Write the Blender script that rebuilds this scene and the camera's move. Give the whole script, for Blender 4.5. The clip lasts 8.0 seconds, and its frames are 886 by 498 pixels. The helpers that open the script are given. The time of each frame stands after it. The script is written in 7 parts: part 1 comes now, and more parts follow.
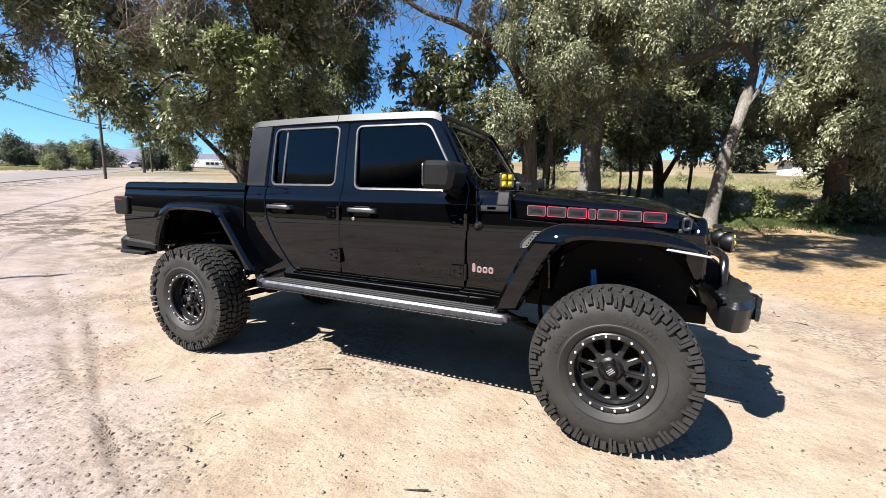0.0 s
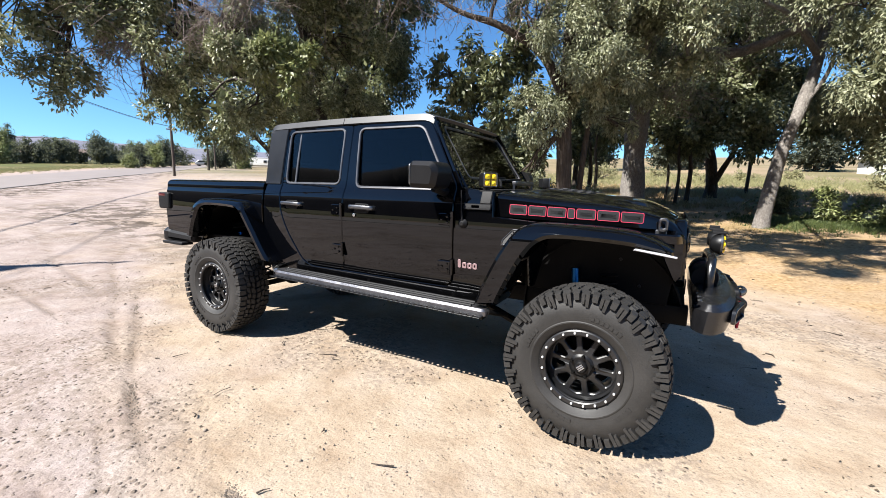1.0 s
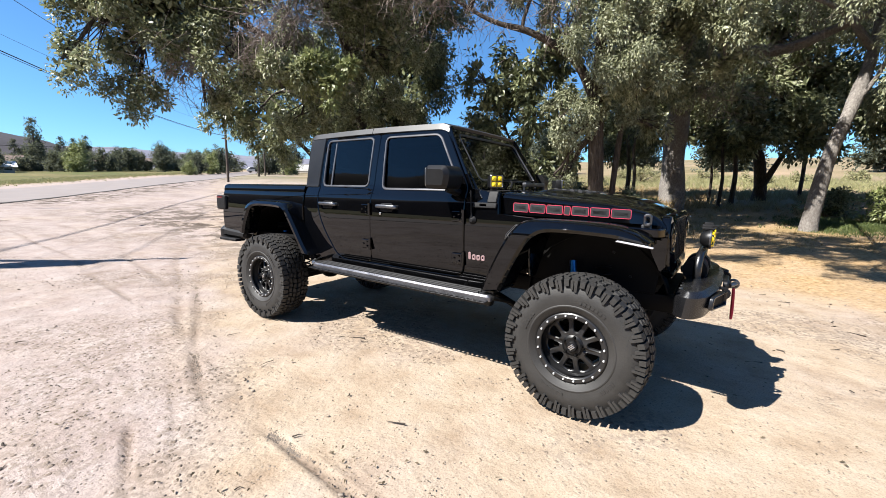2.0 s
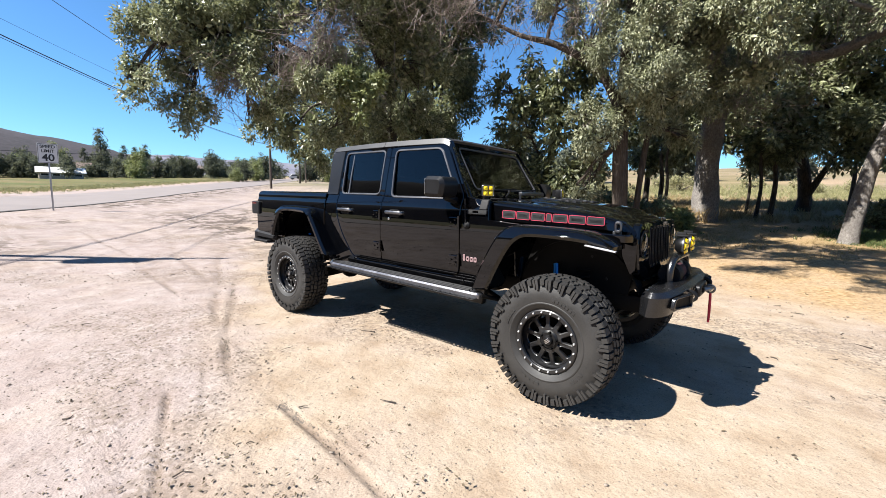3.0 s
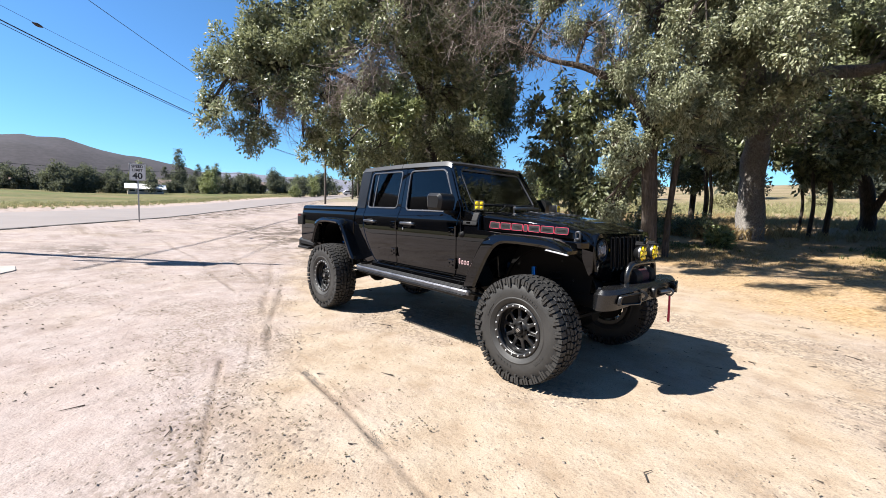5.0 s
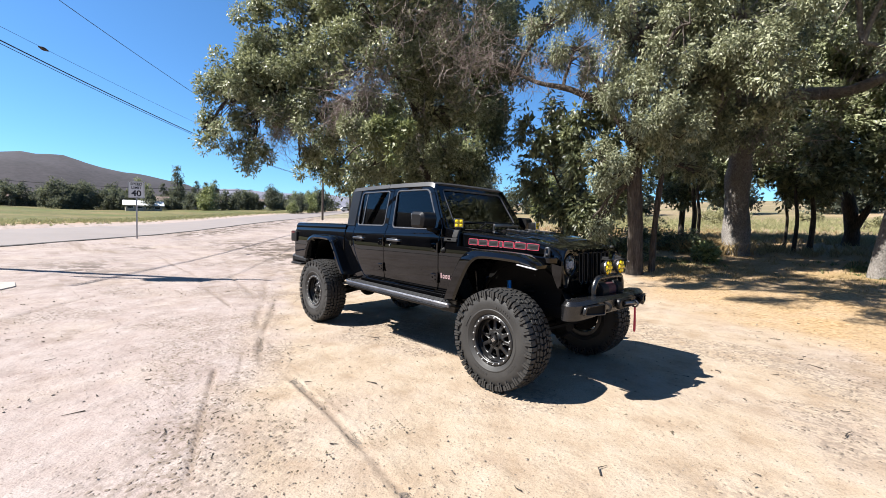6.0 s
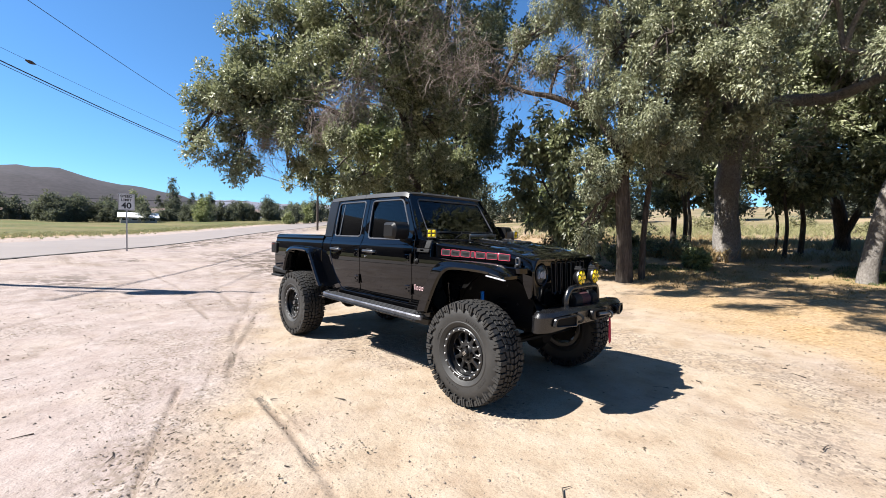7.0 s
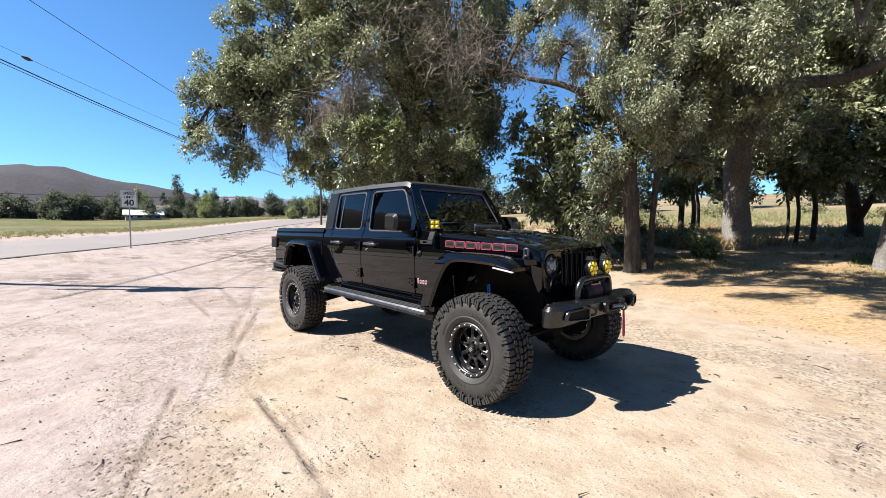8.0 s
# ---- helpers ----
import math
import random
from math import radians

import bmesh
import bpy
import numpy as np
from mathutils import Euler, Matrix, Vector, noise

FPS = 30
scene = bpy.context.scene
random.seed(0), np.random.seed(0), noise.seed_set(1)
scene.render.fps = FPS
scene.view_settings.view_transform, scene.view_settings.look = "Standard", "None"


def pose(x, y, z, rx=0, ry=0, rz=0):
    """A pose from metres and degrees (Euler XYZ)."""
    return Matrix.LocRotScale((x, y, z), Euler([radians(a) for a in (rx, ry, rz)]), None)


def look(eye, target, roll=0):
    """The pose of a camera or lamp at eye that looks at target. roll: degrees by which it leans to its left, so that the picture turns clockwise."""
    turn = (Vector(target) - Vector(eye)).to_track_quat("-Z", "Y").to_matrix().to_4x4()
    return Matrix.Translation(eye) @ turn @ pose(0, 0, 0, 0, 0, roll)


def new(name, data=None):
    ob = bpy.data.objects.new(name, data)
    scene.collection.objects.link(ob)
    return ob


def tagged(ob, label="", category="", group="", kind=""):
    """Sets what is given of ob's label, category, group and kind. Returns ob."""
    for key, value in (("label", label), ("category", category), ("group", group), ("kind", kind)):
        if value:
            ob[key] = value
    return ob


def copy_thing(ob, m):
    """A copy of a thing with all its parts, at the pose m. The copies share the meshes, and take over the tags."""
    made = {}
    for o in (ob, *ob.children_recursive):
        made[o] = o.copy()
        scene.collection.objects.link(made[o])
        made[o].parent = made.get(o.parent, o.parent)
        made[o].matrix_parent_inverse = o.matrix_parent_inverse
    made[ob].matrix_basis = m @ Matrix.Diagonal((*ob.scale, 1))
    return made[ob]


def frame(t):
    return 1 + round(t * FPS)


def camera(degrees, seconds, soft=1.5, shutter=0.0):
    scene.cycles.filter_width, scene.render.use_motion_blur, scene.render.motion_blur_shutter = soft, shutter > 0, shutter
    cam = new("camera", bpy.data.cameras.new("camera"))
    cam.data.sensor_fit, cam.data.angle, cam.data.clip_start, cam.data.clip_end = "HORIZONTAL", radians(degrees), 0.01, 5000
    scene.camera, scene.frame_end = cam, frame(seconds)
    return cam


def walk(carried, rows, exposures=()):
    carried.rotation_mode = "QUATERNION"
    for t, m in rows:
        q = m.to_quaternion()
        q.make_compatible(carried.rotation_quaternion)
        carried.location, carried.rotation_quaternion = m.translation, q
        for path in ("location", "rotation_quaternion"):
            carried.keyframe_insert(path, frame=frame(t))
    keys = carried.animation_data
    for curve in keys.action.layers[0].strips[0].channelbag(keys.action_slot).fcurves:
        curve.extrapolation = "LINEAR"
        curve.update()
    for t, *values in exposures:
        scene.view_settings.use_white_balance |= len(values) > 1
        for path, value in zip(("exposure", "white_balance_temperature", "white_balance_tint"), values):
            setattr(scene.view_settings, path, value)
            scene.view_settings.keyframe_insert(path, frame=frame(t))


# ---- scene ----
EXPOSURE = 1.54
cam = camera(94.0, 8.0, soft=0.8)
PATH = [
    (0, (-0.023, -3.37, 1.487), (-0.792, -1.547, 1.197), 0.9),
    (0.5, (0.174, -3.311, 1.484), (-0.706, -1.541, 1.186), 1.4),
    (1, (0.401, -3.324, 1.502), (-0.566, -1.6, 1.198), 1.2),
    (1.5, (0.546, -3.463, 1.481), (-0.501, -1.786, 1.18), 0.9),
    (2.8, (1.174, -3.61, 1.49), (-0.069, -2.065, 1.23), 1.2),
    (3, (1.242, -3.649, 1.494), (-0.024, -2.122, 1.239), 1.3),
    (3.5, (1.448, -3.787, 1.471), (0.109, -2.321, 1.23), 1.7),
    (4, (1.652, -3.826, 1.492), (0.252, -2.417, 1.262), 2.1),
    (5.5, (2.244, -3.873, 1.476), (0.794, -2.505, 1.321), 1.8),
    (6, (2.374, -3.909, 1.503), (0.933, -2.526, 1.395), 1.6),
    (6.5, (2.439, -3.806, 1.519), (1.006, -2.413, 1.447), 1.4),
    (7, (2.489, -3.661, 1.525), (1.055, -2.269, 1.46), 1.0),
    (7.5, (2.485, -3.595, 1.528), (1.047, -2.207, 1.448), 0.6),
    (8, (2.356, -3.527, 1.508), (0.909, -2.151, 1.407), 0.1),
]
walk(cam, [(t, look(eye, target, roll)) for t, eye, target, roll in PATH], exposures=[(0.0, EXPOSURE), (8.0, EXPOSURE)])

# ---- light ----
SUN_WAY = Vector((0.47, 0.80, -1.0)).normalized()   # the way the sunlight travels
world = bpy.data.worlds.new("sky")
scene.world = world
world.use_nodes = True
sky_nodes = world.node_tree.nodes
sky_tex = sky_nodes.new("ShaderNodeTexSky")
sky_tex.sky_type = "NISHITA"
sky_tex.sun_disc = False
sky_tex.sun_elevation = math.asin(-SUN_WAY.z)
sky_tex.sun_rotation = math.atan2(-SUN_WAY.x, -SUN_WAY.y)
sky_tex.altitude = 400
sky_tex.air_density = 1.0
sky_tex.dust_density = 0.1
sky_tex.ozone_density = 4.0
sky_nodes["Background"].inputs["Strength"].default_value = 0.054
tint = sky_nodes.new("ShaderNodeMix")
tint.data_type, tint.blend_type = "RGBA", "MULTIPLY"
tint.inputs[0].default_value = 1.0
tint.inputs[7].default_value = (0.63, 0.98, 1.22, 1)
world.node_tree.links.new(sky_tex.outputs["Color"], tint.inputs[6])
world.node_tree.links.new(tint.outputs[2], sky_nodes["Background"].inputs["Color"])

sun = new("sun", bpy.data.lights.new("sun", "SUN"))
sun.data.energy = 5.0
sun.data.angle = radians(0.53)
sun.data.color = (1.0, 0.965, 0.91)
sun.matrix_world = Matrix.Translation((-8, -20, 30)) @ SUN_WAY.to_track_quat("-Z", "Y").to_matrix().to_4x4()


# ---- materials ----
def node_mat(name):
    m = bpy.data.materials.new(name)
    m.use_nodes = True
    nt = m.node_tree
    return m, nt, nt.nodes["Principled BSDF"]


def add(nt, kind, **values):
    n = nt.nodes.new(kind)
    for key, value in values.items():
        n.inputs[key.replace("_", " ")].default_value = value
    return n


def noise_of(nt, coord, scale, detail=4.0, rough=0.55):
    n = add(nt, "ShaderNodeTexNoise", Scale=scale, Detail=detail, Roughness=rough)
    nt.links.new(coord, n.inputs["Vector"])
    return n.outputs["Fac"]


def ramp_of(nt, value, stops):
    r = nt.nodes.new("ShaderNodeValToRGB")
    while len(r.color_ramp.elements) < len(stops):
        r.color_ramp.elements.new(0.5)
    for e, (at, c) in zip(r.color_ramp.elements, stops):
        e.position, e.color = at, (*c, 1)
    nt.links.new(value, r.inputs["Fac"])
    return r.outputs["Color"]


def mix_of(nt, fac, a, b, how="MIX"):
    n = nt.nodes.new("ShaderNodeMix")
    n.data_type, n.blend_type = "RGBA", how
    for sock, v in ((n.inputs[0], fac), (n.inputs[6], a), (n.inputs[7], b)):
        if isinstance(v, bpy.types.NodeSocket):
            nt.links.new(v, sock)
        elif isinstance(v, (int, float)):
            sock.default_value = v
        else:
            sock.default_value = (*v, 1)
    return n.outputs[2]


def scaled(nt, value, a, b):
    n = nt.nodes.new("ShaderNodeMapRange")
    nt.links.new(value, n.inputs[0])
    n.inputs[1].default_value, n.inputs[2].default_value = 0.3, 0.7
    n.inputs[3].default_value, n.inputs[4].default_value = a, b
    return n.outputs[0]


def bump_of(nt, b, height, strength, dist=0.01, chain=None):
    n = add(nt, "ShaderNodeBump", Strength=strength, Distance=dist)
    nt.links.new(height, n.inputs["Height"])
    if chain:
        nt.links.new(chain, n.inputs["Normal"])
    nt.links.new(n.outputs["Normal"], b.inputs["Normal"])
    return n.outputs["Normal"]


def surface(name, c1, c2, rough=(0.4, 0.6), metal=0.0, scale=6.0, fine=80.0, relief=0.0, coat=0.0, spec=0.5, per_object=0.0):
    """A worn surface: two colours mixed at two scales, uneven gloss, fine relief."""
    m, nt, b = node_mat(name)
    coord = nt.nodes.new("ShaderNodeTexCoord").outputs["Object"]
    big, small = noise_of(nt, coord, scale), noise_of(nt, coord, fine, 3.0)
    both = nt.nodes.new("ShaderNodeMath")
    both.operation = "MULTIPLY_ADD"
    nt.links.new(small, both.inputs[0])
    both.inputs[1].default_value = 0.5
    half = nt.nodes.new("ShaderNodeMath")
    half.operation = "MULTIPLY"
    nt.links.new(big, half.inputs[0])
    half.inputs[1].default_value = 0.5
    nt.links.new(half.outputs[0], both.inputs[2])
    col = ramp_of(nt, both.outputs[0], [(0.35, c1), (0.65, c2)])
    if per_object:
        info = nt.nodes.new("ShaderNodeObjectInfo").outputs["Random"]
        col = mix_of(nt, scaled(nt, info, 0.0, per_object), col, (0.02, 0.015, 0.01))
    nt.links.new(col, b.inputs["Base Color"])
    nt.links.new(scaled(nt, both.outputs[0], *rough), b.inputs["Roughness"])
    b.inputs["Metallic"].default_value = metal
    b.inputs["Specular IOR Level"].default_value = spec
    b.inputs["Coat Weight"].default_value = coat
    b.inputs["Coat Roughness"].default_value = 0.02
    b.inputs["Coat IOR"].default_value = 1.48
    if relief:
        bump_of(nt, b, small, relief)
    return m


PAINT = surface("black_paint", (0.0008, 0.0008, 0.001), (0.002, 0.002, 0.0023), (0.25, 0.35), scale=3, fine=300, coat=0.95, spec=0.0)
SATIN = surface("satin_black", (0.003, 0.003, 0.0035), (0.006, 0.006, 0.0065), (0.34, 0.46), scale=4, fine=400, relief=0.06, spec=0.3)
ROOF = surface("hardtop_black", (0.014, 0.014, 0.015), (0.024, 0.024, 0.025), (0.4, 0.48), scale=3, fine=500, spec=0.42)
PLASTIC = surface("black_plastic", (0.0048, 0.0048, 0.0054), (0.0108, 0.0108, 0.0114), (0.5, 0.65), scale=9, fine=600, relief=0.12, spec=0.2)
POWDER = surface("powder_coat", (0.004, 0.004, 0.0045), (0.008, 0.008, 0.0088), (0.2, 0.3), scale=5, fine=700, relief=0.12, spec=0.65)
CHASSIS = surface("chassis_black", (0.0008, 0.0008, 0.0008), (0.0035, 0.0032, 0.003), (0.5, 0.7), scale=7, fine=60, relief=0.1, spec=0.15)
RUBBER = surface("tyre_rubber", (0.007, 0.0067, 0.0064), (0.024, 0.0222, 0.0205), (0.55, 0.75), scale=5, fine=140, relief=0.12)
RIM = surface("rim_black", (0.007, 0.007, 0.0077), (0.014, 0.014, 0.0147), (0.3, 0.42), scale=8, fine=300, relief=0.03)
STEEL = surface("bright_steel", (0.5, 0.5, 0.5), (0.66, 0.66, 0.66), (0.25, 0.4), metal=1.0, scale=20, fine=200)
GREY_METAL = surface("grey_metal", (0.13, 0.13, 0.135), (0.2, 0.2, 0.205), (0.3, 0.42), metal=1.0, scale=12, fine=200)
STEP_METAL = surface("step_tread", (0.13, 0.13, 0.14), (0.22, 0.22, 0.235), (0.26, 0.38), metal=0.9, scale=10, fine=150, relief=0.1)
TRIM = surface("window_trim", (0.07, 0.07, 0.075), (0.11, 0.11, 0.115), (0.3, 0.4), metal=0.6, scale=10, fine=300)
GALV_MESH = surface("grey_mesh", (0.1, 0.1, 0.1), (0.16, 0.16, 0.16), (0.4, 0.5), metal=0.5, scale=20, fine=200)
BLUE = surface("blue_anodised", (0.01, 0.1, 0.3), (0.02, 0.16, 0.42), (0.25, 0.35), metal=0.8, scale=20, fine=200)
RED = surface("red_strap", (0.36, 0.016, 0.04), (0.496, 0.032, 0.064), (0.6, 0.8), scale=30, fine=300, relief=0.2)
DECAL_RED = surface("decal_red", (0.4, 0.024, 0.056), (0.496, 0.04, 0.08), (0.35, 0.45), scale=20, fine=300)
DECAL_GREY = surface("decal_grey", (0.006, 0.006, 0.0065), (0.011, 0.011, 0.012), (0.4, 0.5), scale=20, fine=300)
BADGE = surface("badge_silver", (0.3, 0.188, 0.195), (0.375, 0.27, 0.277), (0.3, 0.4), metal=0.5, scale=30, fine=300)
TAIL = surface("tail_lens", (0.05, 0.004, 0.005), (0.08, 0.006, 0.008), (0.1, 0.16), scale=20, fine=300, coat=0.5)
WHITE_LENS = surface("white_lens", (0.32, 0.32, 0.344), (0.416, 0.416, 0.44), (0.12, 0.2), scale=30, fine=300, coat=0.6)
SEAT = surface("seat_cloth", (0.012, 0.012, 0.013), (0.025, 0.025, 0.026), (0.7, 0.85), scale=10, fine=300, relief=0.2)


def yellow_lens():
    m, nt, b = node_mat("yellow_lens")
    coord = nt.nodes.new("ShaderNodeTexCoord").outputs["Object"]
    v = add(nt, "ShaderNodeTexVoronoi", Scale=34.0)
    nt.links.new(coord, v.inputs["Vector"])
    nt.links.new(ramp_of(nt, v.outputs["Distance"], [(0.1, (1.0, 0.8, 0.03)), (0.7, (0.95, 0.6, 0.0))]), b.inputs["Base Color"])
    b.inputs["Roughness"].default_value = 0.16
    b.inputs["Coat Weight"].default_value = 0.7
    bump_of(nt, b, v.outputs["Distance"], 0.5)
    return m


YELLOW = yellow_lens()


def tinted_glass(name, tint):
    m, nt, b = node_mat(name)
    b.inputs["Base Color"].default_value = (*tint, 1)
    b.inputs["Roughness"].default_value = 0.01
    b.inputs["IOR"].default_value = 1.36
    b.inputs["Transmission Weight"].default_value = 1.0
    coord = nt.nodes.new("ShaderNodeTexCoord").outputs["Object"]
    nt.links.new(scaled(nt, noise_of(nt, coord, 4.0), 0.0, 0.03), b.inputs["Roughness"])
    return m


GLASS = tinted_glass("tinted_glass", (0.05, 0.055, 0.06))
WINDSCREEN = tinted_glass("windscreen_glass", (0.14, 0.155, 0.15))
CLEAR = tinted_glass("clear_lens", (0.95, 0.95, 0.95))


def leaf_mat(name, dark, mid, light, gloss=0.45):
    m, nt, b = node_mat(name)
    rnd = nt.nodes.new("ShaderNodeNewGeometry").outputs["Random Per Island"]
    coord = nt.nodes.new("ShaderNodeTexCoord").outputs["Object"]
    col = ramp_of(nt, rnd, [(0.0, dark), (0.55, mid), (1.0, light)])
    col = mix_of(nt, scaled(nt, noise_of(nt, coord, 0.9, 2.0), 0.0, 0.5), col, tuple(0.55 * v for v in mid))
    nt.links.new(col, b.inputs["Base Color"])
    b.inputs["Roughness"].default_value = gloss
    glow = nt.nodes.new("ShaderNodeBsdfTranslucent")
    nt.links.new(mix_of(nt, 0.4, col, (0.222, 0.235, 0.118)), glow.inputs["Color"])
    both = nt.nodes.new("ShaderNodeMixShader")
    both.inputs[0].default_value = 0.34
    nt.links.new(b.outputs[0], both.inputs[1])
    nt.links.new(glow.outputs[0], both.inputs[2])
    nt.links.new(both.outputs[0], nt.nodes["Material Output"].inputs["Surface"])
    return m


LEAF_ASH = leaf_mat("ash_leaves", (0.042, 0.05, 0.025), (0.23, 0.255, 0.125), (0.52, 0.53, 0.35), 0.42)
LEAF_PALE = leaf_mat("pale_leaves", (0.068, 0.077, 0.046), (0.275, 0.295, 0.172), (0.52, 0.53, 0.36), 0.45)
LEAF_DARK = leaf_mat("dark_leaves", (0.038, 0.048, 0.026), (0.135, 0.158, 0.075), (0.36, 0.38, 0.2), 0.38)
# greyed green: the haze of distance is put into this leaf colour
LEAF_FAR = leaf_mat("hazed_far_leaves", (0.036, 0.044, 0.034), (0.078, 0.09, 0.064), (0.15, 0.162, 0.115), 0.9)
LEAF_BRIGHT = leaf_mat("bright_leaves", (0.07, 0.09, 0.028), (0.2, 0.235, 0.08), (0.38, 0.4, 0.18))
LEAF_DRY = leaf_mat("dry_leaves", (0.06, 0.042, 0.02), (0.13, 0.095, 0.05), (0.22, 0.17, 0.1), 0.7)
LEAF_SCRUB = leaf_mat("scrub_leaves", (0.17, 0.165, 0.075), (0.3, 0.285, 0.14), (0.42, 0.39, 0.22), 0.8)
GRASS_DRY = leaf_mat("dry_grass", (0.2, 0.13, 0.055), (0.38, 0.27, 0.13), (0.5, 0.38, 0.2), 0.7)
GRASS_GREEN = leaf_mat("green_grass", (0.03, 0.05, 0.012), (0.08, 0.115, 0.028), (0.17, 0.19, 0.065), 0.6)
GRASS_MEADOW = leaf_mat("meadow_grass", (0.17, 0.17, 0.07), (0.33, 0.32, 0.15), (0.45, 0.42, 0.22), 0.8)


def bark(name, c1, c2, c3, stretch=4.0):
    m, nt, b = node_mat(name)
    coord = nt.nodes.new("ShaderNodeTexCoord").outputs["Object"]
    mp = nt.nodes.new("ShaderNodeMapping")
    nt.links.new(coord, mp.inputs["Vector"])
    mp.inputs["Scale"].default_value = (1, 1, 1 / stretch)
    fine, big = noise_of(nt, mp.outputs[0], 26.0, 6.0, 0.7), noise_of(nt, coord, 1.6, 3.0)
    col = ramp_of(nt, fine, [(0.3, c1), (0.5, c2), (0.7, c3)])
    col = mix_of(nt, scaled(nt, big, 0.0, 0.55), col, c1)
    nt.links.new(col, b.inputs["Base Color"])
    b.inputs["Roughness"].default_value = 0.9
    bump_of(nt, b, fine, 1.0, 0.05)
    return m


BARK_GREY = bark("grey_bark", (0.085, 0.074, 0.064), (0.22, 0.2, 0.18), (0.36, 0.335, 0.31), 1.6)
BARK_BROWN = bark("brown_bark", (0.018, 0.014, 0.011), (0.075, 0.058, 0.045), (0.16, 0.13, 0.105), 7.0)
TWIG = bark("dead_twigs", (0.15, 0.115, 0.1), (0.29, 0.235, 0.21), (0.4, 0.34, 0.31), 3.0)
POLE_WOOD = bark("pole_wood", (0.0372, 0.0279, 0.0217), (0.0744, 0.0558, 0.0434), (0.124, 0.0992, 0.0744), 8.0)
WIRE = surface("wire_black", (0.01, 0.01, 0.01), (0.02, 0.02, 0.02), (0.6, 0.7))


def ground_mat():
    """Pale sandy dirt, with litter, grass and gravel where the zone colours say so."""
    m, nt, b = node_mat("dirt_ground")
    coord = nt.nodes.new("ShaderNodeTexCoord").outputs["Object"]
    zone = nt.nodes.new("ShaderNodeVertexColor")
    zone.layer_name = "zone"
    parts = nt.nodes.new("ShaderNodeSeparateColor")
    nt.links.new(zone.outputs[0], parts.inputs[0])
    tone = nt.nodes.new("ShaderNodeVertexColor")
    tone.layer_name = "tone"
    tones = nt.nodes.new("ShaderNodeSeparateColor")
    nt.links.new(tone.outputs[0], tones.inputs[0])
    broad, mid, fine, grit = (noise_of(nt, coord, s, d, 0.6) for s, d in ((0.5, 5), (2.6, 7), (16.0, 6), (95.0, 4)))
    # packed pale pinkish dirt, and looser yellow sand
    pale = ramp_of(nt, mid, [(0.3, (0.222, 0.175, 0.156)), (0.46, (0.27, 0.222, 0.202)), (0.62, (0.3, 0.254, 0.234)), (0.75, (0.33, 0.29, 0.27))])
    warm = ramp_of(nt, mid, [(0.3, (0.238, 0.177, 0.123)), (0.5, (0.302, 0.241, 0.178)), (0.7, (0.336, 0.279, 0.218))])
    lean = nt.nodes.new("ShaderNodeMath")
    lean.operation, lean.use_clamp = "MULTIPLY_ADD", True
    nt.links.new(scaled(nt, broad, -0.5, 0.5), lean.inputs[0])
    lean.inputs[1].default_value = 0.8
    nt.links.new(tones.outputs[0], lean.inputs[2])
    col = mix_of(nt, lean.outputs[0], pale, warm)
    grains = ramp_of(nt, grit, [(0.34, (0.66, 0.62, 0.58)), (0.5, (1, 1, 1)), (0.7, (1.1, 1.08, 1.05))])
    col = mix_of(nt, 0.8, col, grains, "MULTIPLY")
    # scuffed patches where the crust is broken into darker crumbs
    crumb = add(nt, "ShaderNodeTexVoronoi", Scale=26.0)
    nt.links.new(coord, crumb.inputs["Vector"])
    pick = nt.nodes.new("ShaderNodeSeparateColor")
    nt.links.new(crumb.outputs["Color"], pick.inputs[0])
    some = ramp_of(nt, pick.outputs[0], [(0.62, (0, 0, 0)), (0.7, (1, 1, 1))])
    close = ramp_of(nt, crumb.outputs["Distance"], [(0.25, (1, 1, 1)), (0.42, (0, 0, 0))])
    crumbs = mix_of(nt, 1.0, mix_of(nt, 1.0, some, close, "MULTIPLY"), tones.outputs[1], "MULTIPLY")
    col = mix_of(nt, crumbs, col, (0.12, 0.092, 0.07))
    scuff = mix_of(nt, 1.0, ramp_of(nt, fine, [(0.47, (0, 0, 0)), (0.56, (0.8, 0.8, 0.8))]), tones.outputs[1], "MULTIPLY")
    col = mix_of(nt, scuff, col, (0.165, 0.13, 0.105))
    peb = add(nt, "ShaderNodeTexVoronoi", Scale=42.0)
    nt.links.new(coord, peb.inputs["Vector"])
    sel = nt.nodes.new("ShaderNodeSeparateColor")
    nt.links.new(peb.outputs["Color"], sel.inputs[0])
    stone = ramp_of(nt, sel.outputs[0], [(0.86, (0, 0, 0)), (0.9, (1, 1, 1))])
    near = ramp_of(nt, peb.outputs["Distance"], [(0.22, (1, 1, 1)), (0.34, (0, 0, 0))])
    pebbles = mix_of(nt, 1.0, stone, near, "MULTIPLY")
    col = mix_of(nt, pebbles, col, (0.19, 0.155, 0.125))
    # gravelly brown ruts and stains
    gravel = ramp_of(nt, fine, [(0.35, (0.075, 0.054, 0.04)), (0.65, (0.2, 0.15, 0.115))])
    col = mix_of(nt, parts.outputs[2], col, gravel)
    dark_marks = mix_of(nt, 1.0, ramp_of(nt, noise_of(nt, coord, 1.5, 9, 0.75), [(0.495, (0, 0, 0)), (0.525, (1, 1, 1))]), tones.outputs[2], "MULTIPLY")
    col = mix_of(nt, dark_marks, col, ramp_of(nt, fine, [(0.35, (0.035, 0.026, 0.02)), (0.65, (0.11, 0.085, 0.066))]))
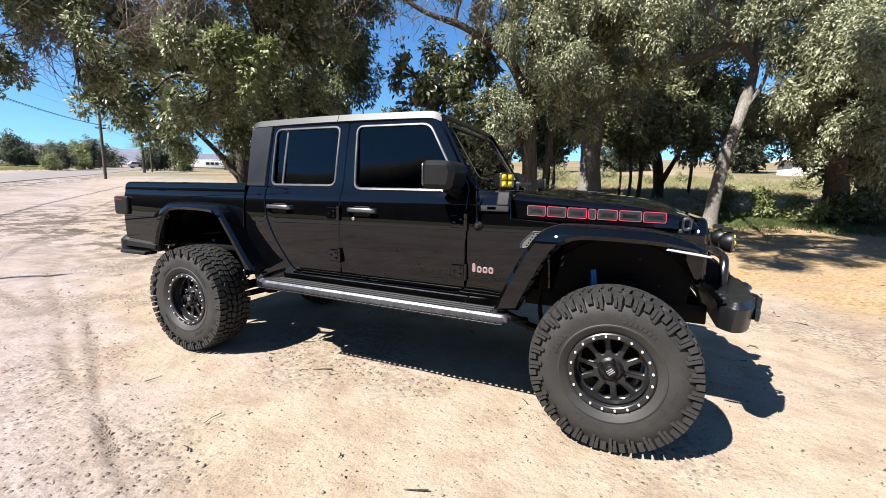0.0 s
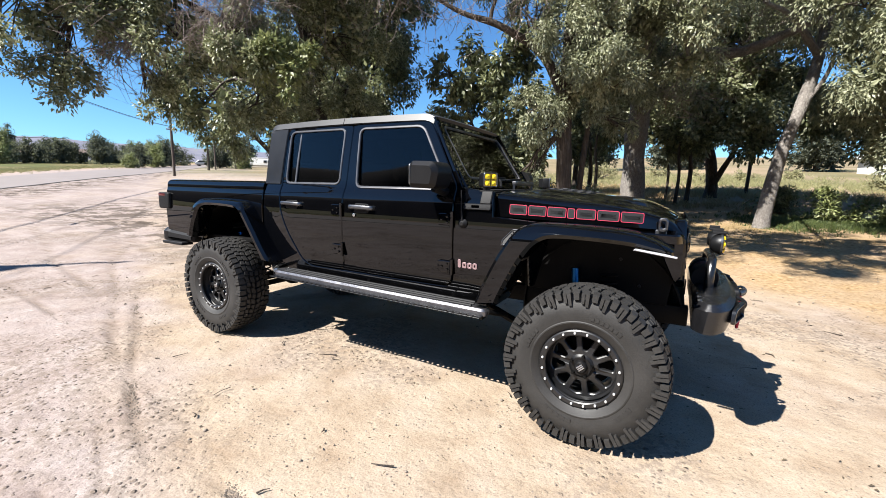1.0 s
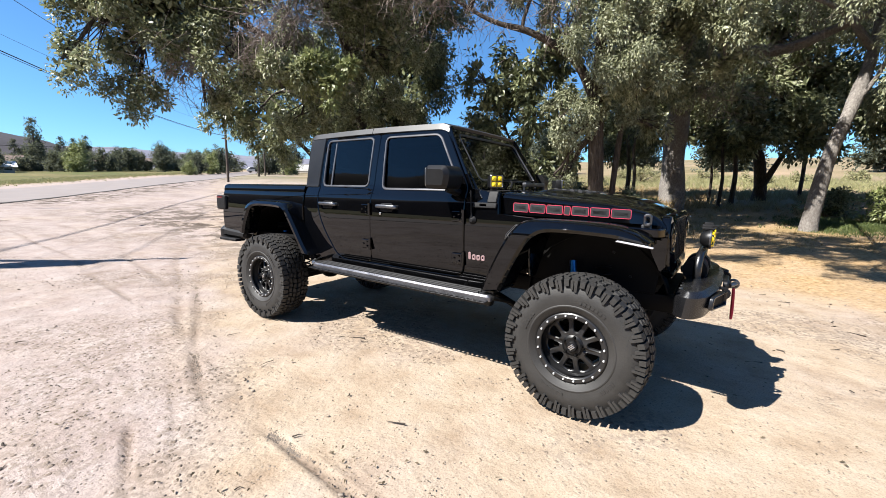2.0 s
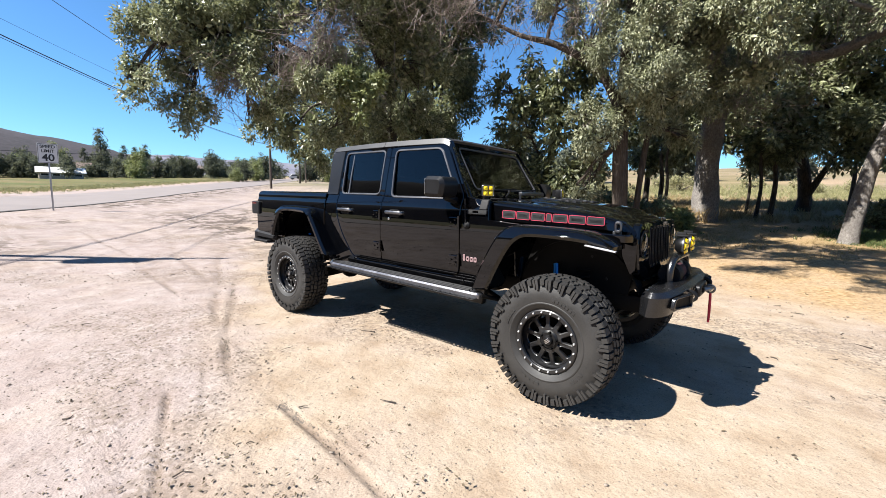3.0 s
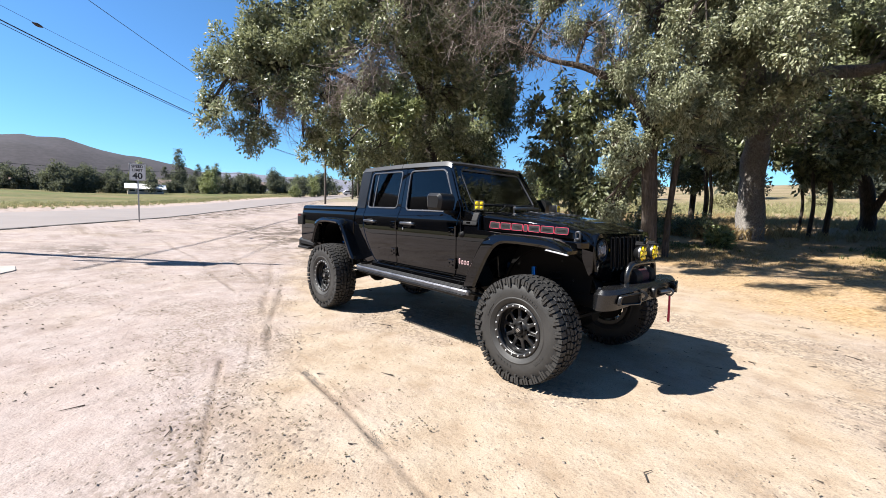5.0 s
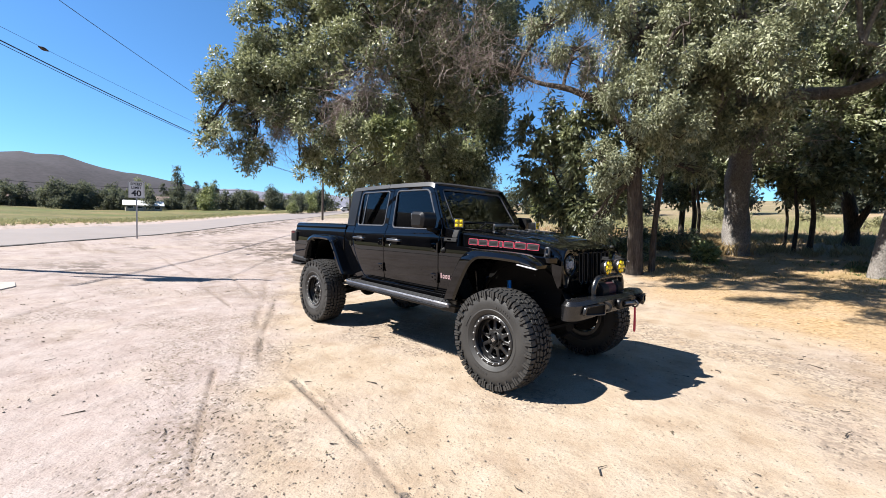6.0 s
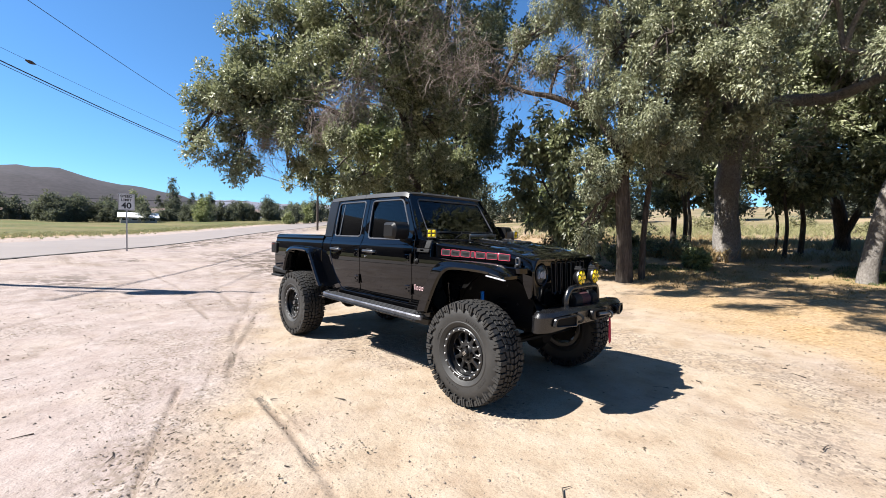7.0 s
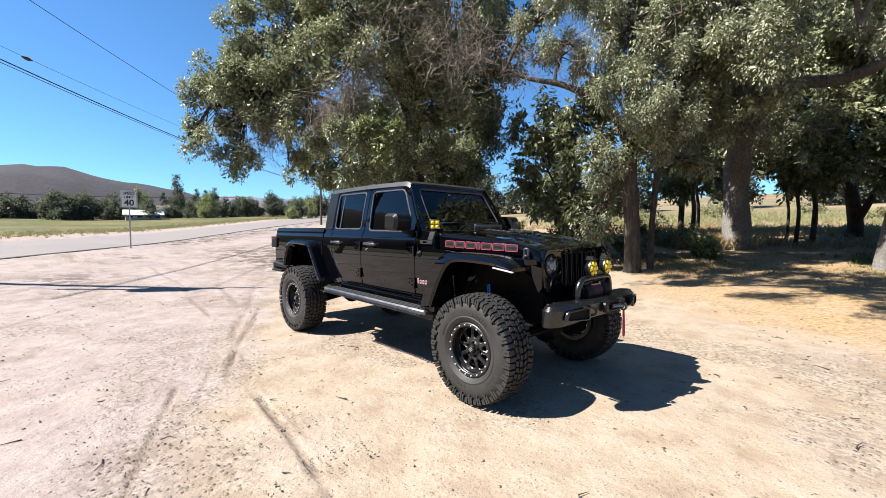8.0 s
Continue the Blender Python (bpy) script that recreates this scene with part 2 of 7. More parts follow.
    # dry litter and straw under the trees, green patches
    litter = ramp_of(nt, fine, [(0.3, (0.15, 0.09, 0.042)), (0.5, (0.29, 0.195, 0.1)), (0.72, (0.37, 0.27, 0.16))])
    col = mix_of(nt, parts.outputs[0], col, litter)
    lawn = ramp_of(nt, fine, [(0.3, (0.03, 0.046, 0.013)), (0.6, (0.085, 0.11, 0.032)), (0.8, (0.18, 0.175, 0.07))])
    swell = noise_of(nt, coord, 0.16, 6, 0.65)
    lawn = mix_of(nt, scaled(nt, swell, 0.0, 1.0), lawn, ramp_of(nt, noise_of(nt, coord, 0.7, 7, 0.7), [(0.42, (0.05, 0.042, 0.018)), (0.58, (0.14, 0.115, 0.052))]))
    col = mix_of(nt, parts.outputs[1], col, lawn)
    nt.links.new(col, b.inputs["Base Color"])
    b.inputs["Roughness"].default_value = 0.95
    b.inputs["Specular IOR Level"].default_value = 0.15
    n1 = bump_of(nt, b, mid, 0.45, 0.06)
    n2 = bump_of(nt, b, crumbs, 0.7, 0.02, bump_of(nt, b, fine, 0.6, 0.02, n1))
    n3 = bump_of(nt, b, pebbles, 0.5, 0.012, n2)
    n4 = bump_of(nt, b, grit, 0.45, 0.004, n3)
    # scraped streaks along the fresh tracks
    turned = nt.nodes.new("ShaderNodeMapping")
    turned.inputs["Rotation"].default_value = (0, 0, radians(14))
    turned.inputs["Scale"].default_value = (0.16, 1.0, 1.0)
    nt.links.new(coord, turned.inputs["Vector"])
    streak = noise_of(nt, turned.outputs[0], 30.0, 5.0, 0.65)
    prints = nt.nodes.new("ShaderNodeMath")
    prints.operation = "MULTIPLY"
    nt.links.new(streak, prints.inputs[0])
    nt.links.new(zone.outputs["Alpha"], prints.inputs[1])
    bump_of(nt, b, prints.outputs[0], 0.4, 0.02, n4)
    return m


GROUND = ground_mat()
ASPHALT = surface("old_asphalt", (0.156, 0.132, 0.12), (0.204, 0.174, 0.159), (0.8, 0.95), scale=0.6, fine=30, relief=0.3)
HILL = surface("far_hill", (0.0085, 0.0068, 0.0098), (0.034, 0.027, 0.033), (0.95, 1.0), scale=0.012, fine=0.11)
# blue-grey haze of distance is mixed into the base colour here
HILL_FAR = surface("hazed_far_hill", (0.084, 0.084, 0.114), (0.138, 0.138, 0.168), (0.95, 1.0), scale=0.004, fine=0.03)
WHITE_PAINT = surface("white_paint", (0.56, 0.56, 0.552), (0.64, 0.64, 0.632), (0.5, 0.7), scale=1.5, fine=20)
ROOF_TILE = surface("brown_roof", (0.0992, 0.0682, 0.0558), (0.155, 0.112, 0.093), (0.8, 0.9), scale=0.5, fine=8, relief=0.3)
STUCCO = surface("pale_stucco", (0.273, 0.24, 0.202), (0.338, 0.305, 0.26), (0.85, 0.95), scale=0.5, fine=10, relief=0.2)
SIGN_WHITE = surface("sign_white", (0.576, 0.576, 0.56), (0.64, 0.64, 0.624), (0.4, 0.5), scale=5, fine=60)
SIGN_BLACK = surface("sign_black", (0.008, 0.008, 0.008), (0.014, 0.014, 0.014), (0.45, 0.6), scale=5, fine=60)
GALV = surface("galvanised_steel", (0.3, 0.3, 0.3), (0.42, 0.42, 0.42), (0.45, 0.6), metal=0.7, scale=12, fine=90)
DEEP_PANE = surface("dark_pane", (0.012, 0.014, 0.017), (0.03, 0.035, 0.04), (0.05, 0.1), scale=2, fine=20)
CONCRETE = surface("pale_concrete", (0.24, 0.215, 0.19), (0.34, 0.31, 0.28), (0.85, 0.95), scale=3, fine=40, relief=0.3)


# ---- building blocks ----
def mesh_of(bm, angle=35):
    me = bpy.data.meshes.new("mesh")
    bm.to_mesh(me)
    bm.free()
    me.polygons.foreach_set("use_smooth", [True] * len(me.polygons))
    me.set_sharp_from_angle(angle=radians(angle))
    return me


def part(name, bm, material, parent=None, label="", angle=35):
    """One mesh object from a bmesh (or a ready mesh), under a thing or a part."""
    me = bm if isinstance(bm, bpy.types.Mesh) else mesh_of(bm, angle)
    me.name = name
    if not me.materials:
        me.materials.append(material)
    ob = new(name, me)
    if parent:
        ob.parent = parent
        root = parent
        m = Matrix.Identity(4)
        while root:
            m = (root.matrix_parent_inverse @ root.matrix_basis) @ m
            root = root.parent
        ob.matrix_parent_inverse = m.inverted()
    return tagged(ob, label)


def thing(name, at, label, category, group="", kind=""):
    """An empty at the base of a thing, for its parts."""
    ob = new(name)
    ob.location = at
    ob.empty_display_size = 0.2
    return tagged(ob, label, category, group, kind)


def solid(name, bm, material, label, category, group="", kind="", angle=35):
    return tagged(part(name, bm, material, None, "", angle), label, category, group, kind)


def move(bm, m):
    bmesh.ops.transform(bm, matrix=m, verts=bm.verts)
    return bm


def joined(*bms):
    out = bmesh.new()
    for b in bms:
        me = bpy.data.meshes.new("tmp")
        b.to_mesh(me)
        b.free()
        out.from_mesh(me)
        bpy.data.meshes.remove(me)
    return out


def box(x0, x1, y0, y1, z0, z1, b=0.0, seg=2):
    bm = bmesh.new()
    bmesh.ops.create_cube(bm, size=1)
    move(bm, Matrix.LocRotScale(((x0 + x1) / 2, (y0 + y1) / 2, (z0 + z1) / 2), None, (abs(x1 - x0), abs(y1 - y0), abs(z1 - z0))))
    if b:
        bmesh.ops.bevel(bm, geom=bm.edges, offset=b, segments=seg, affect="EDGES", profile=0.6)
    return bm


def tube(path, r, seg=10, ends=True):
    """A round bar along a path; r: one radius or one a point."""
    path = [Vector(p) for p in path]
    rr = r if isinstance(r, (list, tuple)) else [r] * len(path)
    bm, rings, up = bmesh.new(), [], Vector((0.13, 0.21, 1)).normalized()
    for i, p in enumerate(path):
        d = (path[min(i + 1, len(path) - 1)] - path[max(i - 1, 0)]).normalized()
        side = d.cross(up)
        if side.length < 1e-3:
            side = d.cross(Vector((1, 0, 0)))
        side.normalize()
        top = side.cross(d).normalized()
        up = top
        rings.append([bm.verts.new(p + rr[i] * (math.cos(a) * side + math.sin(a) * top)) for a in (2 * math.pi * k / seg for k in range(seg))])
    for a, c in zip(rings, rings[1:]):
        for k in range(seg):
            bm.faces.new((a[k], a[(k + 1) % seg], c[(k + 1) % seg], c[k]))
    if ends:
        bm.faces.new(rings[0][::-1])
        bm.faces.new(rings[-1])
    bmesh.ops.recalc_face_normals(bm, faces=bm.faces)
    return bm


def smooth_path(points, steps=6):
    """A Catmull-Rom curve through the points."""
    p = [Vector(q) for q in points]
    p = [2 * p[0] - p[1]] + p + [2 * p[-1] - p[-2]]
    out = []
    for a, b, c, d in zip(p, p[1:], p[2:], p[3:]):
        for k in range(steps):
            t = k / steps
            out.append(0.5 * (2 * b + (c - a) * t + (2 * a - 5 * b + 4 * c - d) * t * t + (3 * b - a - 3 * c + d) * t ** 3))
    return out + [p[-2]]


def lathe(profile, seg=48, axis="Y"):
    """A turned form: profile of (radius, along); the axis through the origin."""
    bm, rings = bmesh.new(), []
    for r, h in profile:
        ring = []
        for k in range(seg):
            a = 2 * math.pi * k / seg
            u, v = r * math.cos(a), r * math.sin(a)
            ring.append(bm.verts.new((u, h, v) if axis == "Y" else (u, v, h) if axis == "Z" else (h, u, v)))
        rings.append(ring)
    for a, b in zip(rings, rings[1:]):
        for k in range(seg):
            bm.faces.new((a[k], a[(k + 1) % seg], b[(k + 1) % seg], b[k]))
    bmesh.ops.remove_doubles(bm, verts=bm.verts, dist=1e-5)
    bmesh.ops.recalc_face_normals(bm, faces=bm.faces)
    return bm


def rounded(points, r, seg=4):
    """A polygon with rounded corners; r: one radius or one a corner."""
    pts, out = [Vector(p) for p in points], []
    n = len(pts)
    for i, p in enumerate(pts):
        rad = r[i] if isinstance(r, (list, tuple)) else r
        a, c = pts[i - 1] - p, pts[(i + 1) % n] - p
        cut = min(rad, 0.49 * a.length, 0.49 * c.length)
        if cut < 1e-4:
            out.append(p)
            continue
        s, e = p + a.normalized() * cut, p + c.normalized() * cut
        for k in range(seg + 1):
            t = k / seg
            out.append((1 - t) ** 2 * s + 2 * t * (1 - t) * p + t * t * e)
    return out


def area2(loop):
    return sum(a.x * b.y - b.x * a.y for a, b in zip(loop, loop[1:] + loop[:1]))


def plate(outer, holes=(), depth=0.02, b=0.004, fn=None, cuts_v=(), cuts_u=()):
    """A plate with thickness, chamfered edges and holes. Outlines in (u, v); w runs from 0 on the face to depth; fn takes u, v, w to a place."""
    from mathutils.geometry import tessellate_polygon
    loops = []
    for i, loop in enumerate([outer, *holes]):
        loop = [Vector(p) for p in loop]
        if (area2(loop) > 0) != (i == 0):
            loop.reverse()
        loops.append(loop)
    bm = bmesh.new()
    rings = []
    for loop in loops:
        n, inner = len(loop), []
        for i, p in enumerate(loop):
            d1, d2 = (p - loop[i - 1]).normalized(), (loop[(i + 1) % n] - p).normalized()
            nrm = Vector((-d1.y - d2.y, d1.x + d2.x))
            nrm = nrm.normalized() if nrm.length > 1e-6 else Vector((-d1.y, d1.x))
            inner.append(p + nrm * b)
        rings.append([[bm.verts.new((q.x, q.y, w)) for q in ring] for ring, w in ((inner, 0.0), (loop, b), (loop, depth))])
    for k, flip in ((0, False), (2, True)):
        tris = tessellate_polygon([[v.co.copy() for v in r[k]] for r in rings])
        flat = [v for r in rings for v in r[k]]
        for t in tris:
            if len(set(t)) == 3:
                try:
                    bm.faces.new([flat[i] for i in (t[::-1] if flip else t)])
                except ValueError:
                    pass
    for r in rings:
        for a, c in ((r[0], r[1]), (r[1], r[2])):
            for i in range(len(a)):
                j = (i + 1) % len(a)
                bm.faces.new((a[i], a[j], c[j], c[i]))
    for axis, cuts in ((0, cuts_u), (1, cuts_v)):
        for c in cuts:
            co, no = [0, 0, 0], [0, 0, 0]
            co[axis], no[axis] = c, 1
            bmesh.ops.bisect_plane(bm, geom=bm.verts[:] + bm.edges[:] + bm.faces[:], plane_co=co, plane_no=no)
    if fn:
        for v in bm.verts:
            v.co = fn(*v.co)
    bmesh.ops.recalc_face_normals(bm, faces=bm.faces)
    if bm.calc_volume(signed=True) < 0:
        bmesh.ops.reverse_faces(bm, faces=bm.faces)
    return bm


def sheet(nu, nv, fn, close=False):
    """A grid of faces: fn(u, v) with u and v from 0 to 1."""
    bm = bmesh.new()
    g = [[bm.verts.new(fn(i / nu, j / nv)) for j in range(nv + 1)] for i in range(nu + 1)]
    for i in range(nu):
        for j in range(nv):
            bm.faces.new((g[i][j], g[i + 1][j], g[i + 1][j + 1], g[i][j + 1]))
    if close:
        bmesh.ops.remove_doubles(bm, verts=bm.verts, dist=1e-5)
    bmesh.ops.recalc_face_normals(bm, faces=bm.faces)
    return bm


def thick(bm, d):
    bmesh.ops.solidify(bm, geom=bm.faces[:], thickness=d)
    bmesh.ops.recalc_face_normals(bm, faces=bm.faces)
    return bm


def disc(r, seg=32):
    return [Vector((r * math.cos(2 * math.pi * k / seg), r * math.sin(2 * math.pi * k / seg))) for k in range(seg)]


def rect(x0, x1, y0, y1):
    return [(x0, y0), (x1, y0), (x1, y1), (x0, y1)]


# ---- ground ----
SLOPES = [(-180, .027), (-90, 0), (0, .02), (60, .06), (90, .075), (115, .072), (140, .05), (157, .041), (180, .027)]


def rise(x, y):
    """The lie of the land: level round the truck, rising gently away from it."""
    dx = x - min(max(x, -4.5), 1.5)
    d = math.hypot(dx, y)
    a = math.degrees(math.atan2(y, dx if abs(dx) > 1e-9 else 1e-9))
    r = 0 if d < 2 else (d - 2) ** 2 / 8 if d < 6 else d - 4
    if d > 250:
        r = 246 + 60 * (1 - math.exp(-(d - 250) / 60))
    for (a0, s0), (a1, s1) in zip(SLOPES, SLOPES[1:]):
        if a <= a1:
            k = (a - a0) / (a1 - a0)
            return r * (s0 + (s1 - s0) * k * k * (3 - 2 * k))
    return r * .027


def step01(a, b, v):
    t = min(max((v - a) / (b - a), 0.0), 1.0)
    return t * t * (3 - 2 * t)


def fbm(x, y, s, seed=0.0):
    return noise.fractal(Vector((x * s, y * s, seed)), 1.0, 2.0, 4)


ROAD_AT, ROAD_WAY, ROAD_SIDE = Vector((-20.5, -5.0)), Vector((-0.78, 0.626)), Vector((0.626, 0.78))
# wheel ruts: start, end, bend, width, depth
RUTS = [((-1.6, -2.22), (0.75, -2.51), -0.02, 0.027, 0.026), ((-2.15, -2.70), (-0.25, -3.38), -0.05, 0.02, 0.028), ((-5.6, -0.75), (-1.9, -2.30), -0.08, 0.034, 0.02),
        ((-10.4, -1.4), (-6.2, -4.4), 0.05, 0.05, 0.014), ((-16.0, -1.2), (-5.0, -1.7), 0.3, 0.04, 0.016), ((-11.5, 1.9), (-3.4, -1.8), -0.25, 0.045, 0.02),
        ((-22.0, 3.4), (-6.0, -1.0), -0.4, 0.05, 0.022), ((2.2, -1.5), (7.0, 2.0), 0.3, 0.08, 0.012), ((-2.6, -2.3), (-0.9, -3.15), 0.04, 0.02, 0.012)]
# bands of tread prints: start, end, half width
PRINTS = [((-2.9, -2.95), (-0.2, -3.58), 0.13), ((-4.6, -1.6), (-1.6, -2.35), 0.1), ((-8.0, -0.6), (-3.4, -2.1), 0.12)]


def print_mask(x, y):
    best = 0.0
    for (ax, ay), (bx, by), half in PRINTS:
        lx, ly = bx - ax, by - ay
        length = math.hypot(lx, ly)
        t = ((x - ax) * lx + (y - ay) * ly) / length ** 2
        off = abs((x - ax) * -ly + (y - ay) * lx) / length
        if 0 < t < 1 and off < half:
            best = max(best, math.sin(math.pi * t) ** 0.5 * step01(-0.25, 0.2, fbm(x, y, 0.9, 51.0)))
    return best


def rut_depth(x, y):
    total, dark = 0.0, 0.0
    for (ax, ay), (bx, by), bend, w, dep in RUTS:
        lx, ly = bx - ax, by - ay
        length = math.hypot(lx, ly)
        t = ((x - ax) * lx + (y - ay) * ly) / length ** 2
        if -0.05 < t < 1.05:
            off = ((x - ax) * -ly + (y - ay) * lx) / length - bend * 4 * t * (1 - t) - 0.05 * math.sin(t * length * 1.3)
            k = math.exp(-(off / w) ** 2) * step01(-0.05, 0.08, t) * (1 - step01(0.9, 1.05, t))
            rim = math.exp(-((abs(off) - 1.8 * w) / (0.8 * w)) ** 2) * step01(0, 0.1, t) * (1 - step01(0.9, 1.0, t))
            broken = 0.45 + 0.75 * (fbm(x, y, 1.7, 9.0) + 0.4)
            total += dep * (rim * 0.28 - k) * max(broken, 0.0)
            dark = max(dark, k * min(max(broken - 0.1, 0.0), 1.0) * min(dep / 0.024, 1.0))
    return total, dark


def graded(lo, hi, step, far, grow):
    mid = list(np.arange(lo, hi + step / 2, step))
    out, s, v = [], step, hi
    while v < far:
        s *= grow
        v += s
        out.append(v)
    left, s, v = [], step, lo
    while v > -far:
        s *= grow
        v -= s
        left.append(v)
    return left[::-1] + mid + out


def make_ground():
    xs, ys = graded(-6.5, 4.5, 0.05, 3000, 1.07), graded(-4.6, 3.0, 0.055, 3000, 1.07)
    ys = sorted([y for y in ys if not -3.85 < y < -1.55] + list(np.arange(-3.84, -1.55, 0.024)))
    nx, ny = len(xs), len(ys)
    co, zone, tone = [], [], []
    for x in xs:
        for y in ys:
            z = rise(x, y)
            d = math.hypot(x + 1.5, y)
            dark = 0.0
            if d < 40:
                z += 0.022 * fbm(x, y, 0.45) * step01(0, 3, d) + 0.007 * fbm(x, y, 2.6, 3.0)
                if -24 < x < 8 and -5 < y < 4:
                    dz, dark = rut_depth(x, y)
                    z += dz
                    if d < 9:
                        z += 0.006 * max(fbm(x, y, 9.0, 5.0) - 0.12, 0)
            edge = 4.4 - 0.75 * x if x > -2 else 6.7 + 0.25 * (-2 - x)
            if x < -6:
                edge = 7.7 + 0.6 * (-6 - x)
            litter = step01(-0.4, 2.6, y - edge + 1.4 * fbm(x, y, 0.5, 7.0)) * (0.72 + 0.28 * step01(-0.3, 0.3, fbm(x, y, 0.8, 4.0)))
            if x > 3.5:
                litter = max(litter, step01(3.5, 7, x) * step01(0, 5, y))
            green = step01(0.05, 0.35, fbm(x, y, 0.3, 11.0)) * step01(9.5, 12, y) * step01(1.5, 3.5, x) * (1 - step01(15, 19, y)) * 0.85
            green = max(green, step01(0.1, 0.4, fbm(x, y, 0.4, 2.0)) * step01(9.0, 10.5, y) * (1 - step01(12, 14, y)) * step01(-6, -3, x) * 0.3)
            s = (Vector((x, y)) - ROAD_AT).dot(ROAD_SIDE)
            if s < -10:
                litter, green = 0.9 * step01(10, 14, -s), 0.9 * step01(13, 18, -s + 4 * fbm(x, y, 0.05, 1.0)) + 0.3 * fbm(x, y, 0.1, 5.0)
            if y > 17 and s > -8:
                green = max(green, 0.5 * step01(20, 34, y) * (1 + fbm(x, y, 0.1, 8.0)) - 0.05)
                litter = min(litter, 1 - 0.45 * step01(18, 24, y))
            stain = 0.5 * step01(0.05, 0.4, fbm(x, y, 0.55, 21.0)) * step01(0.0, 0.3, fbm(x, y, 2.5, 22.0)) * step01(2.5, 5.5, d) if d < 40 else 0.0
            # dark marks: broken soil along the road, scattered debris behind the truck, one streak
            dark_marks = 0.0
            if d < 70:
                along = (Vector((x, y)) - ROAD_AT).dot(ROAD_WAY)
                dark_marks = math.exp(-((s - 1.8) / 1.7) ** 2) * step01(6, 11, along)
                dark_marks = max(dark_marks, 0.55 * step01(-5.5, -8, x) * step01(-24, -18, x) * step01(0.5, 2.5, y) * (1 - step01(7, 10, y)))
                dark_marks = max(dark_marks, 0.5 * math.exp(-((x + 12.5) / 2.0) ** 2 - ((y + 3.2) / 1.2) ** 2), 0.6 * math.exp(-((x + 19) / 1.6) ** 2 - ((y + 1.0) / 0.5) ** 2))
                # one narrow dark streak along a line, fading to its sides
                t = min(max(((x + 14.6) * 2.4 + (y - 2.6) * 0.9) / 6.57, 0), 1)
                dark_marks = max(dark_marks, 1.3 * math.exp(-(math.hypot(x + 14.6 - 2.4 * t, y - 2.6 - 0.9 * t) / 0.22) ** 2))
            # looser yellow sand on the truck's side of the old ruts, scuffed patches here and there
            off = ((x + 5.6) * 2.63 + (y + 0.75) * 5.35) / 5.96
            sand = step01(-0.25, 0.5, off + 0.35 * fbm(x, y, 0.8, 61.0)) * (1 - 0.55 * step01(1.5, 4.0, x)) * (0.55 + 0.45 * step01(-9, -5, x))
            patch = step01(0.05, 0.4, fbm(x, y, 0.62, 71.0)) * 0.8 if d < 40 else 0.0
            patch = max(patch, 0.9 * math.exp(-((off + 0.15) / 0.5) ** 2) * step01(-0.3, 0.3, fbm(x, y, 1.1, 72.0)) * step01(-7, -4, x) * (1 - step01(1, 3, x)))
            co.append((x, y, z))
            tone.append((sand, patch, min(1.5 * dark_marks, 1.0), 1.0))
            zone.append((min(max(litter, 0), 1), min(max(green, 0), 1), min(max(dark, stain, 0), 1), print_mask(x, y)))
    faces = [(i * ny + j, (i + 1) * ny + j, (i + 1) * ny + j + 1, i * ny + j + 1) for i in range(nx - 1) for j in range(ny - 1)]
    me = bpy.data.meshes.new("ground")
    me.from_pydata(co, [], faces)
    me.polygons.foreach_set("use_smooth", [True] * len(faces))
    layer = me.color_attributes.new("zone", "FLOAT_COLOR", "POINT")
    layer.data.foreach_set("color", np.array(zone, dtype=np.float32).ravel())
    layer = me.color_attributes.new("tone", "FLOAT_COLOR", "POINT")
    layer.data.foreach_set("color", np.array(tone, dtype=np.float32).ravel())
    me.materials.append(GROUND)
    return tagged(new("ground", me), "pale sandy dirt lot with wheel ruts and dry litter", "ground", kind="structure")


make_ground()
DARK_EDGE = surface("dark_road_edge", (0.025, 0.0225, 0.02), (0.06, 0.05, 0.0425), (0.85, 0.95), scale=2, fine=30, relief=0.3)


def road_strip(name, a, b, lift, material, label, category):
    """A band along the road between two offsets from its near edge (away from the lot is positive)."""
    def at(u, v):
        p = ROAD_AT + ROAD_WAY * (-120 + 420 * u) - ROAD_SIDE * (a + (b - a) * v + 0.12 * fbm(u * 400, v, 0.7, 3.0))
        return p.x, p.y, rise(p.x, p.y) + lift
    bm = sheet(300, 6, at)
    r = bmesh.ops.extrude_face_region(bm, geom=bm.faces[:])
    for v in r["geom"]:
        if isinstance(v, bmesh.types.BMVert):
            v.co.z += 0.05
    bmesh.ops.recalc_face_normals(bm, faces=bm.faces)
    return solid(name, bm, material, label, category, kind="structure")


# a dark strip 0.26 m wide along the near edge
road_strip("road_edge", -0.2, 0.06, -0.026, DARK_EDGE, "narrow dark strip along the near edge of the road", "road edge")
road_strip("road", 0.0, 7.6, -0.02, ASPHALT, "sun-bleached grey asphalt country road", "road")


ROPE = surface("winch_rope", (0.03, 0.008, 0.01), (0.07, 0.015, 0.02), (0.7, 0.85), scale=60, fine=300, relief=0.3)


# ---- the truck: nose along +x, front axle at x = 0, rear axle at x = -3.487 ----
WHEELBASE, HUB_Z, TYRE_R = 3.487, 0.475, 0.492
truck = thing("pickup_truck", (-1.74, 0, 0), "lifted black double-cab pickup truck parked on the dirt", "pickup truck")
SIDE_Z = [0.60, 0.72, 0.85, 1.05, 1.25, 1.36, 1.41, 1.445, 1.475, 1.52, 1.70, 1.90, 2.05]
SIDE_Y = [0.750, 0.762, 0.785, 0.800, 0.803, 0.793, 0.780, 0.764, 0.748, 0.735, 0.700, 0.655, 0.615]
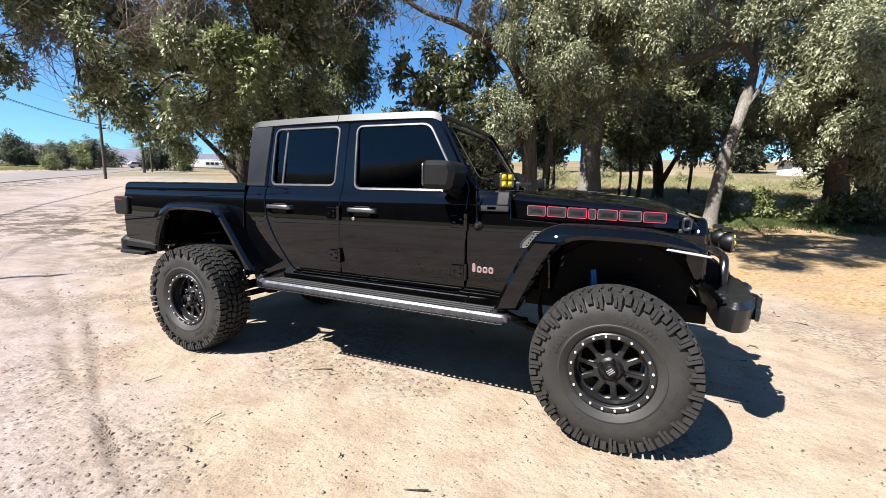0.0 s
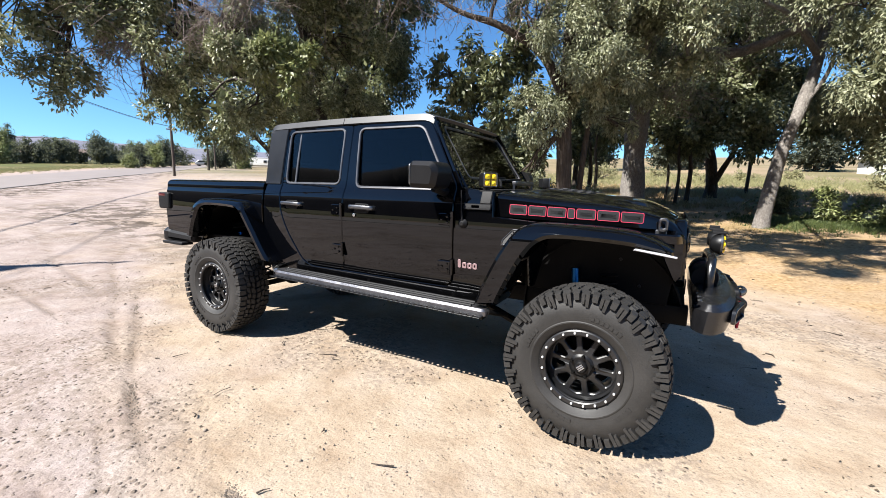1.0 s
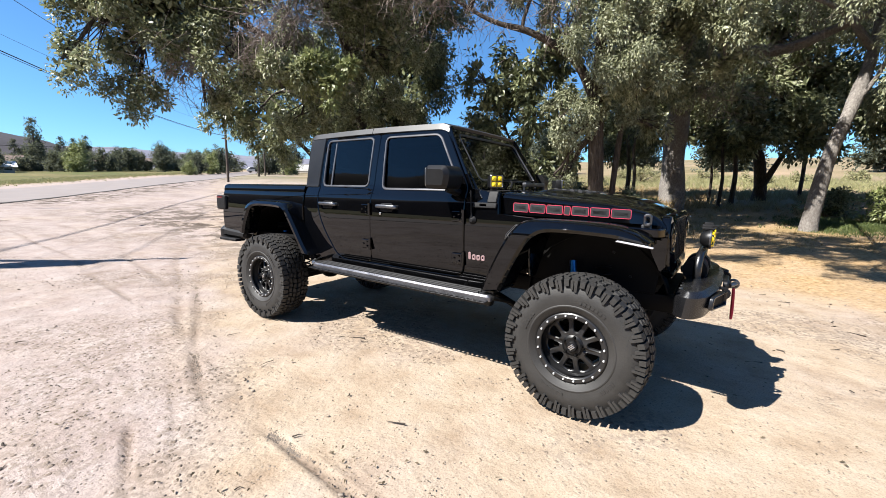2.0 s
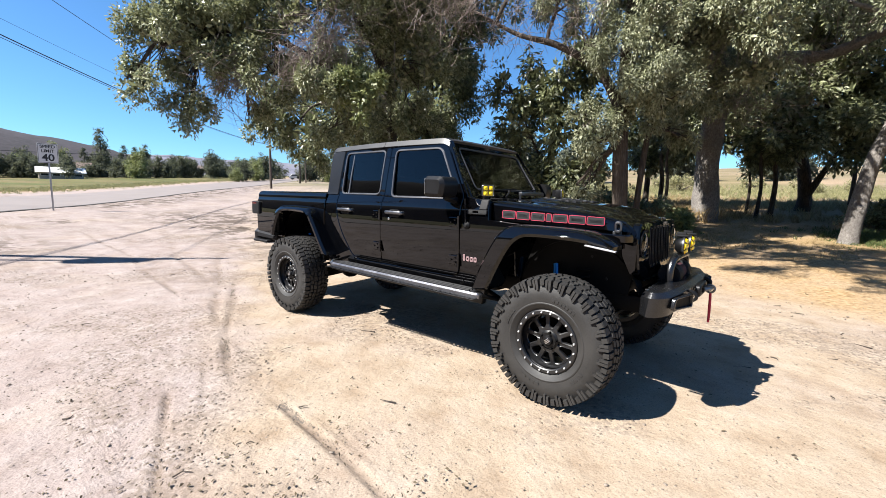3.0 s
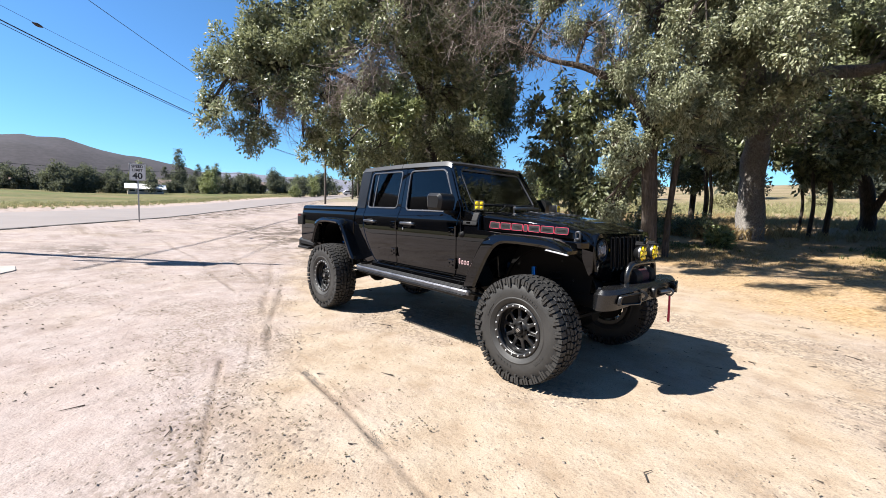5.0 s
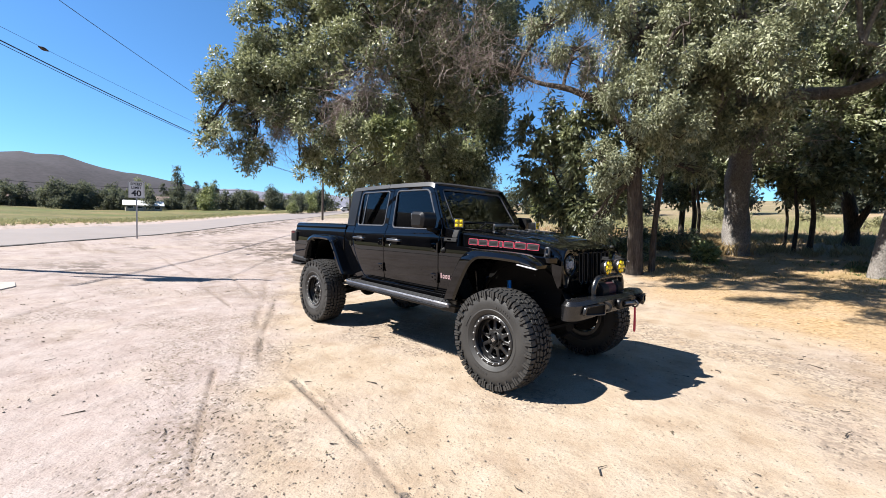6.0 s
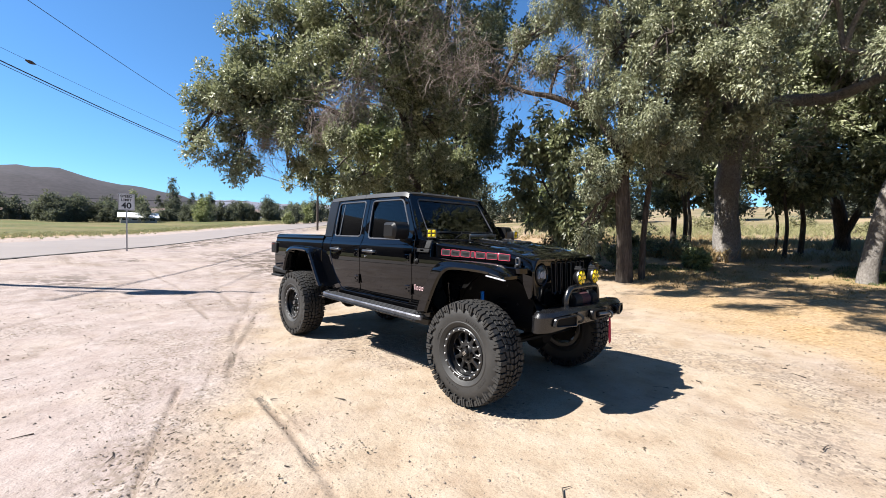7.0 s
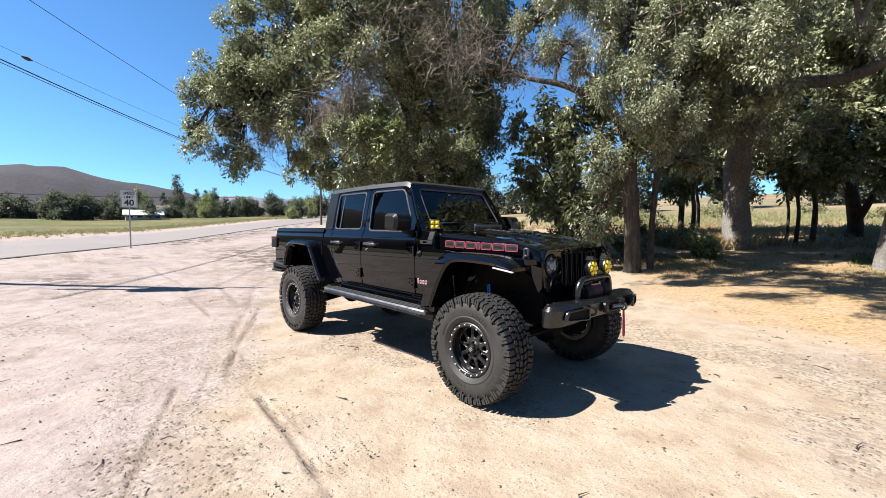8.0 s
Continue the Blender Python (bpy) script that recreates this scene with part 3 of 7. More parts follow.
BEND = [0.72, 0.8, 0.9, 1.0, 1.1, 1.2, 1.28, 1.34, 1.38, 1.41, 1.43, 1.45, 1.475, 1.52, 1.6, 1.7, 1.8, 1.9]


def flank(z):
    return float(np.interp(z, SIDE_Z, SIDE_Y))


def on_side(s, lift=0.0):
    """Takes (x, z, depth) of a side panel to its place on the flank; s: -1 the right side, 1 the left."""
    return lambda u, v, w: Vector((u, s * (flank(v) + lift - w), v))


def flat_side(s, y):
    return lambda u, v, w: Vector((u, s * (y - w), v))


REAR_DOOR = rounded([(-1.966, 0.79), (-1.966, 1.52), (-1.966, 1.978), (-2.725, 1.978), (-2.725, 1.47), (-2.685, 1.22), (-2.60, 1.05), (-2.42, 0.79)],
                    [0.07, 0, 0.03, 0.04, 0.1, 0.15, 0.15, 0.1])
FRONT_DOOR = rounded([(-0.945, 0.79), (-0.945, 1.50), (-1.225, 1.978), (-1.952, 1.978), (-1.952, 1.08), (-1.93, 0.93), (-1.80, 0.79)],
                     [0.09, 0.03, 0.05, 0.03, 0.1, 0.1, 0.1])
REAR_WINDOW = rounded([(-2.045, 1.50), (-2.05, 1.945), (-2.685, 1.945), (-2.675, 1.50)], [0.05] * 4)
FRONT_WINDOW = rounded([(-1.115, 1.48), (-1.095, 1.62), (-1.285, 1.935), (-1.885, 1.94), (-1.855, 1.48)], [0.04, 0.05, 0.06, 0.05, 0.05])


def grown(loop, d):
    loop = [Vector(p) for p in loop]
    if area2(loop) < 0:
        loop.reverse()
    out, n = [], len(loop)
    for i, p in enumerate(loop):
        d1, d2 = (p - loop[i - 1]).normalized(), (loop[(i + 1) % n] - p).normalized()
        nrm = Vector((d1.y + d2.y, -d1.x - d2.x))
        out.append(p + (nrm.normalized() * d if nrm.length > 1e-6 else Vector((0, 0))))
    return out


def door(s, outline, window, name, handle_x, hinges):
    d = part(name, plate(outline, [window], 0.035, 0.006, on_side(s), BEND), PAINT, truck, "glossy black door with a fine gap round it")
    pane = part("window", plate(grown(window, 0.004), [], 0.006, 0.001, lambda u, v, w: Vector((u, s * (0.720 - 0.178 * (v - 1.48) - w), v)), BEND), GLASS, d, "dark tinted side window")
    pane.visible_shadow = False
    part("window_trim", plate(grown(window, 0.012), [grown(window, -0.006)], 0.016, 0.004, on_side(s, 0.007), BEND), TRIM, d, "grey moulding round the window")
    # pull handle: a bar over a shallow cup, with end caps
    hz, hy = 1.318, flank(1.31)
    bar = smooth_path([(handle_x - 0.115, s * (hy - 0.005), hz), (handle_x - 0.1, s * (hy + 0.028), hz + 0.002), (handle_x, s * (hy + 0.036), hz + 0.002), (handle_x + 0.1, s * (hy + 0.028), hz), (handle_x + 0.115, s * (hy - 0.005), hz)], 4)
    bm = tube(bar, 0.0135, 8)
    for v in bm.verts:
        v.co.z = hz + (v.co.z - hz) * 1.35
    part("door_handle", bm, GREY_METAL, d, "dark chrome pull handle")
    part("handle_cup", plate(rounded(rect(handle_x - 0.085, handle_x + 0.07, hz - 0.045, hz + 0.03), 0.03), [], 0.01, 0.003, on_side(s, 0.003)), PLASTIC, d)
    for hz in hinges:
        hx = max(p[0] for p in outline if p[1] < 1.4)
        bm = joined(plate(rounded(rect(hx - 0.105, hx + 0.005, hz - 0.042, hz + 0.042), 0.014), [], 0.03, 0.005, on_side(s, 0.018)),
                    tube([(hx + 0.002, s * (flank(hz) + 0.012), hz - 0.055), (hx + 0.002, s * (flank(hz) + 0.012), hz + 0.055)], 0.014, 10),
                    *[move(lathe([(0.0, 0), (0.009, 0), (0.009, 0.008), (0.0, 0.01)], 8), Matrix.Translation((hx - dx, s * (flank(hz) + 0.018), hz + dz)) @ (Matrix.Rotation(math.pi, 4, "Z") if s < 0 else Matrix.Identity(4)))
                      for dx, dz in ((0.03, 0.02), (0.03, -0.02), (0.075, 0.0))])
        part("hinge", bm, PAINT, d, "exposed black door hinge with bolts")
    return d


def lock(s, d, x, z):
    m = Matrix.Translation((x, s * (flank(z) + 0.004), z)) @ (Matrix.Rotation(math.pi, 4, "Z") if s < 0 else Matrix.Identity(4))
    part("lock_cylinder", move(lathe([(0.0, 0), (0.013, 0), (0.013, 0.004), (0.008, 0.006), (0.0, 0.006)], 16), m), STEEL, d, "round chrome lock cylinder")


for s in (-1, 1):
    d = door(s, REAR_DOOR, REAR_WINDOW, "rear_door", -2.545, (1.29, 0.965))
    part("window_bar", plate(rounded(rect(-2.585, -2.565, 1.485, 1.955), 0.004), [], 0.012, 0.003, on_side(s, -0.008), BEND), TRIM, d, "grey divider bar of the rear window")
    d = door(s, FRONT_DOOR, FRONT_WINDOW, "front_door", -1.755, (1.27, 0.935))
    lock(s, d, -1.83, 1.255)
    # cab side with one opening for both doors
    opening = grown(rounded([(-0.945, 0.79), (-0.945, 1.50), (-1.225, 1.978), (-2.725, 1.978), (-2.725, 1.47), (-2.685, 1.22), (-2.60, 1.05), (-2.42, 0.79)],
                            [0.09, 0.03, 0.05, 0.04, 0.1, 0.15, 0.15, 0.1]), 0.007)
    outer = [(-0.36, 1.288), (-0.645, 1.305), (-0.66, 1.462), (-0.90, 1.492), (-1.20, 2.0), (-2.93, 2.0), (-2.925, 0.72), (-0.70, 0.69), (-0.60, 0.80), (-0.44, 1.10)]
    part("cab_side", plate(outer, [opening], 0.04, 0.006, on_side(s, -0.001), BEND, [-0.8, -2.8]), PAINT, truck, "glossy black cab side and cowl panel")
    part("quarter_panel", plate(rounded([(-2.745, 1.482), (-2.735, 1.99), (-2.965, 1.99), (-2.95, 1.482)], 0.012), [], 0.03, 0.006, on_side(s, 0.008), BEND), SATIN, truck, "satin black hardtop quarter panel")
    part("door_pillar", plate([(-2.04, 0.788), (-1.70, 0.788), (-1.70, 1.44), (-1.91, 1.46), (-1.91, 1.97), (-2.01, 1.97), (-2.01, 1.46), (-2.04, 1.44)], [], 0.03, 0.002, on_side(s, -0.007), BEND), PAINT, truck)
    # sill under the doors
    part("sill", plate([(-2.9, 0.60), (-0.72, 0.57), (-0.68, 0.70), (-2.91, 0.73)], [], 0.06, 0.01, on_side(s, -0.006)), SATIN, truck, "black rocker sill")
    # side step: plate on two tubes with brackets
    step = part("side_step", joined(plate(rounded([(-2.62, 0.80), (-0.86, 0.80), (-0.60, 0.87), (-0.60, 0.965), (-2.60, 0.965), (-2.66, 0.90)], 0.05), [], 0.045, 0.014, lambda u, v, w: Vector((u, s * v, 0.742 - 0.024 * (u + 2.62) / 2 - w)))),
                STEP_METAL, truck, "long grey metal side step with grooved tread")
    for y in (0.842, 0.885, 0.928):
        part("tread_rib", tube([(-2.52, s * y, 0.744), (-0.72, s * y, 0.722)], 0.010, 8), PLASTIC, step, "black grip rib")
    part("edge_strip", plate(rect(-2.60, -0.62, 0.95, 1.022), [[Vector((-2.565 + 0.05 * k, 0.996)) + q for q in disc(0.013, 6)] for k in range(39)], 0.004, 0.0008, lambda u, v, w: Vector((u, s * v, 0.703 - 0.024 * (u + 2.62) / 2 - w))), SATIN, step, "black perforated edge strip")
    for x in (-2.45, -1.75, -0.95):
        part("step_bracket", tube([(x, s * 0.86, 0.71), (x, s * 0.60, 0.66), (x, s * 0.42, 0.72)], 0.022, 8), CHASSIS, step)
    part("step_leg", tube([(-2.66, s * 0.90, 0.722), (-2.78, s * 0.82, 0.70), (-2.86, s * 0.70, 0.72)], 0.02, 8), STEEL, step)
    part("step_end", joined(tube([(-0.60, s * 0.93, 0.70), (-0.52, s * 0.80, 0.66)], 0.018, 8)), CHASSIS, step)

# roof: hardtop with two removable front panels and a joint between
def roof_part(x0, x1, name, label):
    def at(u, v):
        x = x0 + (x1 - x0) * u
        a = (v - 0.5) * 2
        top = 2.038 + 0.012 * math.sin(math.pi * min(max((x + 2.97) / 1.75, 0), 1))
        if abs(a) < 0.8:
            y, z = 0.59 * a / 0.8, top - 0.006 * (abs(a) / 0.8) ** 3
        else:
            k = (abs(a) - 0.8) / 0.2
            y = math.copysign(0.59 + 0.034 * min(k / 0.25, 1) + 0.023 * max(k - 0.25, 0) / 0.75, a)
            z = top - 0.006 - 0.006 * min(k / 0.25, 1) ** 2 - 0.05 * max(k - 0.25, 0) / 0.75
        front = max(x - (-1.30), 0) / 0.11
        z -= 0.035 * front ** 2
        back = max(-2.90 - x, 0) / 0.07
        z -= 0.03 * back ** 2
        return x, y, z
    return part(name, thick(sheet(24, 40, at), 0.03), ROOF, truck, label, 32)


roof_part(-2.97, -2.078, "hardtop", "satin black rear hardtop roof")
roof_part(-2.072, -1.20, "roof_panel", "satin black removable front roof panel")
part("cab_back", plate(rounded([(-0.72, 0.75), (0.72, 0.75), (0.735, 1.48), (0.64, 2.0), (-0.64, 2.0), (-0.735, 1.48)], 0.04), [rounded([(-0.52, 1.56), (0.52, 1.56), (0.47, 1.92), (-0.47, 1.92)], 0.05)], 0.04, 0.006,
                       lambda u, v, w: Vector((-2.965 + 0.0 * v + w, u, v))), ROOF, truck)
part("rear_glass", plate(rounded([(-0.53, 1.55), (0.53, 1.55), (0.48, 1.93), (-0.48, 1.93)], 0.05), [], 0.006, 0.001, lambda u, v, w: Vector((-2.95 + w, u, v))), GLASS, truck, "dark rear cab window")

# windscreen frame and glass, leaning back
def raked(u, v, w):
    return Vector((-0.885 - 0.325 * v / 0.50 - 0.8 * w, u, 1.487 + v - 0.5 * w))


SCREEN = rounded([(-0.575, 0.075), (0.575, 0.075), (0.535, 0.455), (-0.535, 0.455)], 0.05)
screen = part("windscreen_frame", plate(rounded([(-0.70, -0.01), (0.70, -0.01), (0.635, 0.515), (-0.635, 0.515)], [0.02, 0.02, 0.05, 0.05]), [SCREEN], 0.05, 0.012, raked), PAINT, truck, "black windscreen frame")
part("windscreen", plate(grown(SCREEN, 0.006), [], 0.006, 0.001, lambda u, v, w: raked(u, v, w + 0.012)), WINDSCREEN, screen, "tinted flat windscreen").visible_shadow = False
part("windscreen_seal", plate(grown(SCREEN, 0.008), [grown(SCREEN, -0.008)], 0.012, 0.003, lambda u, v, w: raked(u, v, w - 0.003)), TRIM, screen, "thin grey seal round the windscreen")

# cowl with louvres, wipers, bar
cowl = part("cowl", thick(sheet(10, 20, lambda u, v: (-0.93 + 0.29 * u, (v - 0.5) * 1.44, 1.478 - 0.012 * u - 0.03 * abs(2 * v - 1) ** 4)), 0.03), PAINT, truck, "black cowl between hood and windscreen", 50)
for k in range(9):
    part("louvre", box(-0.83, -0.70, -0.5 + k * 0.12, -0.42 + k * 0.12, 1.474, 1.481, 0.002, 1), PLASTIC, cowl)
for x, y0, y1 in ((-0.87, -0.42, 0.12), (-0.86, 0.10, 0.52)):
    part("wiper", joined(tube([(x + 0.06, y0 + 0.16, 1.50), (x - 0.02, y0 + 0.35, 1.545), (x - 0.045, (y0 + y1) / 2 + 0.1, 1.56)], 0.009, 6), tube([(x - 0.05, y0, 1.555), (x - 0.055, y1, 1.575)], 0.008, 6)), PLASTIC, truck, "black wiper lying on the screen")
part("light_bar", joined(box(-0.80, -0.76, -0.05, 0.42, 1.515, 1.55, 0.008), tube([(-0.78, -0.05, 1.53), (-0.78, -0.05, 1.48)], 0.01, 6), tube([(-0.78, 0.42, 1.53), (-0.78, 0.42, 1.48)], 0.01, 6)), GREY_METAL, truck, "slim dark bar ahead of the windscreen")

# hood: tapering, with a power dome
def hood_half(x):
    return 0.735 + (0.615 - 0.735) * (x + 0.645) / 1.07


def hood_top(x):
    t = (x + 0.645) / 1.07
    return 1.482 - 0.085 * t - 0.055 * max(t - 0.55, 0) ** 2 / 0.2


def hood_at(u, v):
    x = -0.645 + 1.085 * u
    h, a = hood_half(x), 2 * v - 1
    low = 1.306 - 0.035 * u
    top = hood_top(x)
    nose = max(u - 0.9, 0) / 0.1
    top -= 0.05 * nose ** 2
    # across: a short flank, a rounded shoulder and a nearly flat top
    b = abs(a)
    if b > 0.82:
        k = (b - 0.82) / 0.18
        y, z = h - 0.012 * (1 - k), low + (top - 0.055 - low) * (1 - k)
    elif b > 0.6:
        k = (0.82 - b) / 0.22 * math.pi / 2
        y, z = h - 0.012 - 0.10 * (1 - math.cos(k)), top - 0.055 + 0.042 * math.sin(k)
    else:
        y = (h - 0.112) * b / 0.6
        z = top - 0.013 + 0.013 * (1 - (b / 0.6) ** 2)
        dome = 1 - step01(0.27, 0.36, y)
        z += 0.028 * dome * step01(0.02, 0.2, u) * (1 - step01(0.78, 0.98, u))
    x += 0.03 * nose * (1 - b ** 2) - 0.02 * nose * b ** 2
    return Vector((x, math.copysign(y, a), z))


hood = part("hood", thick(sheet(36, 64, hood_at), 0.02), PAINT, truck, "glossy black hood with a raised dome", 60)
for s in (-1, 1):
    part("hood_vent", plate(rounded([(-0.46, 0.13), (-0.12, 0.15), (-0.10, 0.24), (-0.44, 0.27)], 0.03), [], 0.012, 0.003, lambda u, v, w: Vector((u, s * v, hood_top(u) + 0.032 - w))), SATIN, hood, "black louvred hood vent")
    for k in range(5):
        part("vent_louvre", box(-0.43 + k * 0.065, -0.395 + k * 0.065, s * 0.15, s * 0.25, hood_top(-0.43 + k * 0.065) + 0.026, hood_top(-0.43 + k * 0.065) + 0.0345, 0.002, 1), GREY_METAL, hood)
    # decal on the hood's flank: plain letter-sized shapes, outlined
    x = -0.56
    for wide in (0.115, 0.115, 0.115, 0.045, 0.115, 0.125, 0.125):
        z0, z1 = 1.324 - 0.026 * (x + 0.56), 1.390 - 0.03 * (x + 0.56)
        def on_hood(u, v, w, s=s):
            k = (v - (1.306 - 0.035 * (u + 0.645) / 1.085)) / 0.12
            return Vector((u, s * (hood_half(u) + 0.0035 - 0.012 * min(max(k, 0), 1) - w), v))
        o = rounded([(x, z0), (x + wide, z0 - 0.003), (x + wide, z1 - 0.004), (x, z1)], 0.012)
        part("decal_outline", plate(o, [grown(o, -0.0038)], 0.003, 0.0006, on_hood), DECAL_RED, hood, "red decal outline")
        part("decal_fill", plate(grown(o, -0.0036), [grown(o, -0.022)] if wide > 0.1 else [], 0.0022, 0.0005, on_hood), DECAL_GREY, hood, "dull grey decal")
        x += wide + 0.0075
    # hood latch: bracket with a loop
    part("hood_latch", joined(plate(rounded(rect(0.305, 0.365, 1.245, 1.275), 0.01), [], 0.02, 0.004, flat_side(s, 0.655)),
                              plate(rounded(rect(0.318, 0.368, 1.262, 1.345), 0.022), [rounded(rect(0.332, 0.354, 1.285, 1.325), 0.010)], 0.022, 0.006, flat_side(s, 0.668))), GREY_METAL, truck, "grey hood latch")

# badge, side vent, antenna, cowl hinges
for s in (-1, 1):
    part("flank_badge", joined(*[plate(rounded(rect(x, x + w, 0.937, 0.937 + h), 0.012), [rounded(rect(x + 0.012, x + w - 0.012, 0.949, 0.925 + h), 0.006)] if w > 0.03 else [], 0.006, 0.0015, on_side(s, 0.0055))
                                 for x, w, h in ((-0.895, 0.024, 0.06), (-0.862, 0.034, 0.042), (-0.822, 0.034, 0.042), (-0.782, 0.034, 0.042))]), BADGE, truck, "small silver and red badge")
    vent = part("side_vent", plate(rounded([(-0.585, 1.118), (-0.50, 1.135), (-0.415, 1.232), (-0.50, 1.236), (-0.575, 1.16)], 0.012), [rounded([(-0.57, 1.128), (-0.505, 1.143), (-0.435, 1.224), (-0.497, 1.226), (-0.562, 1.158)], 0.01)], 0.02, 0.004, on_side(s, 0.008)), GREY_METAL, truck, "grey framed mesh vent behind the wheel arch")
    part("vent_mesh", plate([(-0.575, 1.12), (-0.50, 1.138), (-0.42, 1.23), (-0.5, 1.232), (-0.57, 1.158)], [rounded([(a - 0.007, b), (a, b - 0.008), (a + 0.007, b), (a, b + 0.008)], 0.002, 1) for a, b in [(-0.556 + 0.02 * i + 0.01 * (j % 2), 1.142 + 0.018 * j) for j in range(5) for i in range(6)] if -0.57 + (b - 1.12) * 0.6 + 0.012 < a < -0.51 + (b - 1.14) * 0.88 - 0.008], 0.006, 0.0, on_side(s, 0.004)), GALV_MESH, vent, "grey mesh")
    hinge = part("hood_hinge", joined(plate(rounded(rect(-0.86, -0.66, 1.345, 1.385), 0.012), [rounded(rect(-0.80, -0.745, 1.357, 1.373), 0.006)], 0.02, 0.004, on_side(s, 0.016)),
                                      plate(rounded(rect(-0.745, -0.665, 1.385, 1.475), 0.012), [], 0.025, 0.006, on_side(s, 0.012))), PLASTIC, truck, "black cowl hinge bracket")
    if s < 0:
        ant = part("antenna", tube([(-0.862, -0.815, 1.25), (-0.866, -0.822, 1.35), (-0.868, -0.826, 1.475)], [0.009, 0.005, 0.004], 8), PLASTIC, truck, "short black antenna mast")
        part("antenna_base", move(lathe([(0, 0), (0.032, 0.0), (0.034, -0.01), (0.022, -0.022), (0.012, -0.03), (0, -0.03)], 20), Matrix.Translation((-0.862, -0.797, 1.248))), PLASTIC, ant)

# fender flares
def flare(s, out, inn, y1, y0, crown, label):
    """An arched flare: the crown slopes outwards and rolls over into a lip."""
    def fn(u, v, w):
        return Vector((u, s * (y1 - w - 0.42 * max(v - crown, 0)), v))
    bm = plate(out + inn, [], y1 - y0, 0.022, fn)
    return part("fender_flare", bm, PAINT, truck, label, 40)


def path2(points, steps=4):
    return [Vector((p.x, p.y)) for p in smooth_path([(a, b, 0) for a, b in points], steps)]


FRONT_OUT = path2([(-0.70, 0.74), (-0.655, 0.86), (-0.56, 1.06), (-0.455, 1.222), (-0.37, 1.278), (-0.22, 1.288), (0.16, 1.275), (0.32, 1.238), (0.41, 1.192)])
FRONT_IN = path2([(0.41, 1.165), (0.30, 1.185), (0.16, 1.205), (-0.18, 1.212), (-0.30, 1.178), (-0.385, 1.08), (-0.48, 0.90), (-0.545, 0.755)])
REAR_OUT = path2([(-3.955, 0.94), (-3.905, 1.10), (-3.80, 1.28), (-3.70, 1.325), (-3.5, 1.333), (-3.20, 1.326), (-3.08, 1.30), (-2.96, 1.15), (-2.80, 0.92), (-2.70, 0.80)])
REAR_IN = path2([(-2.80, 0.79), (-2.90, 0.94), (-3.03, 1.13), (-3.12, 1.235), (-3.24, 1.262), (-3.5, 1.27), (-3.66, 1.262), (-3.74, 1.22), (-3.84, 1.06), (-3.885, 0.93)])
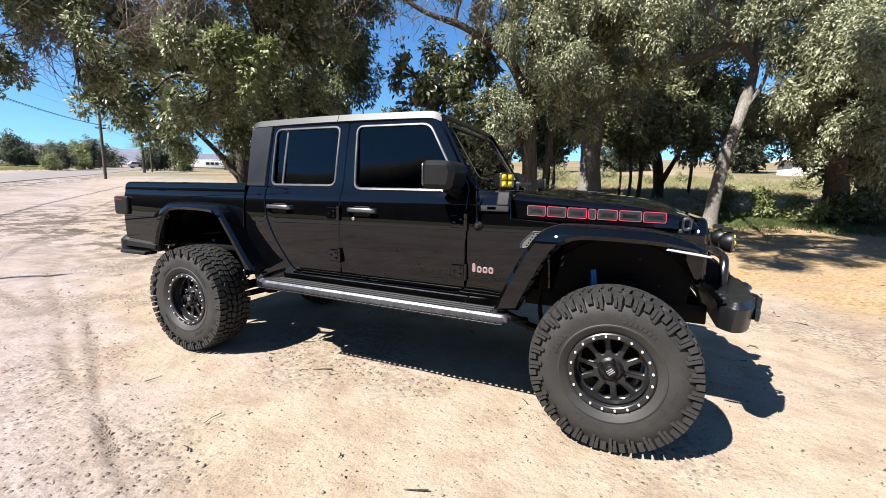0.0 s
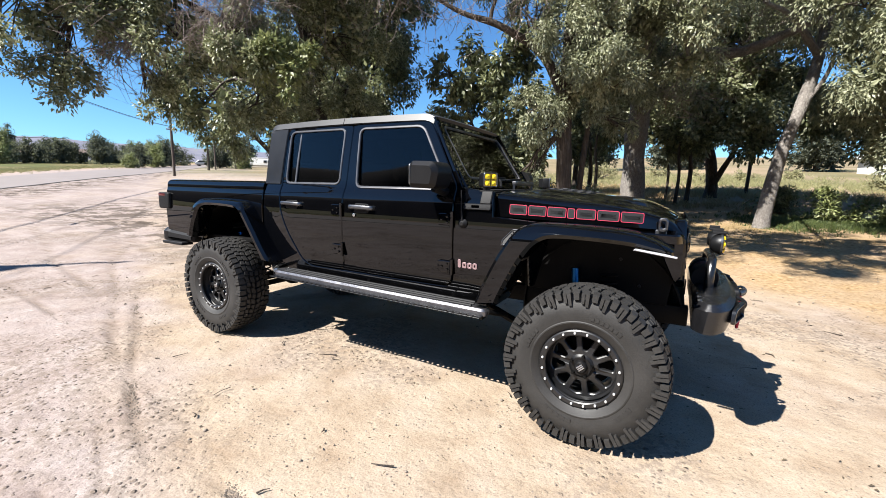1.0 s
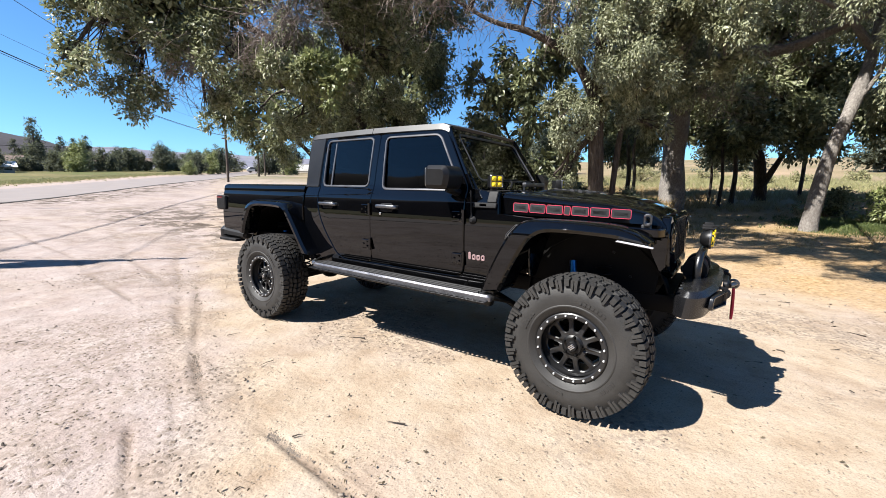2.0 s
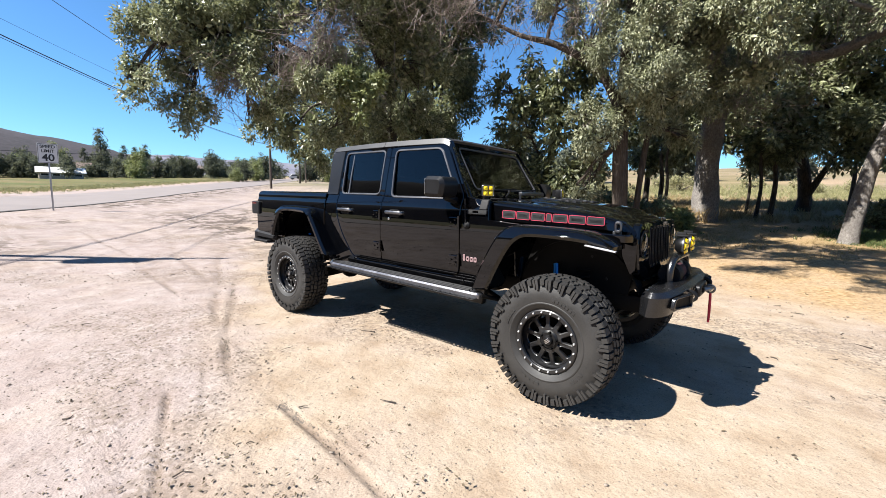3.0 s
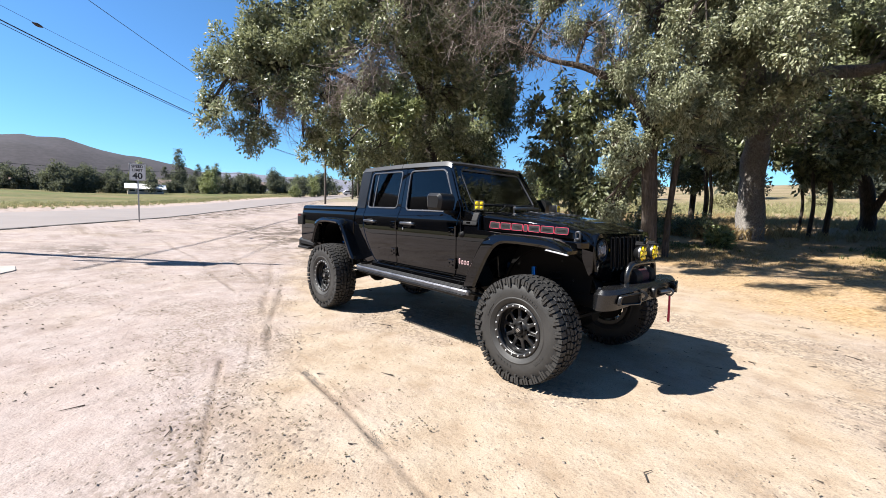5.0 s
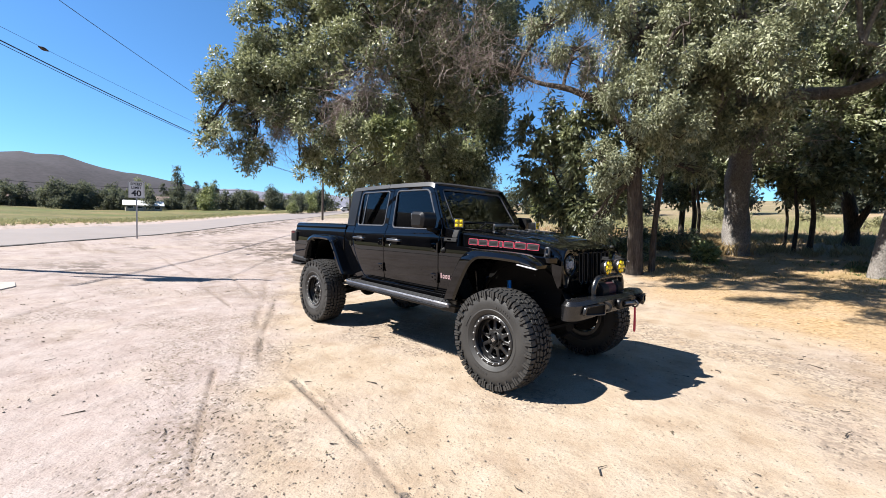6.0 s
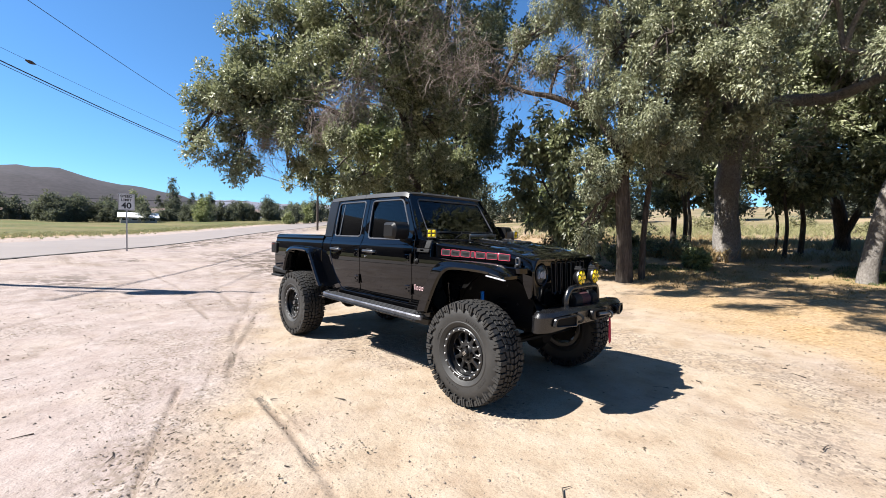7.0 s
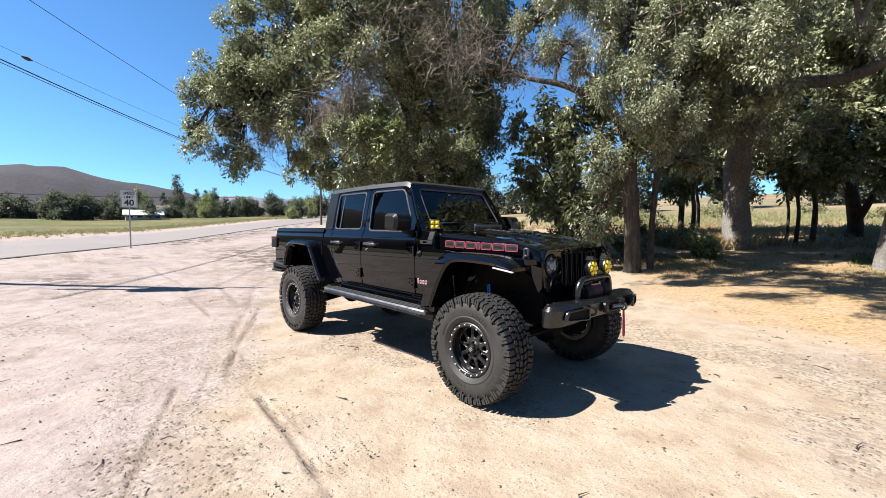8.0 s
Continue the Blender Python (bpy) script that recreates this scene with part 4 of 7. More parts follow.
for s in (-1, 1):
    flare(s, FRONT_OUT, FRONT_IN, 0.952, 0.70, 1.195, "glossy black front fender flare")
    flare(s, REAR_OUT, REAR_IN, 0.952, 0.77, 1.245, "glossy black rear fender flare")
    part("fender_top", plate(rounded([(-0.42, 0.60), (0.40, 0.58), (0.46, 0.66), (0.42, 0.76), (-0.42, 0.76)], 0.03), [], 0.05, 0.008, lambda u, v, w: Vector((u, s * v, 1.272 - 0.03 * max(u, 0) - w))), PAINT, truck)
    part("marker_light", plate(rounded([(0.22, 1.184), (0.425, 1.158), (0.43, 1.167), (0.38, 1.177), (0.23, 1.194)], 0.004), [], 0.02, 0.003, flat_side(s, 0.957)), WHITE_LENS, truck, "slim white running light under the flare tip")
    # inner wheel housing and fender apron
    part("wheel_housing", thick(sheet(20, 6, lambda u, v: (0.0 + 0.50 * math.cos(math.pi * (1.08 - 1.0 * u)), s * (0.40 + 0.12 * v), 0.70 + 0.50 * math.sin(math.pi * (1.08 - 1.0 * u)) * 0.97)), 0.01), CHASSIS, truck)
    part("fender_apron", plate([(-0.5, 0.80), (0.40, 0.80), (0.46, 1.27), (-0.5, 1.27)], [], 0.02, 0.003, flat_side(s, 0.50)), CHASSIS, truck)
    part("inner_fender", plate(rounded([(0.54, 1.17), (0.80, 1.17), (0.76, 0.86), (0.70, 0.86)], 0.02), [], 0.012, 0.003, lambda u, v, w: Vector((-0.33 - 0.25 * (u - 0.54) - w, s * u, v))), PAINT, truck, "glossy black inner fender panel")
    for bx, bz in ((0.24, 0.9), (0.3, 1.12), (-0.1, 1.2), (0.12, 1.06)):
        part("apron_bolt", move(lathe([(0, -0.008), (0.009, -0.006), (0.01, 0.0), (0, 0.0)], 8), Matrix.Translation((bx, s * 0.50, bz)) @ (Matrix.Rotation(math.pi, 4, "Z") if s > 0 else Matrix.Identity(4))), SATIN, truck)
    part("nose_panel", plate(rounded([(0.425, 0.965), (0.455, 0.99), (0.465, 1.24), (0.345, 1.24), (0.36, 1.1)], 0.02), [], 0.03, 0.006, flat_side(s, 0.60)), PAINT, truck, "glossy black panel below the headlamp")
    part("rear_wheel_housing", thick(sheet(20, 6, lambda u, v: (-3.487 + 0.50 * math.cos(math.pi * (1.05 - 1.1 * u)), s * (0.45 + 0.33 * v), 0.78 + 0.50 * math.sin(math.pi * (1.05 - 1.1 * u)))), 0.01), CHASSIS, truck)
    # bed side with the wheel opening cut out
    opening = [Vector(p) for p in REAR_IN]
    outline = [(-2.945, 0.75), (-2.945, 1.43), (-4.56, 1.43), (-4.575, 0.955), (-3.93, 0.90)] + [tuple(p + Vector((0, 0.03))) for p in reversed(opening)]
    part("bed_side", plate(outline, [], 0.04, 0.006, on_side(s, 0.004), BEND), PAINT, truck, "glossy black cargo bed side")
    rail = path2([(0.7755, 1.405), (0.776, 1.44), (0.766, 1.478), (0.742, 1.50), (0.70, 1.508), (0.655, 1.507)], 3)
    part("bed_rail", thick(sheet(8, len(rail) - 1, lambda u, v: (-4.565 + 1.615 * u, s * rail[round(v * (len(rail) - 1))].x, rail[round(v * (len(rail) - 1))].y)), 0.012), PAINT, truck, "rounded glossy black bed rail")
    light = part("tail_light", box(-4.675, -4.47, s * 0.70, s * 0.832, 1.185, 1.365, 0.025, 3), PLASTIC, truck, "boxy black tail light housing")
    part("tail_lens", joined(box(-4.682, -4.66, s * 0.72, s * 0.815, 1.20, 1.35, 0.008), box(-4.66, -4.53, s * 0.80, s * 0.8345, 1.325, 1.352, 0.006)), TAIL, light, "dark red tail lens")
    part("rear_fascia", plate(rounded([(-4.60, 0.84), (-4.10, 0.835), (-4.07, 0.93), (-4.58, 0.955)], 0.02), [], 0.10, 0.03, flat_side(s, 0.815)), PLASTIC, truck, "rounded black rear corner guard")

bed = part("tailgate", box(-4.60, -4.56, -0.72, 0.72, 0.93, 1.49, 0.012), PAINT, truck, "black tailgate")
part("tonneau_cover", joined(*[box(-4.54 + k * 0.395, -4.152 + k * 0.395, -0.68, 0.68, 1.472, 1.502, 0.008) for k in range(4)]), SATIN, truck, "black folding bed cover")
part("bed_front", box(-2.985, -2.955, -0.74, 0.74, 0.78, 1.46, 0.006), PAINT, truck)
part("bed_floor", box(-4.55, -2.96, -0.70, 0.70, 0.90, 0.94, 0.006), CHASSIS, truck)
rear = part("rear_bumper", plate(rounded([(-4.50, -0.80), (-4.50, 0.80), (-4.64, 0.83), (-4.75, 0.72), (-4.76, 0.60), (-4.76, -0.60), (-4.75, -0.72), (-4.64, -0.83)], 0.05), [], 0.135, 0.04, lambda u, v, w: Vector((u, v, 0.97 - w))), SATIN, truck, "satin black rear bumper")
for s in (-1, 1):
    part("corner_step", box(-4.60, -4.22, s * 0.73, s * 0.86, 0.80, 0.835, 0.016, 3), PLASTIC, rear, "black corner step pad")

# mirrors
for s in (-1, 1):
    m = part("side_mirror", plate(rounded([(-1.175, 1.485), (-0.975, 1.478), (-0.95, 1.60), (-0.985, 1.655), (-1.165, 1.66)], [0.03, 0.04, 0.05, 0.05, 0.03], 5), [], 0.19, 0.03, lambda u, v, w: Vector((u + 0.10 * w, s * (1.03 - w), v))), SATIN, truck, "satin black door mirror", 40)
    part("mirror_glass", plate(rounded([(0.845, 1.50), (1.005, 1.50), (1.005, 1.645), (0.845, 1.65)], 0.02), [], 0.004, 0.001, lambda u, v, w: Vector((-1.1755 + w + 0.10 * (1.03 - u), s * u, v))), STEEL, m)
    part("mirror_arm", tube([(-1.06, s * 0.86, 1.49), (-1.03, s * 0.80, 1.462), (-1.03, s * 0.74, 1.455)], [0.035, 0.03, 0.035], 10), SATIN, m)


# round and square lamps
def pod(name, at, turn, label, r=0.05, square=False):
    """A yellow auxiliary lamp on a bracket: finned body, bezel, lens."""
    m = Matrix.Translation(at) @ Matrix.Rotation(turn, 4, "Z") @ Matrix.Scale(1.15 if square else 1.0, 4)
    if square:
        body = joined(box(-0.055, 0.0, -0.042, 0.042, -0.04, 0.04, 0.01), *[box(-0.085, -0.05, -0.036 + 0.018 * k, -0.030 + 0.018 * k, -0.034, 0.034) for k in range(5)], box(-0.05, -0.02, -0.012, 0.012, -0.09, -0.03, 0.004))
        lens = box(-0.004, 0.006, -0.037, 0.037, -0.035, 0.035, 0.004)
        ring = plate(rounded(rect(-0.044, 0.044, -0.042, 0.042), 0.012), [rounded(rect(-0.037, 0.037, -0.035, 0.035), 0.01)], 0.012, 0.003, lambda u, v, w: Vector((0.009 - w, u, v)))
    else:
        body = joined(lathe([(0, -0.06), (r * 0.5, -0.055), (r * 0.85, -0.03), (r, 0.0), (r, 0.012), (r * 0.96, 0.014), (r * 0.96, 0.004), (0, 0.004)], 28, "X"), tube([(-0.03, 0, -r), (-0.03, 0, -r - 0.06)], 0.014, 8))
        lens = lathe([(0, 0.022), (r * 0.6, 0.021), (r * 0.88, 0.017), (r * 0.96, 0.010), (r * 0.97, 0.002), (0, 0.002)], 28, "X")
        ring = lathe([(r * 0.97, 0.006), (r * 0.98, 0.011), (r * 1.03, 0.011), (r * 1.04, 0.0)], 28, "X")
    ob = part(name, move(body, m), SATIN, truck, label)
    part("lens", move(lens, m), YELLOW, ob, "amber yellow lens")
    spots = [(0.019 * a, 0.018 * c, 0.0185) for a in (-1, 1) for c in (-1, 1)] if square else [(0, 0, 0.022)] + [(0.041 * math.cos(a), 0.041 * math.sin(a), 0.0185) for a in (math.pi / 3 * k for k in range(6))]
    front = 0.004 if square else 0.022
    for u, v, q in spots:
        part("optic", move(lathe([(0, front + 0.007), (q * 0.5, front + 0.006), (q * 0.85, front + 0.003), (q, front - 0.003)], 12, "X"), m @ Matrix.Translation((0, u, v))), YELLOW, ob, "domed amber optic")
    if square:
        marks = joined(box(0.0045, 0.010, -0.036, 0.036, -0.002, 0.002), box(0.0045, 0.010, -0.002, 0.002, -0.034, 0.034))
    else:
        marks = joined(*[move(box(0.014, 0.0235, 0.016, 0.064, -0.0025, 0.0025), Matrix.Rotation(math.pi / 6 + math.pi / 3 * k, 4, "X")) for k in range(6)], box(-0.05, 0.035, -0.03, 0.03, r * 0.98, r + 0.012, 0.005), box(-0.05, 0.012, -0.012, 0.012, r, r + 0.03, 0.004))
    part("lens_bar", move(marks, m), PLASTIC, ob, "black grid over the lens")
    part("bezel", move(ring, m), GREY_METAL, ob, "dark chrome bezel")
    return ob


for s in (-1, 1):
    pod("pillar_lamp", (-0.70, s * 0.735, 1.545), radians(-44 if s < 0 else 10), "small square lamp with yellow lens on the cowl", square=True)
    part("lamp_bracket", joined(box(-0.77, -0.69, s * 0.70, s * 0.752, 1.455, 1.475, 0.004), box(-0.75, -0.725, s * 0.71, s * 0.74, 1.47, 1.52, 0.004)), SATIN, truck)

# grille with seven slots, headlamps
SLOTS = [rounded([(-0.314 + 0.0905 * k + 0.0, 1.005), (-0.229 + 0.0905 * k - 0.02, 1.005), (-0.229 + 0.0905 * k - 0.014, 1.295), (-0.314 + 0.0905 * k - 0.006, 1.295)], 0.025) for k in range(7)]


def nose(u, v, w):
    return Vector((0.487 - 0.03 * abs(u) ** 2 - 0.05 * (v - 1.0) - w, u, v))


grille = part("grille", plate(rounded([(-0.60, 1.20), (-0.54, 1.335), (0.54, 1.335), (0.60, 1.20), (0.56, 0.97), (0.40, 0.90), (-0.40, 0.90), (-0.56, 0.97)], 0.05), SLOTS + [[Vector((s * 0.475, 1.19)) + p for p in disc(0.093, 36)] for s in (-1, 1)], 0.05, 0.010, nose,
                               [0.98, 1.1, 1.2, 1.28], [-0.4, -0.2, 0, 0.2, 0.4]), PAINT, truck, "glossy black grille with seven tall slots")
for k in range(7):
    o = SLOTS[k]
    part("slot_bezel", plate(grown(o, -0.001), [grown(o, -0.011)], 0.04, 0.003, lambda u, v, w: nose(u, v, w - 0.004)), SATIN, grille)
part("radiator", box(0.36, 0.39, -0.40, 0.40, 0.92, 1.32, 0.004), CHASSIS, truck)
for s in (-1, 1):
    m = Matrix.Translation((0.462, s * 0.475, 1.19))
    lamp = part("headlamp", move(lathe([(0, -0.06), (0.06, -0.05), (0.088, 0.0), (0.092, 0.012), (0.084, 0.016), (0.08, 0.004), (0, -0.01)], 40, "X"), m), PLASTIC, truck, "round headlamp with dark surround")
    part("reflector", move(joined(lathe([(0, 0.0), (0.024, 0.002), (0.03, 0.012), (0.0, 0.016)], 20, "X"), box(0.0, 0.010, -0.06, 0.06, -0.004, 0.004), box(0.0, 0.01, -0.05, -0.03, -0.035, 0.035), box(0.0, 0.01, 0.03, 0.05, -0.035, 0.035)), m), WHITE_LENS, lamp, "bright lamp reflector")
    part("glass", move(lathe([(0, 0.030), (0.04, 0.027), (0.08, 0.012), (0.08, 0.008), (0, 0.020)], 36, "X"), m), CLEAR, lamp).visible_shadow = False

# front bumper: winged steel bumper, winch, hoop, lamps
wing = rounded([(0.53, 0.0), (0.53, 0.70), (0.585, 0.765), (0.645, 0.76), (0.705, 0.68), (0.745, 0.50), (0.765, 0.30), (0.77, 0.0)], [0, 0.02, 0.03, 0.03, 0.05, 0.05, 0.05, 0])
OUT = wing + [Vector((p.x, -p.y)) for p in reversed(wing)]


def bump_form(u, v, w):
    low = step01(0.3, 0.8, abs(v))
    return Vector((u - 0.25 * max(w - 0.08, 0) * (1 if u > 0.6 else 0), v, 0.915 - 0.02 * low - w * (1 + 0.12 * low)))


bumper = part("front_bumper", plate(OUT, [], 0.145, 0.03, bump_form, (), ()), POWDER, truck, "satin black steel winch bumper with wings", 30)
for s in (-1, 1):
    part("fog_pocket", plate(rounded([(0.42, 0.785), (0.66, 0.79), (0.64, 0.855), (0.42, 0.868)], 0.02), [], 0.03, 0.004, lambda u, v, w: Vector((0.785 - 0.30 * max(u - 0.44, 0) - w, s * u, v))), CHASSIS, bumper, "dark fog lamp pocket")
    part("fog_rim", plate(rounded([(0.41, 0.775), (0.67, 0.782), (0.65, 0.863), (0.41, 0.876)], 0.025), [rounded([(0.43, 0.788), (0.65, 0.794), (0.632, 0.85), (0.43, 0.862)], 0.018)], 0.02, 0.004, lambda u, v, w: Vector((0.800 - 0.30 * max(u - 0.44, 0) - w, s * u, v))), POWDER, bumper)
    part("tow_ring", tube([(0.76 + 0.05 * math.cos(a), s * 0.345, 0.835 + 0.035 * math.sin(a)) for a in np.linspace(0, 2 * math.pi, 15)], 0.012, 8, False), SATIN, bumper, "black tow ring")
    for k in range(3):
        part("bolt", move(lathe([(0, 0), (0.011, 0), (0.011, 0.006), (0, 0.008)], 8, "Z"), Matrix.Translation((0.56, s * (0.48 + 0.09 * k), 0.895))), STEEL, bumper)
    pod("round_lamp", (0.665, s * 0.135, 1.165), 0.0, "round spot lamp with yellow lens on the bumper hoop", r=0.069)
hoop = smooth_path([(0.62, -0.30, 0.89), (0.62, -0.295, 0.98), (0.625, -0.25, 1.055), (0.63, -0.15, 1.072), (0.63, 0.15, 1.072), (0.625, 0.25, 1.055), (0.62, 0.295, 0.98), (0.62, 0.30, 0.89)], 5)
part("bumper_hoop", tube(hoop, 0.026, 12), POWDER, bumper, "black tube hoop")
winch = part("winch", joined(move(lathe([(0, -0.21), (0.075, -0.21), (0.08, -0.19), (0.08, -0.10), (0.055, -0.09), (0.055, 0.09), (0.08, 0.10), (0.08, 0.2), (0.07, 0.22), (0, 0.22)], 24), Matrix.Translation((0.60, 0, 0.945)))), PLASTIC, truck, "black winch with a drum")
part("rope", move(lathe([(0.056, -0.085), (0.068, -0.08), (0.068, 0.08), (0.056, 0.085)], 24), Matrix.Translation((0.60, 0, 0.945))), ROPE, winch, "dark rope on the drum")
fair = part("fairlead", plate(rounded(rect(-0.15, 0.15, 0.79, 0.885), 0.04), [rounded(rect(-0.09, 0.09, 0.815, 0.86), 0.02)], 0.035, 0.010, lambda u, v, w: Vector((0.805 - w, u, v))), SATIN, bumper, "black hawse fairlead")
part("fairlead_roller", tube([(0.80, -0.07, 0.838), (0.80, 0.07, 0.838)], 0.02, 12), SATIN, bumper)
hook = part("winch_hook", joined(tube(smooth_path([(0.81, -0.05, 0.84), (0.84, 0.0, 0.845), (0.845, 0.06, 0.84), (0.835, 0.10, 0.825)], 4), [0.016] * 13, 10), tube([(0.835 + 0.03 * math.cos(a), 0.11, 0.825 + 0.03 * math.sin(a)) for a in np.linspace(0, 2 * math.pi, 13)], 0.009, 8, False)), GREY_METAL, bumper, "dark steel winch hook")
strap = smooth_path([(0.838, 0.11, 0.80), (0.842, 0.105, 0.74), (0.845, 0.10, 0.63), (0.842, 0.112, 0.565), (0.84, 0.13, 0.58), (0.838, 0.125, 0.70), (0.836, 0.118, 0.80)], 5)
bm = tube(strap, 0.0085, 6)
part("pull_strap", bm, RED, bumper, "red webbing pull strap hanging down")

# interior: seats, dash, wheel
def seat(x, y, wide):
    return joined(box(x - 0.26, x + 0.26, y - wide, y + wide, 0.98, 1.14, 0.05, 3), move(box(-0.07, 0.07, y - wide, y + wide, 0.0, 0.62, 0.05, 3), Matrix.Translation((x - 0.26, 0, 1.08)) @ Matrix.Rotation(radians(-14), 4, "Y")),
                  move(box(-0.045, 0.045, y - 0.13, y + 0.13, 0.64, 0.82, 0.04, 3), Matrix.Translation((x - 0.28, 0, 1.08)) @ Matrix.Rotation(radians(-12), 4, "Y")))


for y in (-0.36, 0.36):
    part("front_seat", seat(-1.62, y, 0.25), SEAT, truck, "black cloth front seat")
part("rear_bench", joined(seat(-2.5, -0.33, 0.31), seat(-2.5, 0.33, 0.31)), SEAT, truck, "black rear bench seat")
part("dashboard", plate(rounded([(-1.10, 1.15), (-0.92, 1.12), (-0.92, 1.47), (-1.02, 1.485), (-1.12, 1.43)], 0.03), [], 1.36, 0.01, lambda u, v, w: Vector((u, -0.68 + w, v))), PLASTIC, truck, "black dashboard")
part("steering_wheel", move(joined(tube([(0.0, 0.185 * math.cos(a), 0.185 * math.sin(a)) for a in np.linspace(0, 2 * math.pi, 25)], 0.015, 8, False), tube([(0, -0.18, 0), (0.03, 0, 0), (0, 0.18, 0)], 0.018, 6), tube([(0.03, 0, 0), (0.0, 0, -0.18)], 0.018, 6)), Matrix.Translation((-1.20, 0.36, 1.37)) @ Matrix.Rotation(radians(-24), 4, "Y")), PLASTIC, truck, "black steering wheel")
part("cab_floor", box(-2.93, -0.75, -0.74, 0.74, 0.72, 0.76, 0.005), CHASSIS, truck)
part("firewall", box(-0.92, -0.88, -0.72, 0.72, 0.75, 1.46, 0.005), CHASSIS, truck)

# frame, axles, springs and shocks
for s in (-1, 1):
    part("frame_rail", joined(box(-4.5, 0.52, s * 0.40, s * 0.48, 0.68, 0.80, 0.01)), CHASSIS, truck)
    part("track_arm", tube([(0.02, s * 0.56, 0.42), (-0.55, s * 0.50, 0.52), (-1.0, s * 0.46, 0.68)], 0.028, 8), CHASSIS, truck)
    part("rear_arm", tube([(-3.46, s * 0.56, 0.40), (-2.9, s * 0.50, 0.56), (-2.6, s * 0.46, 0.70)], 0.028, 8), CHASSIS, truck)
    for x, z1, c in ((-0.12, 0.98, BLUE), (-3.62, 0.96, BLUE)):
        sh = part("shock_absorber", tube([(x + 0.03, s * 0.60, 0.42), (x, s * 0.57, 0.72)], 0.018, 10), STEEL, truck, "lifted shock absorber")
        part("shock_body", tube([(x, s * 0.57, 0.72), (x - 0.03, s * 0.545, z1)], 0.024, 14), c, sh, "blue anodised shock body")
    for x in (0.06, -3.40):
        part("coil_spring", tube([(x + 0.062 * math.cos(a), s * 0.46 + 0.062 * math.sin(a), 0.54 + 0.42 * a / (16 * math.pi)) for a in np.linspace(0, 16 * math.pi, 130)], 0.009, 6), CHASSIS, truck, "black coil spring")
    for x in (0.0, -WHEELBASE):
        part("brake_disc", move(lathe([(0, -0.015), (0.165, -0.015), (0.165, 0.015), (0, 0.015)], 32), Matrix.Translation((x, s * 0.76, HUB_Z))), CHASSIS, truck)
        part("caliper", box(x - 0.17, x - 0.09, s * 0.70, s * 0.82, HUB_Z - 0.07, HUB_Z + 0.09, 0.02), CHASSIS, truck)
for x, dy in ((0.0, 0.22), (-WHEELBASE, 0.0)):
    part("axle", joined(tube([(x, -0.80, HUB_Z), (x, 0.80, HUB_Z)], 0.045, 14), move(lathe([(0, -0.13), (0.09, -0.12), (0.15, -0.05), (0.16, 0.0), (0.15, 0.05), (0.09, 0.12), (0, 0.13)], 24, "X"), Matrix.Translation((x, dy, HUB_Z)))), CHASSIS, truck, "solid axle with a differential")
part("steering_link", tube([(0.16, -0.62, 0.52), (0.17, 0.62, 0.50)], 0.02, 8), CHASSIS, truck)
part("drive_shaft", tube([(-0.15, 0.22, 0.50), (-1.3, 0.15, 0.66), (-3.3, 0.0, 0.52)], 0.035, 10), CHASSIS, truck)
part("gearbox", box(-1.9, -0.85, -0.28, 0.30, 0.58, 0.80, 0.05), CHASSIS, truck)
part("fuel_tank", box(-3.0, -2.0, 0.02, 0.42, 0.56, 0.78, 0.05), CHASSIS, truck)
part("muffler", tube([(-4.3, -0.05, 0.72), (-3.95, -0.05, 0.72)], 0.1, 14), CHASSIS, truck)
for x, z in ((0.45, 0.70), (-1.40, 0.62), (-4.40, 0.68)):
    part("cross_member", box(x - 0.05, x + 0.05, -0.45, 0.45, z, z + 0.1, 0.01), CHASSIS, truck)
part("engine", box(-0.6, 0.30, -0.34, 0.34, 0.72, 1.22, 0.06), CHASSIS, truck)


BOLT_ZINC = surface("zinc_bolt", (0.36, 0.36, 0.36), (0.5, 0.5, 0.5), (0.4, 0.5), metal=0.25, scale=30, fine=300)


